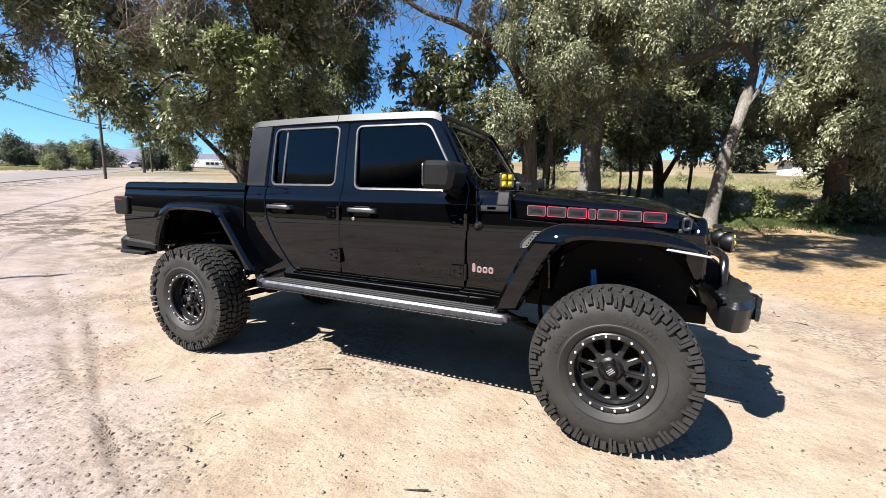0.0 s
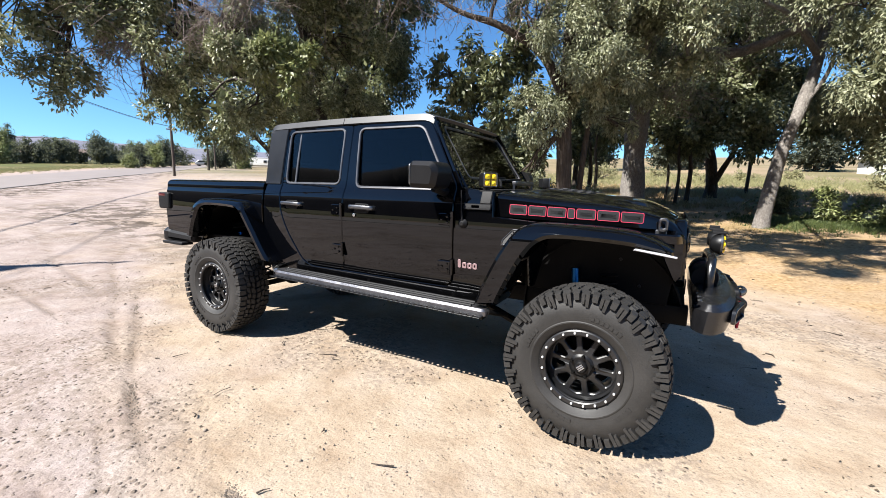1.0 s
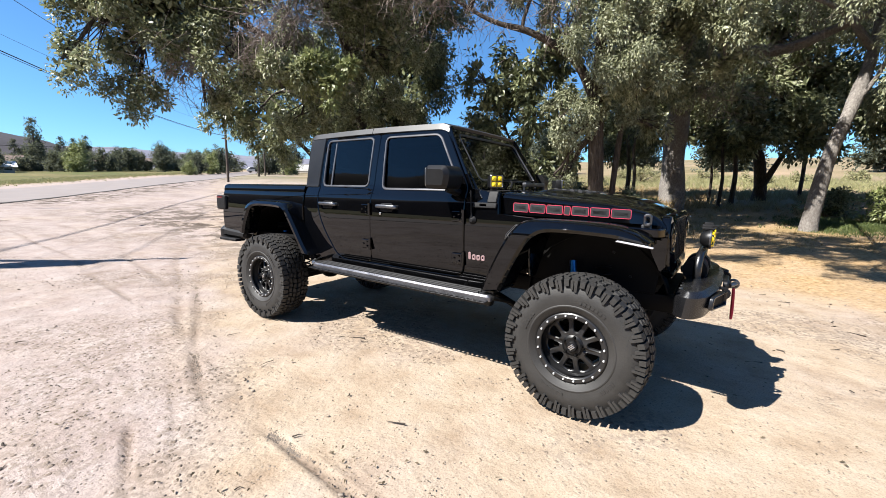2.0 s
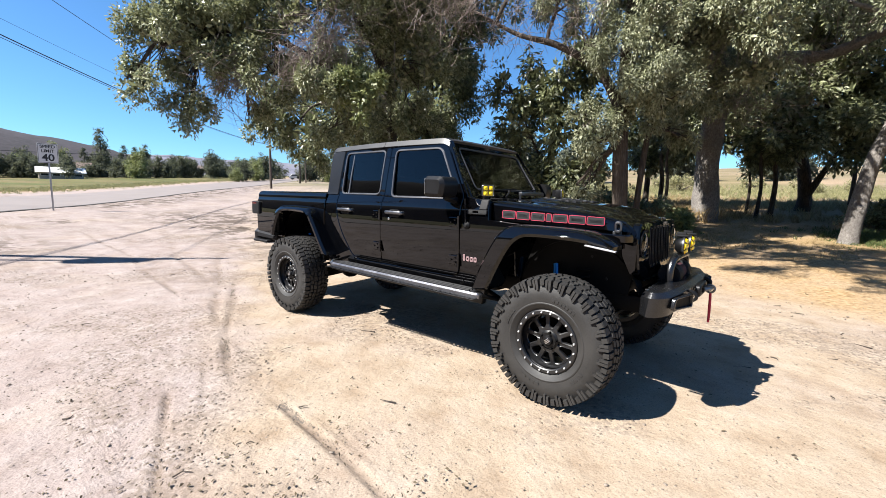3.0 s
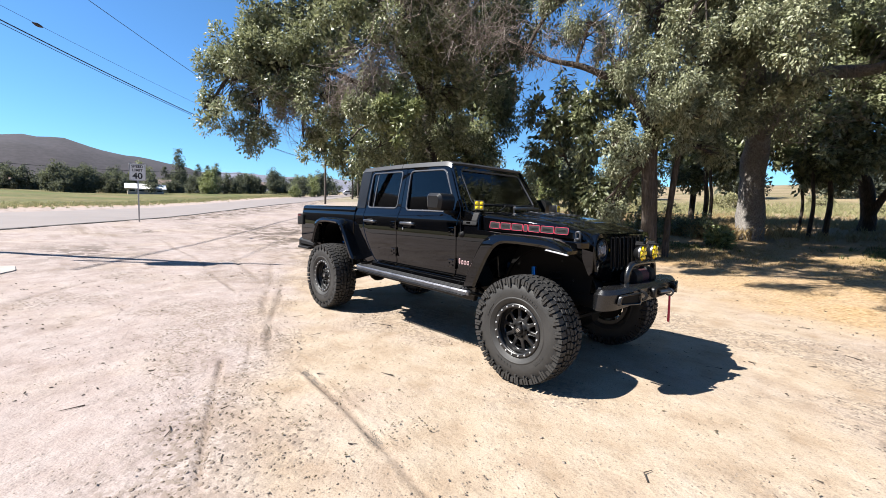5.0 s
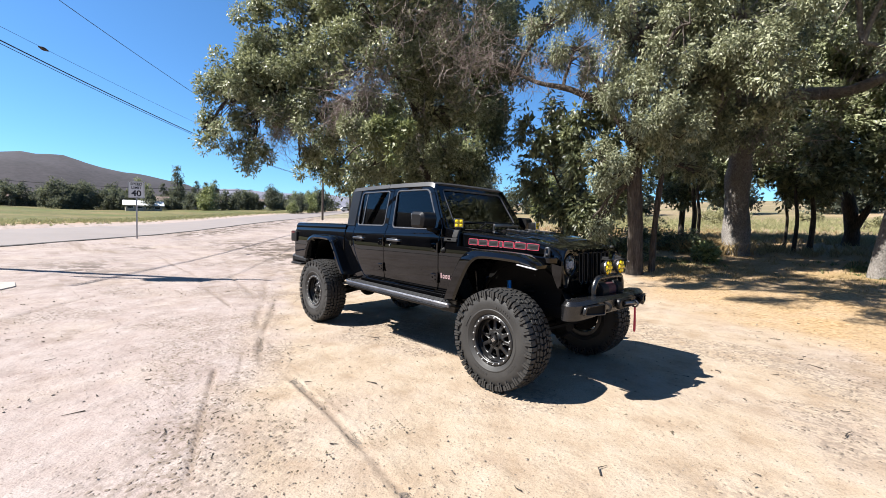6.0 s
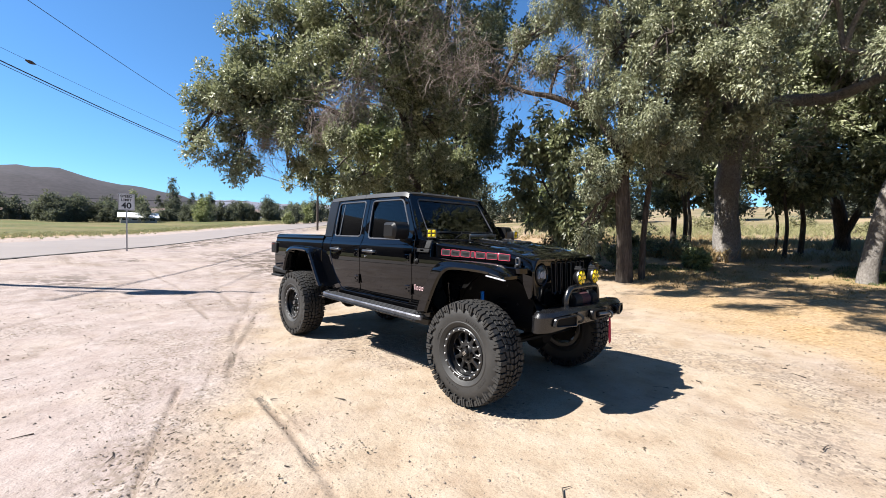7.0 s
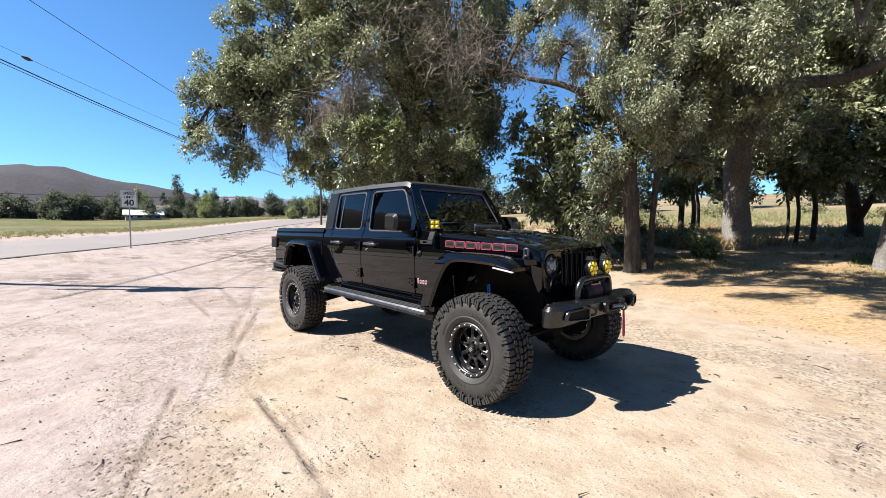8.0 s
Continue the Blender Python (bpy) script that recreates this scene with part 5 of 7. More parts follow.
# ---- wheels: built once at the front right corner, then repeated ----
def tyre_mesh():
    R, hw = TYRE_R, 0.168
    prof = [(0.243, -hw + 0.028), (0.262, -hw + 0.008), (0.285, -hw - 0.002), (0.290, -hw - 0.006), (0.297, -hw - 0.006), (0.302, -hw - 0.003), (0.335, -hw - 0.007), (0.36, -hw - 0.008), (0.385, -hw - 0.005), (0.415, -hw + 0.006), (0.442, -hw + 0.020), (0.457, -hw + 0.045), (0.462, -0.08), (0.464, 0.0)]
    prof = prof + [(r, -h) for r, h in reversed(prof[:-1])]
    carcass = lathe([(0.243, -0.10)] + prof + [(0.243, 0.10)], 72)
    bmesh.ops.recalc_face_normals(carcass, faces=carcass.faces)
    body = bmesh.new()
    verts, faces = [], []

    def block(corners, r0, r1, lean=0.0):
        """corners: four (angle, y); rises from r0 to r1 (numbers or fns of y)."""
        base = len(verts)
        for top in (0, 1):
            mid_a = sum(c[0] for c in corners) / 4
            mid_y = sum(c[1] for c in corners) / 4
            for a, y in corners:
                k = 0.88 if top else 0.96
                a2, y2 = mid_a + (a - mid_a) * k, mid_y + (y - mid_y) * k
                r = (r1(y2) if callable(r1) else r1) if top else r0
                verts.append((r * math.cos(a2), y2, r * math.sin(a2)))
        b = base
        faces.extend([(b, b + 1, b + 2, b + 3), (b + 4, b + 7, b + 6, b + 5), *[(b + i, b + 4 + i, b + 4 + (i + 1) % 4, b + (i + 1) % 4) for i in range(4)]])

    def crown(y):
        return R - 0.012 * (abs(y) / 0.16) ** 2
    n, p = 27, 2 * math.pi / 27
    for i in range(n):
        a = i * p
        for sgn in (-1, 1):
            o = 0.5 * p if sgn > 0 else 0.0
            y = lambda v: sgn * v
            # centre blocks: two interlocking skewed lugs
            block([(a + o + 0.02 * p, y(0.004)), (a + o + 0.46 * p, y(0.010)), (a + o + 0.62 * p, y(0.062)), (a + o + 0.10 * p, y(0.056))], 0.448, crown)
            block([(a + o + 0.52 * p, y(0.016)), (a + o + 0.90 * p, y(0.006)), (a + o + 1.02 * p, y(0.044)), (a + o + 0.70 * p, y(0.052))], 0.448, crown)
            # second row
            block([(a + o + 0.16 * p, y(0.068)), (a + o + 0.60 * p, y(0.072)), (a + o + 0.66 * p, y(0.112)), (a + o + 0.20 * p, y(0.104))], 0.446, crown)
            block([(a + o + 0.72 * p, y(0.058)), (a + o + 1.08 * p, y(0.064)), (a + o + 1.12 * p, y(0.098)), (a + o + 0.76 * p, y(0.108))], 0.446, crown)
            # shoulder lugs, alternately long and short
            block([(a + o + 0.08 * p, y(0.112)), (a + o + 0.50 * p, y(0.120)), (a + o + 0.49 * p, y(0.180)), (a + o + 0.04 * p, y(0.180))], 0.44, lambda v: crown(v) - 0.004)
            block([(a + o + 0.60 * p, y(0.106)), (a + o + 0.96 * p, y(0.106)), (a + o + 0.93 * p, y(0.174)), (a + o + 0.57 * p, y(0.174))], 0.44, lambda v: crown(v) - 0.003)
    for i in range(n):
        a = i * p
        for sgn in (-1, 1):
            o = 0.5 * p if sgn > 0 else 0.0
            for a0, a1, rin, proud in ((0.04, 0.25, 0.392, 0.184), (0.29, 0.48, 0.408, 0.184), (0.58, 0.92, 0.428, 0.179)):
                base = len(verts)
                for yy, sc in ((0.140, 1.0), (proud, 0.88)):
                    m = (a0 + a1) / 2
                    for aa, r in ((a0, rin), (a1, rin), (a1, 0.474), (a0, 0.474)):
                        ang = a + o + (m + (aa - m) * sc) * p
                        rr = r if sc == 1.0 else (r + 0.004 if r < 0.45 else r - 0.002)
                        verts.append((rr * math.cos(ang), sgn * yy, rr * math.sin(ang)))
                b = base
                faces.extend([(b, b + 3, b + 2, b + 1), (b + 4, b + 5, b + 6, b + 7), *[(b + k, b + (k + 1) % 4, b + 4 + (k + 1) % 4, b + 4 + k) for k in range(4)]])
    me = bpy.data.meshes.new("tmp")
    me.from_pydata(verts, [], faces)
    body.from_mesh(me)
    bpy.data.meshes.remove(me)
    # raised sidewall bars where the lettering is worn beyond reading
    for start, count, wide in ((58, 7, 3.2), (150, 5, 3.4), (242, 5, 5.0), (318, 5, 3.0)):
        for k in range(count):
            a0 = radians(start + k * (wide + 1.6))
            a1 = a0 + radians(wide)
            g = [[(r * math.cos(t), -hw - h, r * math.sin(t)) for t in (a0, a1) for r in (0.322, 0.345)] for h in (0.0, 0.0105)]
            vs = [body.verts.new(q) for lay in g for q in lay]
            for f in ((4, 5, 7, 6), (0, 1, 5, 4), (2, 6, 7, 3), (0, 4, 6, 2), (1, 3, 7, 5)):
                body.faces.new([vs[i] for i in f])
    bmesh.ops.recalc_face_normals(body, faces=body.faces)
    return mesh_of(carcass, 30), mesh_of(body, 30)


def make_wheel():
    """The wheel with its axle along y, face towards -y, hub at the origin; its empty stands on the ground."""
    rim = bpy.data.meshes.new("rim")
    barrel = lathe([(0.225, -0.135), (0.236, -0.148), (0.245, -0.146), (0.25, -0.13), (0.236, -0.11), (0.222, -0.10), (0.212, -0.06), (0.205, 0.05), (0.215, 0.12), (0.245, 0.145), (0.252, 0.14), (0.238, 0.155), (0.20, 0.15), (0.192, 0.05), (0.196, -0.05), (0.208, -0.10)], 64)
    n = 10
    holes = []
    for k in range(n):
        a = 2 * math.pi * (k + 0.5) / n
        q = [(0.100, -0.13), (0.100, 0.13), (0.182, 0.215), (0.191, 0.0), (0.182, -0.215)]
        holes.append(rounded([(r * math.cos(a + d), r * math.sin(a + d)) for r, d in q], 0.012, 3))
    face = plate(disc(0.204, 64), holes, 0.03, 0.006, lambda u, v, w: Vector((u, -0.085 + 0.03 * (1 - min(math.hypot(u, v) / 0.2, 1)) ** 2 * -1 + w + 0.018 * (math.hypot(u, v) / 0.2), v)), (), ())
    hub = lathe([(0, -0.10), (0.058, -0.10), (0.064, -0.092), (0.075, -0.085), (0.08, -0.06), (0.08, 0.03), (0, 0.03)], 36)
    return barrel, face, hub


barrel, face, hub = make_wheel()
W_RIM, (W_TYRE, W_TREAD) = mesh_of(joined(barrel, face), 35), tyre_mesh()
W_RING = mesh_of(lathe([(0.205, -0.140), (0.208, -0.152), (0.214, -0.157), (0.236, -0.157), (0.243, -0.152), (0.246, -0.138)], 64), 35)
W_BOLT = mesh_of(lathe([(0, -0.009), (0.006, -0.008), (0.0075, 0.0), (0.0075, 0.004), (0, 0.004)], 8), 35)
cap = lathe([(0, -0.125), (0.03, -0.124), (0.037, -0.116), (0.04, -0.095), (0, -0.095)], 28)
W_CAP = mesh_of(joined(cap, hub), 35)
W_MARK = mesh_of(joined(*[move(box(-0.021, 0.021, -0.1285, -0.123, z - 0.0035, z + 0.0035, 0.001, 1), Matrix.Rotation(radians(-50), 4, "Y")) for z in (-0.011, 0.0, 0.011)]), 35)
W_NUT = mesh_of(lathe([(0, -0.02), (0.008, -0.018), (0.011, 0.0), (0.011, 0.02), (0, 0.02)], 6), 35)
for me, mt in ((W_RIM, RIM), (W_TYRE, RUBBER), (W_TREAD, RUBBER), (W_RING, RIM), (W_BOLT, BOLT_ZINC), (W_CAP, SATIN), (W_MARK, STEEL), (W_NUT, CHASSIS)):
    me.materials.append(mt)
SLIM = Matrix.Diagonal((0.957, 0.87, 0.957, 1.0))   # the true size of the tyre and rim
for me in (W_RIM, W_TYRE, W_TREAD, W_RING, W_CAP, W_MARK):
    me.transform(SLIM)


def put_wheel(x, s, spin):
    m = Matrix.Translation((x, s * 0.85, HUB_Z + (0.006 if x < -1 else 0.0))) @ Matrix.Rotation(0 if s < 0 else math.pi, 4, "Z") @ Matrix.Rotation(radians(spin), 4, "Y")

    def piece(name, me, parent, local, label=""):
        ob = new(name, me)
        ob.parent = parent
        ob.matrix_parent_inverse = Matrix.Translation(-truck.location) if parent is truck else Matrix.Identity(4)
        ob.matrix_basis = local
        return tagged(ob, label)
    w = piece("wheel", W_RIM, truck, m, "matte black ten-spoke wheel")
    one = Matrix.Identity(4)
    piece("tyre", W_TYRE, w, one, "dusty black mud-terrain tyre with chunky lugs")
    tagged(piece("tread", W_TREAD, w, one, "chunky tread lugs and raised sidewall bars"), kind="stuff")
    piece("bead_ring", W_RING, w, one, "black bead ring")
    piece("centre_cap", W_CAP, w, one)
    piece("cap_mark", W_MARK, w, one, "silver mark on the centre cap")
    for k in range(20):
        a = 2 * math.pi * k / 20
        piece("bolt", W_BOLT, w, Matrix.Translation((0.2155 * math.cos(a), -0.1385, 0.2155 * math.sin(a))), "silver bolt" if k == 0 else "")
    for k in range(5):
        a = 2 * math.pi * k / 5 + 0.3
        piece("wheel_nut", W_NUT, w, Matrix.Translation((0.06 * math.cos(a), -0.088, 0.06 * math.sin(a))))


for x, s, spin in ((0.0, -1, 8), (-WHEELBASE, -1, 31), (0.0, 1, 55), (-WHEELBASE, 1, 12)):
    put_wheel(x, s, spin)


# ---- trees ----
def ball(rng, n):
    d = rng.normal(size=(n, 3))
    return d / np.linalg.norm(d, axis=1)[:, None]


def leaf_cloud(rng, blobs, length, width, cover, droop=0.3, spread=0.2, clump_leaves=60, shell=0.35):
    """One mesh of folded leaves: tight leafy sprays grouped into masses inside the blobs (x, y, z, r), gaps between them, and larger leaves in the heart."""
    centres, outs, hearts = [], [], []
    for x, y, z, r in blobs:
        n = max(int(cover * (r / spread) ** 2 * 0.8), 4)
        groups = max(int(4.4 * r * r + 3), 4)
        g = ball(rng, groups) * (r * (0.55 + 0.4 * rng.random(groups)))[:, None]
        d = g[rng.integers(groups, size=n)] + ball(rng, n) * ((0.1 + 0.175 * r) * rng.random(n) ** 0.5)[:, None]
        far = np.linalg.norm(d, axis=1)
        d *= np.minimum(1.0, 1.02 * r / far)[:, None]
        c = np.array((x, y, z))
        centres.append(c + d * np.array((1, 1, 0.88)))
        outs.append(d / r)
        m = int(130 * r * r * shell / 0.35)
        hearts.append(c + g[rng.integers(groups, size=m)] * 0.62 + ball(rng, m) * (0.3 * r * rng.random(m) ** 0.5)[:, None])
    centres, outs, hearts = np.concatenate(centres), np.concatenate(outs), np.concatenate(hearts)
    k = len(centres)
    size = spread * (0.7 + 0.6 * rng.random(k))
    pick = np.repeat(np.arange(k), clump_leaves)
    n = len(pick)
    hang = 1 + 0.9 * droop
    way = ball(rng, n) + 0.45 * outs[pick]
    way /= np.linalg.norm(way, axis=1)[:, None]
    stretch = np.array((1 / hang ** 0.35, 1 / hang ** 0.35, hang))
    pos = centres[pick] + way * stretch * (size[pick] * (0.35 + 0.65 * rng.random(n) ** 0.6))[:, None]
    axis = way * 0.9 + 0.55 * rng.normal(size=(n, 3))
    axis[:, 2] -= droop * 1.1
    nrm = way * 0.75 + 0.4 * rng.normal(size=(n, 3)) + np.array((-0.22, -0.36, 0.68))
    s = 0.7 + 0.6 * rng.random(n)
    m = len(hearts)
    pos, axis, nrm = np.concatenate([pos, hearts]), np.concatenate([axis, ball(rng, m)]), np.concatenate([nrm, ball(rng, m)])
    s = np.concatenate([s, np.full(m, 2.1)])[:, None]
    n += m
    axis /= np.linalg.norm(axis, axis=1)[:, None]
    side = np.cross(axis, nrm)
    side /= np.linalg.norm(side, axis=1)[:, None] + 1e-9
    nrm = np.cross(side, axis)
    tip, mid = pos + axis * length * s, pos + axis * length * 0.45 * s
    left = mid + side * width * 0.5 * s + nrm * width * 0.14 * s
    right = mid - side * width * 0.5 * s + nrm * width * 0.14 * s
    co = np.stack([pos, left, tip, right], axis=1).reshape(-1, 3)
    tris = np.arange(n)[:, None] * 4
    tris = np.concatenate([tris + np.array([0, 2, 1]), tris + np.array([0, 3, 2])], axis=1).reshape(-1, 3)
    return raw_mesh(co, tris), centres


def raw_mesh(co, tris):
    me = bpy.data.meshes.new("mesh")
    me.vertices.add(len(co))
    me.vertices.foreach_set("co", co.astype(np.float32).ravel())
    me.loops.add(tris.size)
    me.loops.foreach_set("vertex_index", tris.astype(np.int32).ravel())
    me.polygons.add(len(tris))
    me.polygons.foreach_set("loop_start", np.arange(0, tris.size, 3, dtype=np.int32))
    me.update()
    return me


def wander(rng, a, b, bow, n=6):
    a, b = Vector(a), Vector(b)
    pts = []
    for i in range(n + 1):
        t = i / n
        p = a.lerp(b, t)
        p.z += bow * 4 * t * (1 - t)
        if 0 < i < n:
            p += Vector(rng.normal(size=3)) * 0.05 * (b - a).length / n * 2
        pts.append(p)
    return pts


def tubes(specs):
    """Many bars in one mesh: (path, r0, r1, sides)."""
    co, tris = [], []
    for path, r0, r1, seg in specs:
        path = [Vector(p) for p in path]
        first = len(co)
        for i, p in enumerate(path):
            d = (path[min(i + 1, len(path) - 1)] - path[max(i - 1, 0)]).normalized()
            side = d.cross(Vector((0.31, 0.17, 0.9)))
            side = side.normalized() if side.length > 1e-4 else Vector((1, 0, 0))
            top = side.cross(d)
            r = r0 + (r1 - r0) * i / (len(path) - 1)
            for k in range(seg):
                a = 2 * math.pi * k / seg
                co.append(tuple(p + r * (math.cos(a) * side + math.sin(a) * top)))
        for i in range(len(path) - 1):
            for k in range(seg):
                a, b = first + i * seg + k, first + i * seg + (k + 1) % seg
                tris += [(a, b, b + seg), (a, b + seg, a + seg)]
    me = raw_mesh(np.array(co), np.array(tris))
    me.polygons.foreach_set("use_smooth", [True] * len(tris))
    return me


def knotty_trunk(path, radii, lumps=0.12, seg=18, seed=0.0):
    """A trunk with flared, lumpy bark."""
    pts = smooth_path(path, 8)
    n = len(pts)
    rr = np.interp(np.linspace(0, 1, n), np.linspace(0, 1, len(radii)), radii)
    bm = tube(pts, [float(r) for r in rr], seg)
    for v in bm.verts:
        i = min(range(n), key=lambda j: (pts[j] - v.co).length_squared)
        out = v.co - pts[i]
        k = noise.fractal(Vector((v.co.x * 2.2 + seed, v.co.y * 2.2, v.co.z * 0.9)), 1.0, 2.0, 3)
        root = max(0.0, 1 - (v.co.z - pts[0].z) / 0.7)
        k += 0.9 * root ** 2 * (0.5 + 0.5 * math.sin(5 * math.atan2(out.y, out.x) + seed))
        v.co += out * lumps * k * 1.6
    return bm


def tree(name, label, trunk, radii, limbs, blobs, leaf, bark_m, length, width, cover, seed, droop=0.3, spread=0.2, twigs=0, group="", extra=None, shell=0.35, clump=60):
    """Tapered trunk, limbs to every mass of the crown, branchlets, and a crown of single leaves."""
    rng = np.random.default_rng(seed)
    base = Vector(trunk[0])
    t = thing(name, base, label, "tree", group)
    part("trunk", knotty_trunk([base - Vector((0, 0, 0.25)), *trunk], [radii[0] * 1.25, *radii], seed=seed), bark_m, t, angle=180)
    for path, r0, r1 in limbs:
        part("limb", knotty_trunk(path, [r0, (r0 + r1) / 2, r1], 0.08, 12, seed + 1), bark_m, t, angle=180)
    heads = [Vector(p) for path, r0, r1 in limbs for p in smooth_path(path, 4)] + [Vector(p) for p in trunk[len(trunk) // 2:]]
    me, centres = leaf_cloud(rng, blobs, length, width, cover, droop, spread, clump, shell)
    specs = []
    for x, y, z, r in blobs:
        c = Vector((x, y, z))
        h = min(heads, key=lambda q: (q - c).length + 0.5 * max(q.z - c.z, 0))
        w = wander(rng, h, c, 0.12 * (c - h).length)
        specs.append((w, 0.035 + 0.016 * (c - h).length, 0.03, 7))
        near = centres[np.linalg.norm(centres - np.array(c), axis=1) < r * 1.2]
        for q in near[rng.permutation(len(near))[:14]]:
            start = w[int(rng.integers(3, len(w)))]
            specs.append((wander(rng, start, q, 0.05, 4), 0.02, 0.005, 4))
    tagged(part("branchwork", tubes(specs), bark_m, t, "bare branches between the leaves"), kind="stuff")
    part("crown", me, leaf, t, "crown of many small leaves")
    if twigs:
        specs = []
        for k in range(twigs):
            x, y, z, r = (extra or blobs)[int(rng.integers(len(extra or blobs)))]
            d = rng.normal(size=3)
            d[2] -= 0.25
            d /= np.linalg.norm(d)
            a = Vector((x, y, z)) + Vector(rng.normal(size=3)) * r * 0.5
            b = a + (Vector(d) + 0.35 * (a - Vector((x, y, z + 1.5))).normalized()).normalized() * (0.35 + 0.75 * rng.random())
            w = wander(rng, a, b, -0.1 * rng.random(), 4)
            specs.append((w, 0.009, 0.003, 3))
            for j in (2, 3):
                e = w[j] + Vector(rng.normal(size=3)) * 0.28
                specs.append(([w[j], w[j].lerp(e, 0.5) + Vector((0, 0, 0.03)), e], 0.005, 0.002, 3))
        tagged(part("dead_twig_tangle", tubes(specs), TWIG, t, "tangle of bare dead twigs"), kind="stuff")
    return t


def upper_crown(t, blobs, leaf, seed):
    """The top of a tall crown, seen only as it mirrors in hood and windscreen."""
    part("upper_crown", leaf_cloud(np.random.default_rng(seed), blobs, 0.26, 0.11, 2.6, 0.4, 0.5, 34, 0.35)[0], leaf, t, "high leafy top of the crown")


def ground_at(x, y, z=0.0):
    return (x, y, rise(x, y) + z)


ASH = [(-11.5, .5, 6.0, 1.0), (-11.2, 1.2, 7.5, 1.1), (-11.0, .9, 5.2, .9), (-10.9, 1.8, 6.4, 1.2), (-11.6, .8, 6.6, 1.3), (-11.4, .2, 5.1, 1.1), (-11.6, -.5, 4.2, .7), (-10.8, 2.2, 8.4, 1.6), (-11.3, .8, 3.9, .8), (-10.5, 1.5, 5.5, 1.5), (-10.0, 2.4, 7.2, 1.7), (-9.6, 3.2, 9.0, 1.8), (-9.6, 2.3, 4.6, 1.1),
       (-8.7, 2.9, 6.1, 1.6), (-8, 3, 4.4, 1.0), (-8.7, 4.6, 7.9, 2.1), (-9.3, 7, 7, 2.2), (-8.9, 7.4, 9.6, 2.6), (-11.2, 2.3, 3.7, .6), (-9.6, 5.0, 11.9, 2.6), (-9.4, 5.0, 4.6, 1.2), (-8.7, 7.7, 13.7, 3), (-8.2, 6.0, 5.4, 1.3), (-9.4, 6.3, 3.9, .9), (-9.7, 6.6, 3.05, .75), (-9.0, 7.0, 4.4, 1.1), (-8.4, 5.4, 7.0, 1.4), (-9.9, 4.4, 3.6, .8)]
ash = tree("ash_tree", "broad green shade tree hanging over the parked truck, with dead twigs", [ground_at(-10.6, 7.4), (-10.6, 7.35, 2.2), (-10.5, 7.2, 4.2), (-10.3, 6.8, 6.6), (-10.2, 6.2, 9.0)], [0.42, 0.34, 0.3, 0.24, 0.14],
           [([(-10.5, 7.2, 4.0), (-10.6, 5.6, 5.2), (-10.9, 3.6, 5.9), (-11.3, 1.6, 6.2)], 0.17, 0.05), ([(-10.4, 7.0, 5.2), (-9.6, 5.6, 6.3), (-9.0, 4.2, 6.8)], 0.14, 0.05), ([(-10.4, 6.9, 5.8), (-9.4, 7.2, 7.6), (-8.9, 7.4, 9.4)], 0.14, 0.05)],
           ASH, LEAF_ASH, BARK_BROWN, 0.095, 0.044, 3.4, 3, droop=0.25, spread=0.24, clump=68, shell=0.7, twigs=600, extra=[(-10.2, 1.4, 4.5, .6), (-8.3, 2.3, 4.9, .5), (-7.0, 3.8, 7.2, 1.5), (-6.2, 4.8, 7.4, 1.4), (-7.8, 2.7, 5.4, .6), (-5.9, 5.2, 6.4, 1.0)])
part("bright_spray", leaf_cloud(np.random.default_rng(8), [(-7.1, 3.1, 4.2, .6), (-7.5, 2.9, 3.75, .42), (-6.9, 3.0, 3.6, .3)], 0.13, 0.06, 3.0, 0.3, 0.17)[0], LEAF_BRIGHT, ash, "spray of fresh yellow-green leaves")
BEHIND = [(-14, 5.7, 4.4, 1.6), (-12.8, 9.2, 4.9, 2.2), (-11.1, 10.9, 6, 2.4), (-10.7, 11.4, 8.1, 1.8), (-12.8, 7.5, 4.4, 1.8), (-12.4, 12.6, 4.7, 1.1), (-9.5, 10.9, 9.8, 2.2), (-18, 8.7, 4.1, 1.8), (-13.5, 11.4, 4.4, 1.5),
          (-10.6, 9.4, 4.0, 1.2), (-10.6, 10.2, 4.4, 1.0), (-11.9, 8.2, 3.6, 1.3), (-10.0, 10.4, 6.4, 1.3), (-15.5, 8.5, 7.5, 2.2), (-13.0, 10.5, 10.5, 2.6), (-16.5, 7.0, 6.0, 1.8)]
tree("shade_tree", "dark drooping shade tree with a forked pale trunk behind the truck", [ground_at(-17.2, 11.9), (-17.0, 11.7, 2.2), (-16.5, 11.3, 4.0), (-15.5, 10.8, 6.5), (-14.0, 10.5, 9.0)], [0.42, 0.33, 0.29, 0.22, 0.12],
     [([(-17.0, 11.7, 1.6), (-17.8, 11.0, 3.0), (-18.2, 9.6, 4.4)], 0.2, 0.06), ([(-15.8, 11.0, 5.6), (-13.5, 11.2, 6.5), (-11.3, 11.2, 7.0)], 0.18, 0.06), ([(-16.5, 11.3, 4.0), (-15.2, 8.8, 5.2), (-14.2, 6.8, 5.2)], 0.16, 0.05)],
     BEHIND, LEAF_DARK, BARK_BROWN, 0.16, 0.07, 3.2, 5, droop=0.6, spread=0.32)
WALNUT = [(-5.7, 8.8, 4.5, .9), (-6, 8.6, 3.3, .75), (-5, 9.2, 5.2, 1.0), (-4.4, 9, 3.8, 1.2), (-5.2, 9.1, 2.3, .9), (-3.7, 8.8, 2.4, .9), (-4.4, 9.5, 5.8, .8), (-6.5, 8.8, 5.2, .5), (-4.0, 9.3, 1.5, .6)]
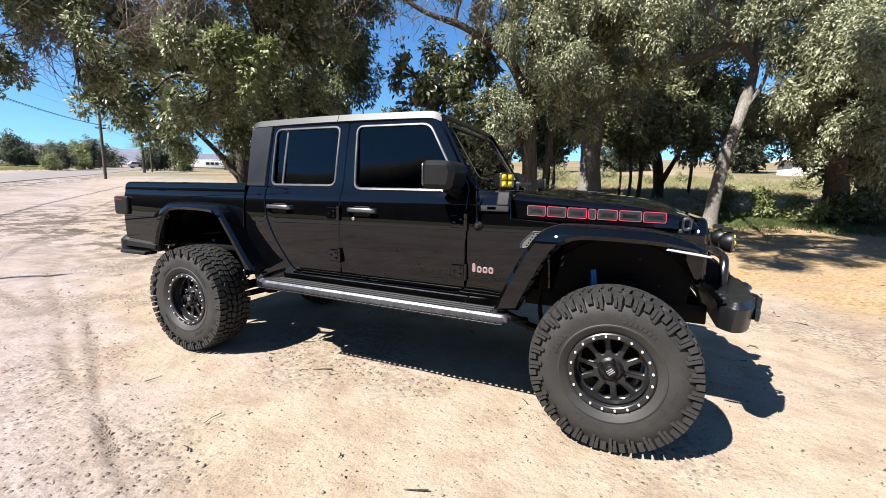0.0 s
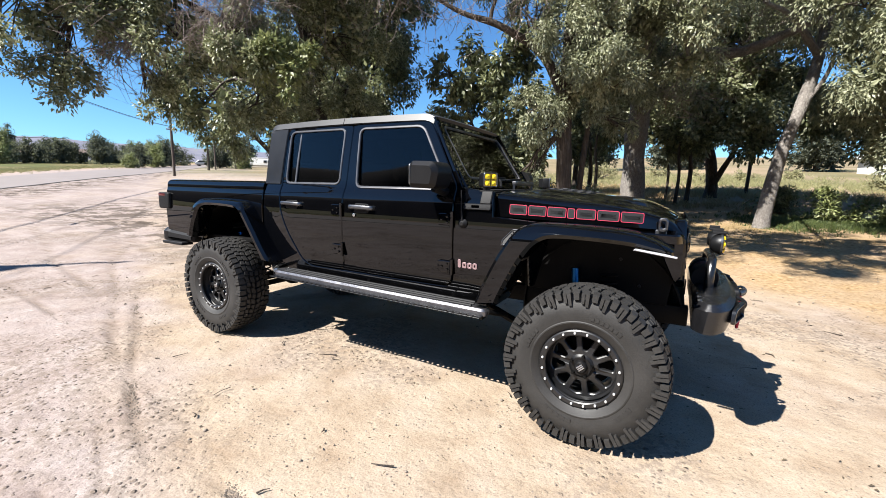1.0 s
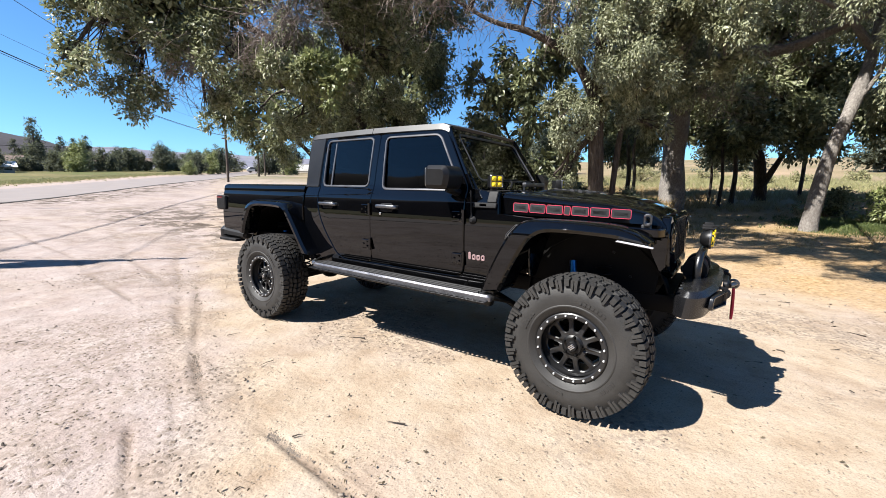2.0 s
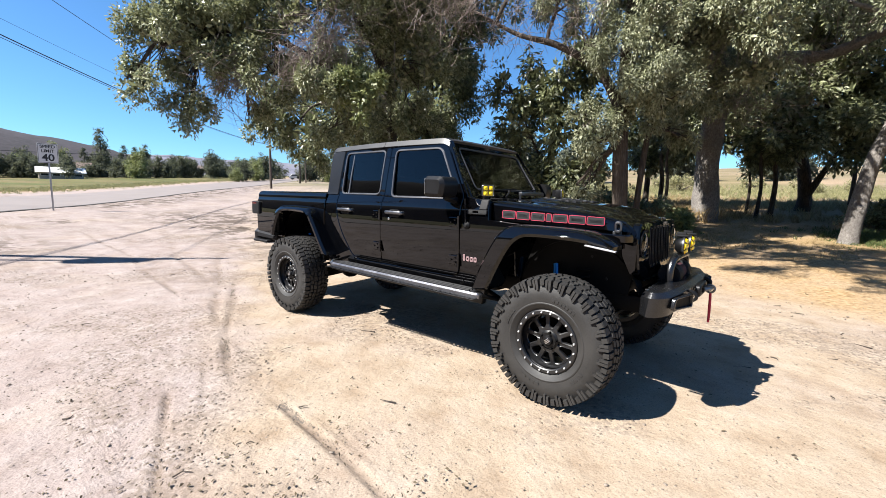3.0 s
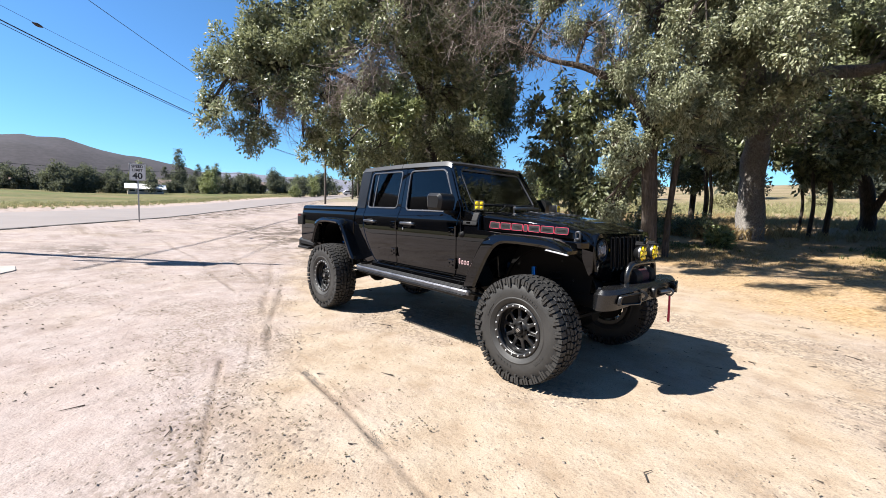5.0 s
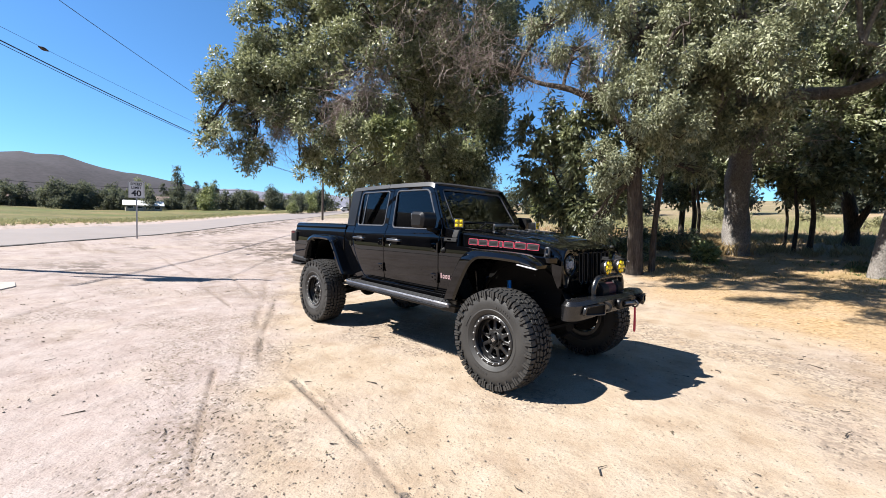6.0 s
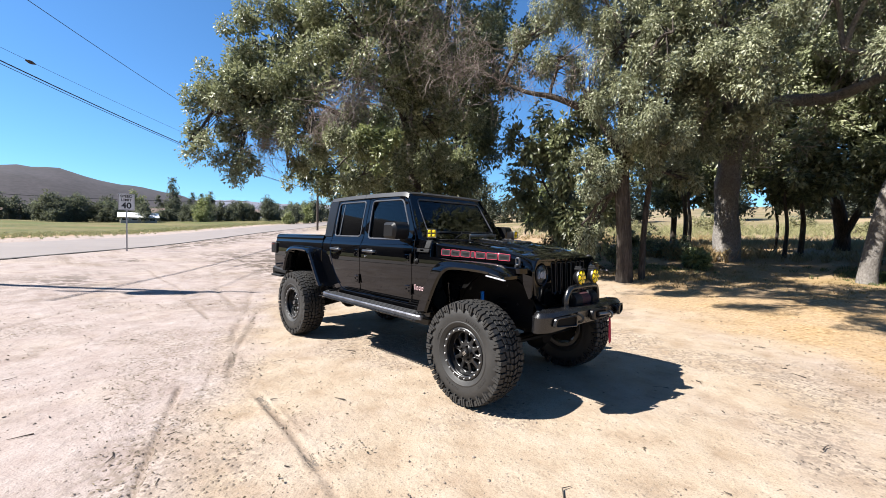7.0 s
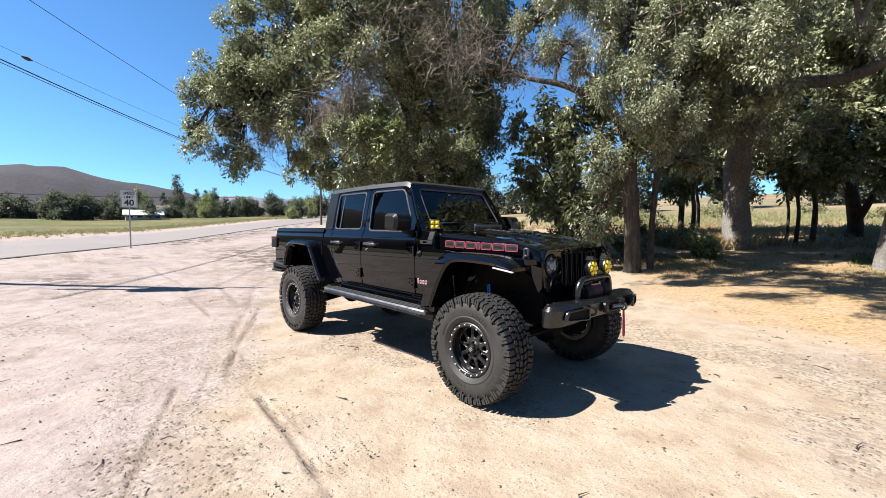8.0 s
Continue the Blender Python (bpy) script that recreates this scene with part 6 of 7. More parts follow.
tree("walnut_tree", "small dark tree with long glossy leaves beside the shade trees", [ground_at(-4.9, 9.4), (-4.9, 9.35, 1.4), (-4.95, 9.2, 3.0), (-4.8, 9.2, 4.8)], [0.10, 0.085, 0.07, 0.04],
     [([(-4.9, 9.3, 2.2), (-5.4, 9.0, 3.2), (-5.8, 8.8, 4.2)], 0.05, 0.025)], WALNUT, LEAF_DARK, BARK_BROWN, 0.2, 0.085, 3.2, 7, droop=0.7, spread=0.3, clump=34)
PEPPER = [(-2.6, 7.4, 3.0, .6), (-3.3, 7.5, 1.9, .55), (-2.1, 7.4, 4.1, .95), (-3.1, 7.4, 5.5, .95), (-1.7, 7.5, 5.2, 1.15), (-1.2, 7.7, 3.9, .85), (-2.5, 7.7, 6.7, 1.2), (-3.8, 7, 6.7, .8), (-1.1, 7.7, 6.7, 1.3),
          (-3.5, 7.7, 1.2, .45), (-3.1, 7.4, 8.6, 1.5), (-3.2, 7.5, 3.4, .7), (-4.6, 6.9, 7.6, .8), (-3.4, 8.4, 7.8, 1.2), (-2.0, 9.6, 7.8, 1.4)]
gum = tree("gum_tree", "pale drooping tree with a ribbed brown trunk and one bare limb", [ground_at(-2.3, 8.15), (-2.3, 8.1, 1.4), (-2.35, 8.0, 3.0), (-2.4, 8.0, 4.6), (-2.4, 8.1, 7.0)], [0.24, 0.2, 0.185, 0.15, 0.08],
     [([(-2.4, 8.0, 3.8), (-3.0, 7.8, 4.9), (-4.0, 7.3, 5.6), (-4.9, 6.7, 5.9), (-6.0, 6.2, 6.6)], 0.14, 0.03), ([(-2.4, 8.0, 4.4), (-1.9, 7.7, 5.6), (-1.4, 7.6, 6.6)], 0.1, 0.04)],
     PEPPER, LEAF_PALE, BARK_BROWN, 0.085, 0.034, 3.4, 11, droop=0.8, spread=0.22, clump=85, shell=0.6, twigs=130, extra=[(-5.2, 6.5, 6.4, .9), (-3.4, 7.2, 6.2, .9)])
tree("young_gum_tree", "slim dark trunk close beside the drooping tree", [ground_at(-2.05, 8.75), (-2.03, 8.75, 1.6), (-1.9, 8.8, 3.4), (-1.6, 8.9, 5.4)], [0.1, 0.085, 0.07, 0.04], [], [(-1.4, 8.8, 5.6, .9), (-1.8, 9.0, 4.4, .7), (-1.2, 9.1, 3.2, .6)], LEAF_PALE, BARK_BROWN, 0.125, 0.045, 2.6, 12, droop=0.7)
# blobs with y under 4: canopy out of view, added to shade the straw
BIG = [(-.9, 8.8, 5.9, 1.3), (0, 8.4, 5.8, 1.15), (-.8, 9.3, 4.7, 1.05), (.3, 9, 4.7, .8), (-1.5, 9.4, 5.1, .85), (.7, 8.6, 5.6, .8), (-.2, 8.9, 7.1, 1.5), (.9, 9.1, 6.9, .9), (.2, 10, 8.8, 1.8), (1.8, 10.2, 8.4, 1.4),
       (-5.6, 2.0, 8.6, 0.94), (-4.3, 1.2, 8.6, 1.08), (-3.1, 1.9, 8.7, 0.94), (-2.4, .6, 8.5, 1.08), (-1.2, 1.5, 8.6, 1.22), (-.2, .5, 8.5, 1.08), (.6, 1.7, 8.6, 1.22), (1.4, .7, 8.5, 1.08), (2.2, 1.9, 8.6, 1.22), (-4.9, .2, 8.4, 0.54), (3.2, 1.0, 8.5, 1.08), (3.6, 2.4, 8.7, 1.22), (-1.0, -.3, 8.3, 0.54), (-4.6, 2.9, 8.8, 0.94), (-2.2, 2.8, 8.8, 1.01), (-.4, 3.0, 8.8, 1.08), (1.4, 2.9, 8.8, 1.08), (2.8, 3.2, 8.8, 0.94),
       (-1.6, 12.0, 6.4, 1.6), (-.4, 12.4, 4.9, 1.2), (-2.6, 12.6, 5.4, 1.4), (-2.0, 11.0, 8.2, 1.8)]
# the last limb only carries the unseen canopy
tree("old_gum_tree", "old pale tree with a thick mottled grey trunk and long limbs", [ground_at(-1.15, 14.5), (-1.2, 14.45, 2.2), (-1.2, 14.4, 3.6), (-1.15, 14.3, 4.8), (-1.0, 13.6, 7.0), (-.6, 12.6, 9.4)], [0.46, 0.385, 0.36, 0.34, 0.22, 0.12],
     [([(-1.1, 14.3, 4.4), (-.4, 13.6, 5.5), (.4, 13.1, 5.9), (1.6, 12.7, 5.7), (2.8, 12.2, 6.0), (4.2, 11.8, 6.6)], 0.27, 0.08), ([(-1.1, 14.3, 4.8), (-.9, 12.4, 6.0), (-.6, 10.4, 6.4), (-.4, 9.2, 6.4)], 0.2, 0.06), ([(-1.2, 14.3, 4.6), (-2.2, 13.2, 5.6), (-2.8, 12.4, 6.0)], 0.16, 0.06), ([(-.4, 9.2, 6.8), (-.4, 6.8, 9.0), (-.5, 4.2, 9.2), (-.6, 1.4, 8.8)], 0.1, 0.03)],
     BIG, LEAF_PALE, BARK_GREY, 0.09, 0.036, 2.8, 13, droop=0.6, spread=0.24, clump=80, shell=0.6, twigs=150, extra=[(1.4, 12.0, 5.6, 1.0), (2.4, 11.8, 6.4, 1.0), (.2, 11.4, 4.4, .8)])
LEANING = [(2.6, 9.9, 8.0, 1.3), (1.5, 10.4, 8.2, 1.3), (3.4, 10.6, 6.6, .7), (4.4, 12.6, 8.0, 1.8), (5.4, 11.4, 7.0, 1.5), (3.2, 11.0, 8.8, 1.8), (2.6, 12.8, 7.4, 1.4), (1.6, 13.4, 8.6, 1.8), (3.6, 14.0, 7.0, 1.7)]
leaning = tree("leaning_tree", "leaning smooth grey-barked tree on the dry litter", [ground_at(2.5, 11.05), (2.6, 11.15, 1.6), (2.75, 11.25, 2.6), (3.1, 11.6, 3.9), (3.4, 12.1, 5.2), (3.6, 12.6, 7.0), (3.9, 12.7, 8.6)], [0.2, 0.18, 0.155, 0.155, 0.13, 0.11, 0.06],
     [([(3.1, 11.6, 3.8), (3.5, 11.5, 4.6), (3.6, 11.2, 5.6)], 0.07, 0.03), ([(3.4, 12.1, 5.2), (2.6, 11.2, 6.0), (1.9, 10.6, 6.3)], 0.1, 0.04), ([(3.6, 12.5, 6.6), (4.6, 12.0, 7.2), (5.3, 11.5, 7.3)], 0.1, 0.04)],
     LEANING, LEAF_PALE, BARK_GREY, 0.1, 0.038, 2.8, 17, droop=0.7, spread=0.25, twigs=80)
FEATHER = [(3.8, 9.2, 4.6, 1.2), (4.5, 9, 3.6, 1.1), (3.6, 9.8, 5.6, 1.2), (4.2, 9.1, 5.5, 1.3), (4.7, 11, 3.1, 1.1), (4.6, 12.2, 4.3, 1.2), (5.0, 9.9, 2.4, .8), (4.2, 12.6, 5.3, 1.1), (4.8, 7.9, 4.3, 1.3), (5.2, 8.3, 2.9, .9), (5.6, 9.6, 5.4, 1.6), (6.0, 11.4, 4.0, 1.6)]
tree("feathery_tree", "light green feathery tree at the edge of the lot", [ground_at(5.9, 12.6), (5.8, 12.4, 1.6), (5.5, 11.9, 3.0), (5.2, 11.0, 4.4), (4.9, 10.2, 5.6)], [0.33, 0.28, 0.22, 0.15, 0.07],
     [([(5.6, 12.0, 2.6), (5.2, 11.0, 3.2), (4.9, 10.0, 3.6)], 0.1, 0.04)], FEATHER, LEAF_PALE, BARK_BROWN, 0.1, 0.032, 3.4, 19, droop=0.75, spread=0.24, clump=80, shell=0.6)
SHADY = [(-.4, 18.2, 8.8, 2.2), (.9, 18.4, 9.4, 2.2), (2.2, 17.6, 8.6, 2.2), (3.6, 17.4, 7.6, 2.0), (0, 16.4, 4.7, 1.7), (1, 17.1, 4.5, 1.8), (2.2, 17.2, 5.0, 1.9), (.7, 18.1, 6.6, 2.2), (2.3, 18.2, 7.0, 2.4), (2.9, 17.2, 3.9, 1.3), (-.3, 16.4, 3.7, .9), (1.4, 18.2, 3.7, .9), (3.6, 18.6, 4.6, 1.8), (4.6, 18.0, 5.0, 1.8), (-1.3, 18.5, 5.6, 2.0)]
tree("dark_tree", "dark dense tree with a forked trunk in deep shade", [ground_at(1.7, 20.0), (1.7, 20.0, 2.0), (1.5, 19.6, 3.2), (1.1, 18.8, 4.6), (.9, 18.2, 6.4)], [0.28, 0.24, 0.19, 0.14, 0.07],
     [([(1.7, 20.0, 1.7), (2.1, 19.6, 2.6), (2.6, 18.8, 3.8)], 0.16, 0.06)], SHADY, LEAF_ASH, BARK_BROWN, 0.18, 0.08, 2.6, 23, droop=0.5, spread=0.34)
SHADY2 = [(-2.8, 17.2, 9.4, 1.9), (-1.4, 18.0, 9.6, 2.0), (-1.6, 17.6, 6.6, 1.6), (-2.8, 17.4, 7.4, 1.5), (-4, 18.4, 4.2, 1.6), (-3, 17.8, 4.9, 1.4), (-3.8, 17.6, 3.6, 1.0), (-5.2, 18.6, 5.4, 1.6), (-4.2, 18.8, 6.8, 2.0), (-6.6, 17.6, 4.4, 1.4), (-2.2, 18.8, 7.4, 1.8)]
tree("dark_tree", "dark tree standing behind the pale trunks", [ground_at(-4.4, 19.2), (-4.4, 19.2, 1.9), (-4.3, 19.0, 3.6), (-4.2, 18.8, 5.6)], [0.16, 0.13, 0.11, 0.06], [], SHADY2, LEAF_DARK, BARK_BROWN, 0.18, 0.08, 2.5, 29, droop=0.5, spread=0.34)
SHADY3 = [(7.0, 15.5, 3.4, 1.8), (8.2, 15.0, 4.4, 2.0), (7.4, 14.0, 2.4, 1.3), (6.6, 16.5, 5.0, 2.0), (9.4, 14.4, 3.4, 1.9), (8.6, 13.2, 2.0, 1.3), (8.0, 16.5, 7.0, 2.2), (5.6, 17.4, 4.4, 1.6)]
tree("dark_tree", "low dark tree closing the edge of the grove", [ground_at(8.0, 16.0), (8.0, 16.0, 1.6), (8.0, 15.8, 3.2), (8.0, 15.8, 5.2)], [0.3, 0.25, 0.2, 0.1], [], SHADY3, LEAF_DARK, BARK_BROWN, 0.18, 0.08, 2.5, 31, droop=0.4, spread=0.34)
for k, (x, y, r, h) in enumerate([(3.25, 21.7, 0.09, 3.6), (-3.3, 17.0, 0.11, 3.4), (-2.9, 16.2, 0.08, 3.2), (.3, 16.2, 0.07, 3.0), (.7, 16.8, 0.1, 3.2), (-.1, 17.2, 0.06, 2.8)]):
    b = rise(x, y)
    tree("sapling", "thin dark trunk rising into the shaded crowns", [(x, y, b), (x + 0.05, y, b + 0.4 * h), (x - 0.04, y - 0.1, b + 0.75 * h), (x + 0.06, y - 0.15, b + h)], [r, r * 0.85, r * 0.7, r * 0.4], [],
         [(x, y - 0.2, b + h + 0.3, 0.75), (x + 0.3, y - 0.1, b + h - 0.3, 0.5)], LEAF_DARK, BARK_BROWN, 0.15, 0.06, 1.9, 40 + k, group="thin trunks in the grove")


upper_crown(gum, [(-3.2, 8.4, 10.6, 1.9), (-1.0, 9.0, 10.2, 2.0), (-2.2, 9.2, 12.6, 1.8)], LEAF_PALE, 201)
upper_crown(leaning, [(3.6, 12.4, 11.0, 2.2), (5.6, 11.6, 9.8, 2.0), (4.4, 12.2, 13.2, 2.0)], LEAF_PALE, 203)


# shrubs and grass
def shrub(at, r, leaf, seed, label, length=0.12, width=0.045, cover=1.9, name="shrub", tall=0.8):
    rng = np.random.default_rng(seed)
    x, y = at
    b = rise(x, y)
    t = thing(name, (x, y, b), label, "shrub", "shrubs round the lot")
    blobs = [(x + r * 0.55 * math.cos(a), y + r * 0.55 * math.sin(a), b + r * tall * (0.45 + 0.5 * rng.random()), r * (0.42 + 0.2 * rng.random())) for a in rng.random(6) * 6.28]
    me, centres = leaf_cloud(rng, blobs, length, width, cover, 0.1, 0.1 + 0.12 * r, 50, 0.3)
    tagged(part("stemwork", tubes([(wander(rng, (x + 0.1 * rng.normal(), y + 0.1 * rng.normal(), b - 0.05), q, 0.1, 4), 0.018, 0.006, 4) for q in centres[rng.permutation(len(centres))[:22]]]), BARK_BROWN, t), kind="stuff")
    part("leaves", me, leaf, t)
    return t


shrub((-1.55, 11.9), 0.42, LEAF_BRIGHT, 51, "small leafy green sapling in the straw", 0.16, 0.07, 1.4)
shrub((4.6, 13.0), 0.75, LEAF_BRIGHT, 52, "low yellow-green bush in a patch of sun")
shrub((5.6, 12.4), 0.6, LEAF_BRIGHT, 53, "low yellow-green bush in a patch of sun")
shrub((6.6, 12.0), 0.8, LEAF_DARK, 54, "dark shaded bush under the trees")
shrub((3.5, 15.2), 0.8, LEAF_ASH, 55, "loose green bush between the trunks")
shrub((-3.6, 10.9), 0.7, LEAF_DARK, 56, "dark low bush under the drooping tree")
shrub((-5.0, 10.2), 0.9, LEAF_PALE, 57, "pale bush beside the small tree")
shrub((-6.6, 10.8), 0.9, LEAF_DRY, 58, "dry brown bush at the edge of the grove")
shrub((-3.0, 14.4), 0.8, LEAF_DARK, 59, "dark shaded bush under the trees")
shrub((-4.8, 15.0), 1.0, LEAF_DARK, 60, "dark shaded bush under the trees")
rng = np.random.default_rng(77)
for k in range(14):
    a = -14 + 34 * k / 14 + rng.random()
    yy = 29 + 14 * rng.random()
    shrub((a * (0.8 + yy / 60), yy), 0.7 + 0.8 * rng.random(), LEAF_SCRUB, 100 + k, "pale green scrub on the sunny slope", 0.1, 0.045, 1.8, tall=0.55)


def grass_field(name, label, spots, material, seed, wide=1.0):
    """Tufts of blades: spots of (x, y, reach x, reach y, tufts, height)."""
    rng = np.random.default_rng(seed)
    co, tris = [], []
    for cx, cy, rx, ry, n, h in spots:
        for _ in range(n):
            x, y = cx + rx * rng.normal() * 0.6, cy + ry * rng.normal() * 0.6
            z = rise(x, y) - 0.01
            for _b in range(14):
                bx, by = x + 0.06 * rng.normal(), y + 0.06 * rng.normal()
                hh = h * (0.5 + rng.random())
                lean = rng.normal(size=2) * 0.35 * hh
                a = rng.random() * 6.28
                w = wide * (0.006 + 0.004 * rng.random())
                i = len(co)
                co += [(bx - w * math.cos(a), by - w * math.sin(a), z), (bx + w * math.cos(a), by + w * math.sin(a), z), (bx + lean[0] * 0.5 + w * 0.6 * math.cos(a), by + lean[1] * 0.5 + w * 0.6 * math.sin(a), z + hh * 0.65), (bx + lean[0], by + lean[1], z + hh)]
                tris += [(i, i + 1, i + 2), (i, i + 2, i + 3)]
    me = raw_mesh(np.array(co), np.array(tris))
    me.materials.append(material)
    return tagged(new(name, me), label, "grass", kind="stuff")


grass_field("dry_grass", "tufts of dry straw-coloured grass round the trunks", [(-2.2, 14.6, 1.2, .8, 200, .4), (-4, 16.5, 3, 1.5, 300, .3), (.5, 16.5, 2.5, 1.5, 160, .16), (-.5, 12, 3, 2, 160, .06), (1.5, 9.5, 2.0, 1.2, 200, .04), (-1.5, 9.5, 1.5, 1, 240, .08),
                                                                         (3, 22, 8, 2.5, 700, .2), (-6, 23, 8, 3, 700, .2)], GRASS_DRY, 5)
grass_field("green_grass", "patchy green grass in the shade", [(4, 12.6, 1.6, 1.0, 700, .1), (6, 12, 2, 1, 500, .12), (-2.6, 11.2, 1.3, .8, 120, .07), (3.2, 11.2, .8, .7, 120, .07)], GRASS_GREEN, 6)
grass_field("meadow_grass", "tall pale yellow-green meadow grass in full sun behind the grove", [(-3, 33, 17, 8, 2600, .2), (-10, 27, 6, 4, 500, .16), (8, 28, 7, 4, 500, .16)], GRASS_MEADOW, 9)


def beside_road(along, off):
    p = ROAD_AT + ROAD_WAY * along - ROAD_SIDE * off
    return p.x, p.y


grass_field("field_edge_grass", "rough yellow-brown grass along the edge of the field", [(*beside_road(a, 14.5), 3.0, 2.6, 120, .16) for a in range(-10, 90, 4)], GRASS_MEADOW, 14, 2.2)


# ---- speed sign, poles and wires ----
def words(text, size, m, material, parent, name):
    """Raised lettering from the built-in font."""
    cu = bpy.data.curves.new("text", "FONT")
    cu.body, cu.size, cu.align_x, cu.align_y, cu.extrude, cu.offset = text, size, "CENTER", "CENTER", 0.002, 0.026 * size
    ob = new("text", cu)
    me = bpy.data.meshes.new_from_object(ob.evaluated_get(bpy.context.evaluated_depsgraph_get()))
    bpy.data.objects.remove(ob)
    me.transform(m)
    me.materials.clear()
    return part(name, me, material, parent)


def speed_sign():
    x, y = -24.4, -0.5
    z = rise(x, y)
    t = thing("speed_limit_sign", (x, y, z), "white speed limit sign on a galvanised post by the road", "road sign")
    turn = Matrix.Translation((x, y, z)) @ Matrix.Rotation(radians(-14), 4, "Z")
    face = lambda u, v, w: turn @ Vector((0.04 - w, u, v))
    part("post", move(joined(box(-0.03, 0.03, -0.03, 0.03, -0.4, 2.95, 0.004)), turn), GALV, t, "grey steel post")
    part("panel", plate(rounded(rect(-0.345, 0.345, 2.12, 2.98), 0.04), [], 0.006, 0.001, face), SIGN_WHITE, t, "white reflective panel")
    part("border", plate(rounded(rect(-0.327, 0.327, 2.138, 2.962), 0.035), [rounded(rect(-0.312, 0.312, 2.153, 2.947), 0.03)], 0.003, 0.0005, lambda u, v, w: face(u, v, w - 0.002)), SIGN_BLACK, t)
    up = turn @ Matrix.Translation((0.0425, 0, 0)) @ Matrix.Rotation(math.pi / 2, 4, "Z") @ Matrix.Rotation(math.pi / 2, 4, "X")
    for text, size, h in (("SPEED", 0.185, 2.835), ("LIMIT", 0.185, 2.645), ("40", 0.42, 2.35)):
        words(text, size, up @ Matrix.Translation((0, h, 0)), SIGN_BLACK, t, "lettering")
    return t


speed_sign()


def utility_pole(at, tall, arms, label, can=False, turn=0.0, lean=0.0):
    x, y = at
    z = rise(x, y)
    t = thing("utility_pole", (x, y, z), label, "utility pole", "utility poles along the road")
    part("shaft", tube([(x - lean, y, z - 0.5), (x - lean * 0.5, y, z + tall * 0.5), (x, y, z + tall)], [0.14, 0.125, 0.1], 12), POLE_WOOD, t, "weathered brown pole")
    c, s = math.cos(turn), math.sin(turn)
    for h, half in arms:
        m = Matrix.Translation((x, y, z + h)) @ Matrix.Rotation(turn, 4, "Z")
        arm = part("cross_arm", move(box(-half, half, -0.06, 0.06, -0.055, 0.055, 0.01), m @ Matrix.Translation((0, 0.13, 0))), POLE_WOOD, t)
        for k in (-0.9, -0.45, 0.45, 0.9):
            part("insulator", move(lathe([(0, 0.0), (0.03, 0.0), (0.045, 0.05), (0.03, 0.08), (0.04, 0.11), (0, 0.14)], 10, "Z"), m @ Matrix.Translation((k * half, 0.13, 0.055))), CONCRETE, arm)
    if can:
        part("transformer", move(lathe([(0, 0), (0.3, 0.02), (0.31, 0.06), (0.31, 1.0), (0.28, 1.08), (0, 1.1)], 20, "Z"), Matrix.Translation((x + 0.38 * c, y + 0.38 * s, z + tall - 2.2))), GALV, t, "grey transformer can")
    return t


P1, P2, P3, P4 = (-48.0, 22.3), (-72.0, 42.1), (-138.0, 51.0), (-13.0, -9.9)
ARM = radians(52)
utility_pole(P1, 9.2, [(8.6, 1.1), (5.0, 0.45)], "tall brown wooden utility pole beside the road", turn=ARM)
utility_pole(P2, 7.4, [(7.0, 0.8)], "wooden utility pole farther along the road", turn=ARM)
utility_pole(P3, 5.6, [(5.0, 0.9)], "distant utility pole in the valley", turn=ARM)
# out of view; the lean is chosen to steer its shadow across the lot
utility_pole((-13.6, -8.8), 10.2, [(9.9, 1.3), (7.8, 1.3)], "leaning wooden utility pole with a transformer by the lot", can=True, turn=ARM, lean=3.2)
utility_pole((-60.0, 58.0), 9.5, [(9.0, 1.0)], "distant utility pole behind the trees", turn=0.4)


def cable(a, b, sag, r, label):
    pts = [Vector(a).lerp(Vector(b), k / 24) - Vector((0, 0, sag * 4 * (k / 24) * (1 - k / 24))) for k in range(25)]
    return solid("overhead_cable", tube(pts, r, 6), WIRE, label, "cable", "overhead cables")


def top(p, h, off=0.0):
    return p[0] + off * math.cos(ARM), p[1] + off * math.sin(ARM), rise(*p) + h


cable(top(P4, 7.9), top(P1, 5.3), 1.0, 0.022, "thick black overhead cable along the road")
cable(top(P4, 11.5, -0.9), top(P1, 7.2, -0.5), 1.05, 0.013, "thin overhead wire along the road")
cable(top(P1, 5.3), top(P2, 4.9), 0.4, 0.012, "thick black overhead cable along the road")
cable(top(P1, 6.9, -0.5), top(P2, 7.1, -0.6), 0.4, 0.008, "thin overhead wire along the road")
cable(top(P4, 7.78), top(P1, 5.26), 1.0, 0.012, "thin wire lashed below the thick overhead cable")
cable((-12.93, -8.15, 7.53), top(P1, 6.2, 0.6), 0.8, 0.006, "very thin overhead wire with a marker")
solid("wire_marker", move(lathe([(0, -0.2), (0.02, -0.18), (0.055, -0.06), (0.06, 0.0), (0.055, 0.06), (0.02, 0.18), (0, 0.2)], 10), Matrix.Translation((-17.78, -3.89, 7.23)) @ Matrix.Rotation(radians(47), 4, "Z")), POLE_WOOD, "small brown spindle marker on the thin wire", "wire marker")
cable((-140, -42, 10.5), (-132, 42, 11.0), 1.4, 0.06, "far overhead wire across the field")

# ---- pale slab by the lot ----
solid("concrete_slab", plate(rounded([(-10.3, -5.0), (-9.5, -4.85), (-9.2, -4.6), (-9.6, -4.38), (-10.3, -4.42)], 0.1), [], 0.06, 0.01, lambda u, v, w: Vector((u, v, rise(u, v) + 0.02 - w))), CONCRETE, "pale broken concrete slab lying flush in the dirt", "slab")


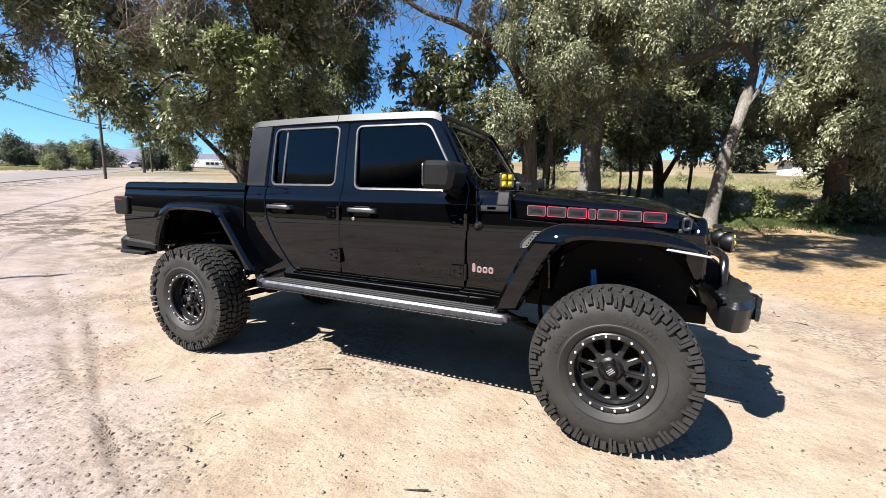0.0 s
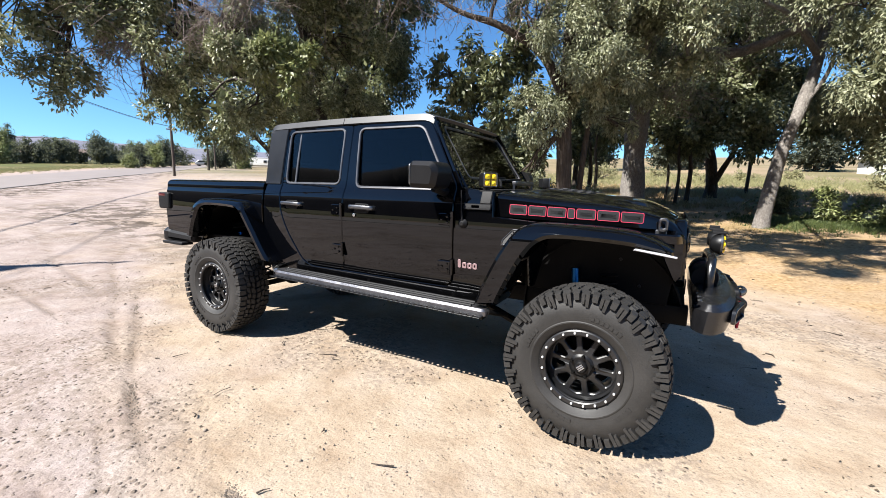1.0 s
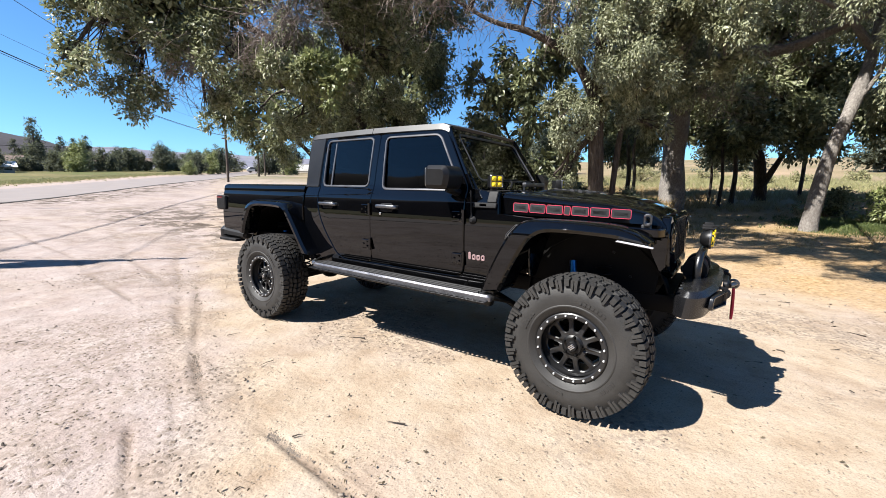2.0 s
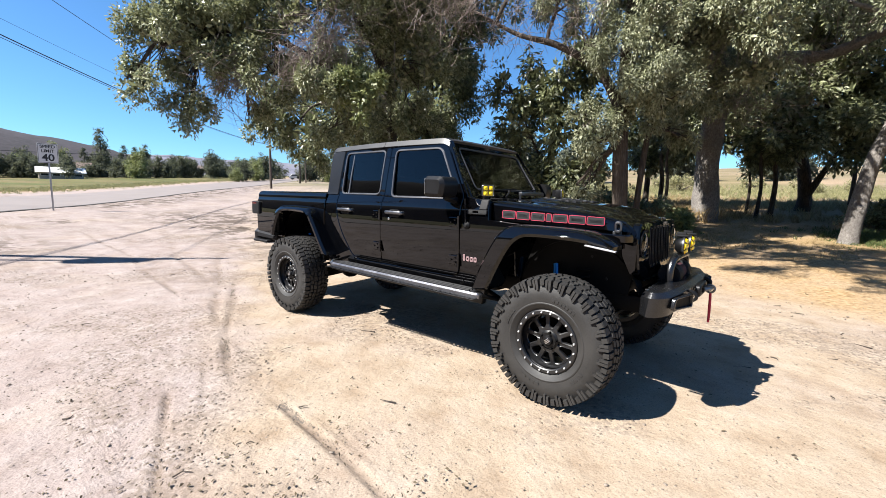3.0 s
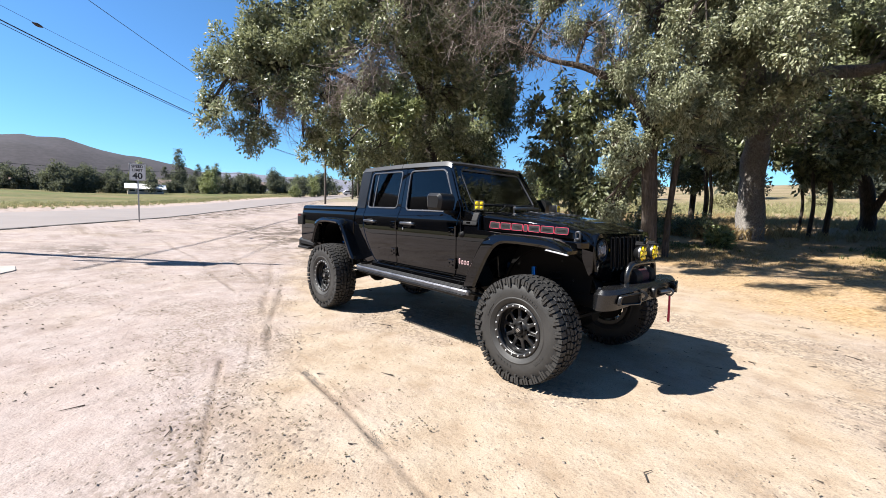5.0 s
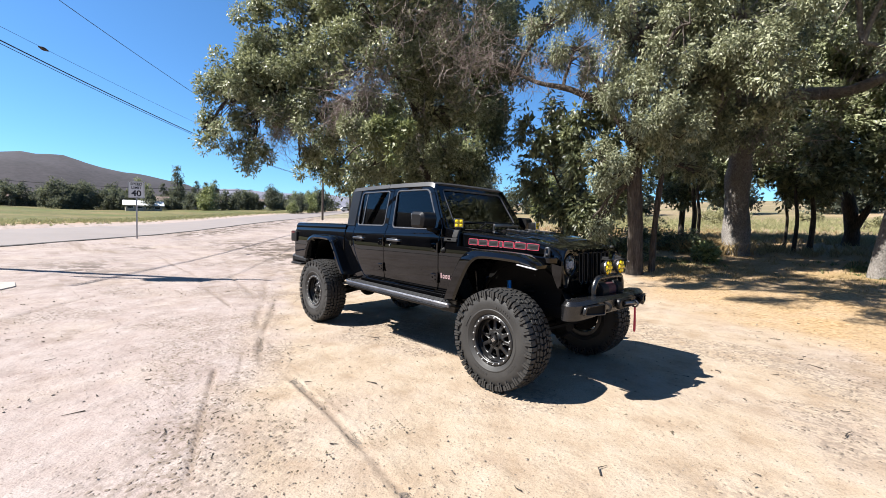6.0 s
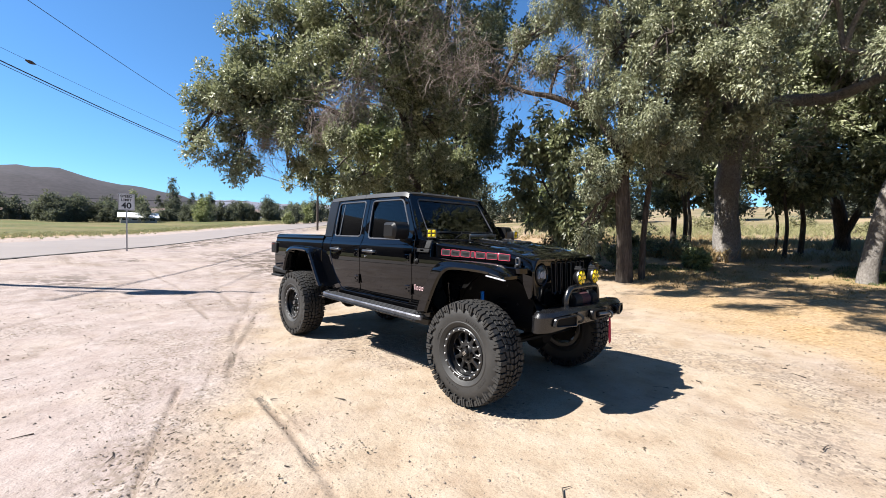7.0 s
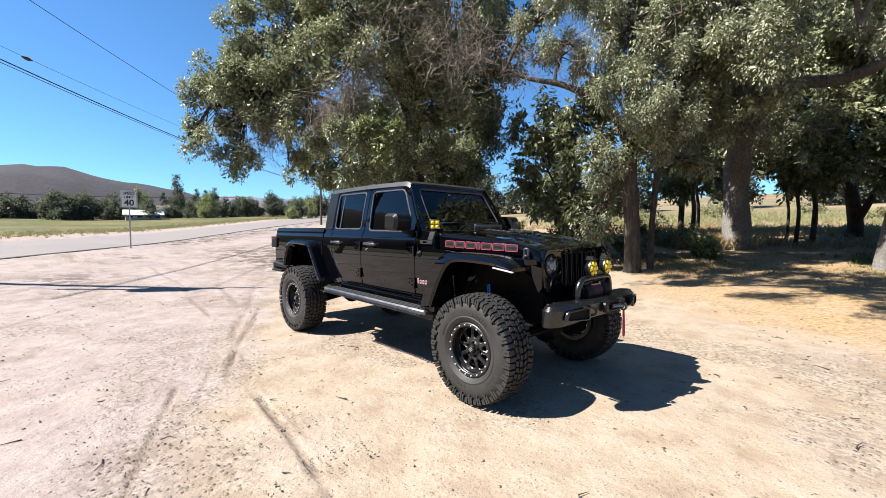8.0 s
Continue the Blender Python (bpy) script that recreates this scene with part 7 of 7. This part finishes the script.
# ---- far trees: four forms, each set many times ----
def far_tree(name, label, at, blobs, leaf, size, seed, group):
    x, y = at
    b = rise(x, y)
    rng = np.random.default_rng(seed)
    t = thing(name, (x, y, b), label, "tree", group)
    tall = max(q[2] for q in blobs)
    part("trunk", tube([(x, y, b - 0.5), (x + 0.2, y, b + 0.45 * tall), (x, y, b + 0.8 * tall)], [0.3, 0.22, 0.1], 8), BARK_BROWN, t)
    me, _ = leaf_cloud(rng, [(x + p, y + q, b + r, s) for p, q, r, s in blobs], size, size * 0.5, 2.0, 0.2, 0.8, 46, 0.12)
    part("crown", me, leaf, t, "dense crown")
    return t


ROUND = [(0, 0, 1.6, 2.2), (1.6, -.6, 1.2, 1.6), (-1.7, .4, 1.2, 1.6), (0, 0, 3.2, 2.4), (1.8, .6, 2.6, 1.9), (-1.9, -.4, 2.5, 1.9), (.4, .3, 5.0, 1.8), (-.9, .5, 4.2, 1.6)]
TALL = [(0, 0, 1.6, 1.6), (0, 0, 3.5, 1.8), (.6, .2, 6.0, 1.9), (-.8, .3, 8.0, 1.7), (.3, -.3, 10.0, 1.5), (-.2, 0, 11.8, 1.0), (1.3, 0, 4.6, 1.2)]
WIDE = [(0, 0, 1.0, 1.8), (2.8, 0, .9, 1.6), (-2.8, 0, .9, 1.6), (0, 0, 2.4, 2.2), (3, 0, 2.2, 2.0), (-3, .5, 2.0, 1.9), (1.4, .4, 3.8, 1.7), (-1.6, 0, 3.6, 1.6), (5.2, 0, 1.6, 1.4)]
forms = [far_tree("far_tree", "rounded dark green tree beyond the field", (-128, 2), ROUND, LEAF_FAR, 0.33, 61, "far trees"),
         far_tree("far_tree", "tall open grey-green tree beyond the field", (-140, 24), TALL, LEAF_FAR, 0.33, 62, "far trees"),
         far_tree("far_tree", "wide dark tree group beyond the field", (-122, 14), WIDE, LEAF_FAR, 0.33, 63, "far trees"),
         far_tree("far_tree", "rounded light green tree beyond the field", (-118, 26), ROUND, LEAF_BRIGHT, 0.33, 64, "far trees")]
rng = np.random.default_rng(91)


def plant(form, x, y, size):
    copy_thing(form, Matrix.LocRotScale((x, y, rise(x, y)), Euler((0, 0, rng.random() * 6.28)), (size, size, size * (0.85 + 0.3 * rng.random()))))


for k in range(52):
    a = radians(188 - 35 * k / 52 + 1.5 * rng.normal())
    d = 124 + 45 * rng.random()
    plant(forms[[2, 0, 2, 2, 0, 3][k % 6]], d * math.cos(a), d * math.sin(a), 0.76 + 0.4 * rng.random())
for k in range(9):
    a = radians(171.5 - 6.5 * k / 9 + 0.4 * rng.normal())
    plant(forms[1], 158 * math.cos(a), 158 * math.sin(a), 0.52 + 0.2 * rng.random())
for x, y, f, s in ((-88, 37, 0, 0.75), (-92, 42, 3, 0.7), (-84, 34, 3, 0.45), (-97, 46, 0, 0.9), (-80, 48, 0, 0.8), (-84, 55, 3, 0.9), (-71, 47, 3, 0.45), (-62, 55, 2, 0.9), (-58, 47, 0, 0.7), (-50, 49, 2, 1.0), (-44, 50, 0, 1.1), (-36, 52, 2, 1.1), (-90, 62, 1, 0.9),
                   (-28, 48, 0, 1.2), (-20, 50, 2, 1.2), (-10, 56, 0, 1.2), (0, 60, 2, 1.1), (14, 60, 0, 1.2), (26, 46, 2, 1.2), (-22, 34, 3, 0.6), (-16, 38, 0, 0.7), (16, 34, 3, 0.6), (24, 28, 0, 1.0), (20, 20, 2, 1.0)):
    plant(forms[f], x, y, s)

def palm(at):
    x, y = at
    b = rise(x, y)
    t = thing("palm_tree", (x, y, b), "dark palm tree in the distance", "tree")
    rng = np.random.default_rng(5)
    part("trunk", tube([(x, y, b - 0.3), (x + 0.1, y, b + 2.2), (x, y, b + 4.2)], [0.22, 0.16, 0.14], 8), BARK_BROWN, t)
    co, tris = [], []
    for k in range(34):
        a, up = rng.random() * 6.28, rng.uniform(-0.4, 1.1)
        d = Vector((math.cos(a) * math.cos(up), math.sin(a) * math.cos(up), math.sin(up)))
        side = d.cross(Vector((0, 0, 1))).normalized()
        pts = [Vector((x, y, b + 4.2)) + d * r - Vector((0, 0, 0.12 * r * r)) for r in (0, 0.7, 1.4, 2.1)]
        for p, q in zip(pts, pts[1:]):
            for j in range(5):
                m = p.lerp(q, j / 5)
                for sg in (-1, 1):
                    i = len(co)
                    tip = m + side * sg * 0.42 + d * 0.25 - Vector((0, 0, 0.1))
                    co += [tuple(m), tuple(m + d * 0.09), tuple(tip)]
                    tris.append((i, i + 1, i + 2))
    part("fronds", raw_mesh(np.array(co), np.array(tris)), LEAF_DARK, t)


palm((-68.2, 38.5))
far_tree("cypress_tree", "narrow dark cypress in the distance", (-74, 47.5), [(0, 0, 1.2, .7), (0, 0, 2.2, .75), (0, 0, 3.3, .7), (0, 0, 4.3, .55), (0, 0, 5.2, .35)], LEAF_DARK, 0.3, 66, "")


# ---- houses and vehicles in the distance ----
def house(at, long, deep, tall, turn, roof_m, wall_m, label, windows):
    x, y = at
    z = rise(x, y)
    t = thing("house", (x, y, z), label, "house")
    m = Matrix.Translation((x, y, z)) @ Matrix.Rotation(turn, 4, "Z")
    part("wall", move(box(-long / 2, long / 2, -deep / 2, deep / 2, -0.5, tall), m), wall_m, t)
    bm = bmesh.new()
    e = 0.5
    v = [bm.verts.new(p) for p in ((-long / 2 - e, -deep / 2 - e, tall), (long / 2 + e, -deep / 2 - e, tall), (long / 2 + e, deep / 2 + e, tall), (-long / 2 - e, deep / 2 + e, tall), (-long / 2 - e, 0, tall + 0.24 * deep), (long / 2 + e, 0, tall + 0.24 * deep))]
    for f in ((0, 1, 5, 4), (2, 3, 4, 5), (0, 4, 3), (1, 2, 5), (3, 2, 1, 0)):
        bm.faces.new([v[i] for i in f])
    bmesh.ops.recalc_face_normals(bm, faces=bm.faces)
    part("roof", move(bm, m), roof_m, t)
    for k in range(windows):
        u = -long / 2 + long * (k + 0.5) / windows
        w = part("window", move(plate(rect(u - 0.65, u + 0.65, tall * 0.38, tall * 0.8), [rect(u - 0.57, u + 0.57, tall * 0.42, tall * 0.77)], 0.1, 0.01, lambda a, b, c: Vector((a, -deep / 2 - 0.08 + c, b))), m), WHITE_PAINT, t)
        part("pane", move(box(u - 0.58, u + 0.58, -deep / 2 - 0.04, -deep / 2 - 0.02, tall * 0.41, tall * 0.78), m), DEEP_PANE, w)
    return t


house((-120, 13.0), 7, 5, 1.2, radians(85), WHITE_PAINT, STUCCO, "long low white-roofed building across the field", 4)
house((-150, 27), 15, 7, 2.0, radians(78), ROOF_TILE, STUCCO, "low house with a brown roof beyond the field", 4)
house((-146, 42), 14, 7, 2.0, radians(72), ROOF_TILE, STUCCO, "low house with a brown roof beyond the field", 3)
house((-160, 50), 12, 7, 2.2, radians(70), ROOF_TILE, STUCCO, "distant low house with a brown roof", 3)
house((-150, -12), 12, 7, 2.2, radians(95), ROOF_TILE, STUCCO, "distant low house with a brown roof", 3)
house((18, 54), 3.2, 3, 1.5, radians(190), WHITE_PAINT, WHITE_PAINT, "pale building glimpsed behind the grove", 2)


def trailer(at, turn):
    x, y = at
    z = rise(x, y)
    t = thing("mobile_home", (x, y, z), "long white mobile home in the distance", "mobile home")
    m = Matrix.Translation((x, y, z)) @ Matrix.Rotation(turn, 4, "Z")
    part("body", move(box(-3.6, 3.6, -1.4, 1.4, 0.35, 2.05, 0.08), m), WHITE_PAINT, t, "white panelled body")
    part("skirt", move(box(-3.5, 3.5, -1.3, 1.3, -0.3, 0.36, 0.02), m), STUCCO, t)
    part("roof", move(box(-3.65, 3.65, -1.45, 1.45, 2.04, 2.14, 0.03), m), WHITE_PAINT, t)
    for u in (-0.2, 0.75, 1.7):
        w = part("window", move(box(u, u + 0.8, -1.45, -1.38, 0.95, 1.6, 0.01), m), GALV, t)
        part("pane", move(box(u + 0.07, u + 0.73, -1.47, -1.44, 1.02, 1.53, 0.005), m), DEEP_PANE, w)


trailer((-86.0, 63.5), radians(35))


def far_car(at, turn, material, label):
    x, y = at
    z = rise(x, y)
    t = thing("parked_car", (x, y, z), label, "car", "cars parked far off")
    m = Matrix.Translation((x, y, z)) @ Matrix.Rotation(turn, 4, "Z")
    part("body", move(plate(rounded([(-2.1, .35), (2.1, .35), (2.15, .75), (1.9, .9), (.9, .95), (.4, 1.42), (-1.3, 1.45), (-1.9, .98), (-2.15, .85)], 0.1), [], 1.7, 0.08, lambda u, v, w: Vector((u, w - 0.85, v))), m), material, t)
    part("glazing", move(plate(rounded([(.72, 1.0), (.36, 1.36), (-1.2, 1.38), (-1.6, 1.0)], 0.05), [], 1.74, 0.02, lambda u, v, w: Vector((u, w - 0.87, v))), m), DEEP_PANE, t)
    for u in (-1.35, 1.35):
        for v in (-0.72, 0.72):
            w = part("wheel", move(move(lathe([(0, -.1), (.2, -.1), (.31, -.08), (.33, 0), (.31, .08), (.2, .1), (0, .1)], 20), Matrix.Translation((u, v, .33))), m), RUBBER, t)
            part("rim", move(move(lathe([(0, -.115), (.18, -.112), (.19, -.1), (.19, .1), (.18, .112), (0, .115)], 16), Matrix.Translation((u, v, .33))), m), GREY_METAL, w)


far_car((-94.5, 56.2), 0.6, CHASSIS, "dark car parked far off by the road")
far_car((-104.0, 59.5), 0.9, GALV, "grey car parked far off by the road")


# ---- hills all round ----
def ridge(name, far, stops, material, label, rough, seed):
    """A range of hills: stops of (bearing, height in degrees as seen from the lot)."""
    n, rows = 260, 10
    def at(u, v):
        deg = stops[0][0] + (stops[-1][0] - stops[0][0]) * u
        el = float(np.interp(deg, [s[0] for s in stops], [s[1] for s in stops]))
        el += rough * noise.fractal(Vector((deg * 0.16, seed, v * 2)), 1.0, 2.0, 5) * (0.4 + 0.6 * v)
        d = far * (1 + 0.45 * v)
        return d * math.cos(radians(deg)), d * math.sin(radians(deg)), -15 + (15 + d * math.tan(radians(max(el, 0.2)))) * math.sin(v * math.pi / 2) ** 0.8
    ob = solid(name, sheet(n, rows, at), material, label, "hill", kind="structure", angle=180)
    return ob


ridge("hill_far", 1900, [(60, 2.0), (100, 3.0), (140, 3.7), (150, 3.7), (158, 3.75), (163, 3.95), (166, 3.8), (171, 3.4), (180, 3.0)], HILL_FAR, "mountains across the valley, with blue-grey haze in their colour", 0.35, 4.0)
# 196 to 330 degrees: unseen hillside, raised to mirror dark in the windows
ridge("hill_near", 900, [(162, 1.0), (165, 2.9), (168, 4.2), (172, 4.8), (176, 5.3), (179, 6.0), (182, 6.2), (186, 5.6), (196, 8.0), (206, 12.0), (216, 14.3), (228, 17.0), (243, 22.3), (256, 22.8), (270, 20.0), (300, 12.0), (330, 6.0), (350, 3.6), (380, 2.6), (420, 2.2)], HILL, "dry purple-brown hill behind the valley trees", 0.45, 9.0)

# ---- clutter on the dirt ----
def scatter_stones(name, label, n, material, seed, reach, size, flat=0.6):
    rng = np.random.default_rng(seed)
    ico = bmesh.new()
    bmesh.ops.create_icosphere(ico, subdivisions=1, radius=1)
    base = np.array([v.co[:] for v in ico.verts])
    tri = np.array([[v.index for v in f.verts] for f in ico.faces])
    ico.free()
    co, tris = [], []
    x0, x1, y0, y1 = reach
    for k in range(n):
        x, y = x0 + (x1 - x0) * rng.random(), y0 + (y1 - y0) * rng.random()
        if fbm(x, y, 0.9, 13.0) < -0.08 and rng.random() < 0.75:
            continue
        s = size * (0.35 + rng.random() ** 4 * 1.2)
        sc = s * np.array((0.8 + 0.5 * rng.random(), 0.7 + 0.4 * rng.random(), flat * (0.7 + 0.5 * rng.random())))
        a = rng.random() * 6.28
        p = base * (1 + np.clip(0.3 * rng.normal(size=(len(base), 1)), -0.55, 0.6)) * sc
        p = np.stack([p[:, 0] * math.cos(a) - p[:, 1] * math.sin(a), p[:, 0] * math.sin(a) + p[:, 1] * math.cos(a), p[:, 2]], axis=1)
        co.append(p + np.array((x, y, rise(x, y) + 0.25 * s)))
        tris.append(tri + len(base) * (len(co) - 1))
    me = raw_mesh(np.concatenate(co), np.concatenate(tris))
    me.materials.append(material)
    return tagged(new(name, me), label, "stones", kind="stuff")


STONE = surface("pebble_stone", (0.136, 0.108, 0.0837), (0.26, 0.217, 0.174), (0.85, 0.95), scale=9, fine=60, relief=0.2)
DARK_STONE = surface("dark_pebble", (0.078, 0.063, 0.051), (0.162, 0.132, 0.105), (0.85, 0.95), scale=9, fine=60, relief=0.2)
scatter_stones("pebbles", "small pale pebbles strewn over the dirt", 5200, STONE, 3, (-9, 6, -5, 6), 0.0095)
scatter_stones("dark_pebbles", "dark clods and pebbles strewn over the dirt", 900, DARK_STONE, 4, (-8, 5, -5, 5), 0.008)
scatter_stones("soil_crumbs", "small brown soil crumbs along the scuffed tracks", 4200, DARK_STONE, 5, (-4.0, 1.2, -3.9, -1.7), 0.0045)


def scatter_twigs(n, seed):
    rng = np.random.default_rng(seed)
    specs = []
    for k in range(n):
        x, y = rng.uniform(-8, 5), rng.uniform(-5, 6)
        z = rise(x, y) + 0.012
        a, l = rng.random() * 6.28, 0.04 + 0.12 * rng.random() ** 2
        d = Vector((math.cos(a), math.sin(a), 0))
        bend = Vector((-d.y, d.x, 0.25)) * l * rng.normal() * 0.18
        p = Vector((x, y, z))
        specs.append(([p, p + d * l * 0.5 + bend, p + d * l], 0.004 + 0.003 * rng.random(), 0.002, 4))
    me = tubes(specs)
    me.materials.append(BARK_BROWN)
    return tagged(new("fallen_twigs", me), "small fallen twigs on the dirt", "twigs", kind="stuff")


scatter_twigs(170, 8)


def leaf_litter(n, seed, reach=(-9, 6, -5, 9)):
    rng = np.random.default_rng(seed)
    pos = np.stack([rng.uniform(reach[0], reach[1], n), rng.uniform(reach[2], reach[3], n)], axis=1)
    keep = np.array([fbm(x, y, 0.7, 17.0) > 0.02 or y > 5.5 for x, y in pos])
    pos = pos[keep]
    n = len(pos)
    z = np.array([rise(x, y) + 0.016 for x, y in pos])
    a = rng.random(n) * 6.28
    d, s = np.stack([np.cos(a), np.sin(a), 0.15 * rng.normal(size=n)], axis=1), np.stack([-np.sin(a), np.cos(a), 0.3 * rng.normal(size=n)], axis=1)
    l = (0.006 + 0.012 * rng.random(n) ** 2)[:, None]
    p = np.stack([pos[:, 0], pos[:, 1], z], axis=1)
    co = np.stack([p - d * l, p + s * l * 0.35 + np.array((0, 0, 0.006)), p + d * l, p - s * l * 0.35], axis=1).reshape(-1, 3)
    i = np.arange(n)[:, None] * 4
    me = raw_mesh(co, np.concatenate([i + np.array([0, 2, 1]), i + np.array([0, 3, 2])], axis=1).reshape(-1, 3))
    me.materials.append(LEAF_LITTER)
    return tagged(new("leaf_litter", me), "dry fallen leaves scattered on the dirt", "leaves", kind="stuff")


def rut_gravel(n, seed):
    """Clods and grit thrown up along the ruts."""
    rng = np.random.default_rng(seed)
    tet = np.array([(1, 0, -.4), (-.6, .8, -.4), (-.6, -.8, -.4), (0.1, 0, .7), (.5, .6, .25)])
    faces = np.array([(0, 1, 4), (1, 3, 4), (4, 3, 0), (0, 3, 2), (2, 3, 1)])
    co, tris = [], []
    for k in range(n):
        (ax, ay), (bx, by), bend, w, dep = RUTS[int(rng.choice(len(RUTS), p=[.5, .17, .12, .03, .04, .06, .03, .01, .04]))]
        t = rng.random()
        length = math.hypot(bx - ax, by - ay)
        off = bend * 4 * t * (1 - t) + 0.05 * math.sin(t * length * 1.3) + rng.normal() * w * 0.55
        x, y = ax + (bx - ax) * t - (by - ay) / length * off, ay + (by - ay) * t + (bx - ax) / length * off
        if fbm(x, y, 1.7, 9.0) < -0.25:
            continue
        s = 0.003 + 0.006 * rng.random() ** 2
        a = rng.random() * 6.28
        q = tet * s
        q = np.stack([q[:, 0] * math.cos(a) - q[:, 1] * math.sin(a), q[:, 0] * math.sin(a) + q[:, 1] * math.cos(a), q[:, 2]], axis=1)
        tris.append(faces + 5 * len(co))
        co.append(q + np.array((x, y, rise(x, y) + rut_depth(x, y)[0] + 0.3 * s)))
    me = raw_mesh(np.concatenate(co), np.concatenate(tris))
    me.materials.append(DARK_STONE)
    return tagged(new("rut_gravel", me), "brown grit and clods along the wheel ruts", "gravel", kind="stuff")


rut_gravel(9000, 21)
LEAF_LITTER = leaf_mat("fallen_leaves", (0.06, 0.043, 0.028), (0.12, 0.088, 0.056), (0.19, 0.15, 0.1), 0.8)
leaf_litter(6500, 12)
leaf_litter(1500, 13, (-2.6, 1.0, -3.5, -2.0))
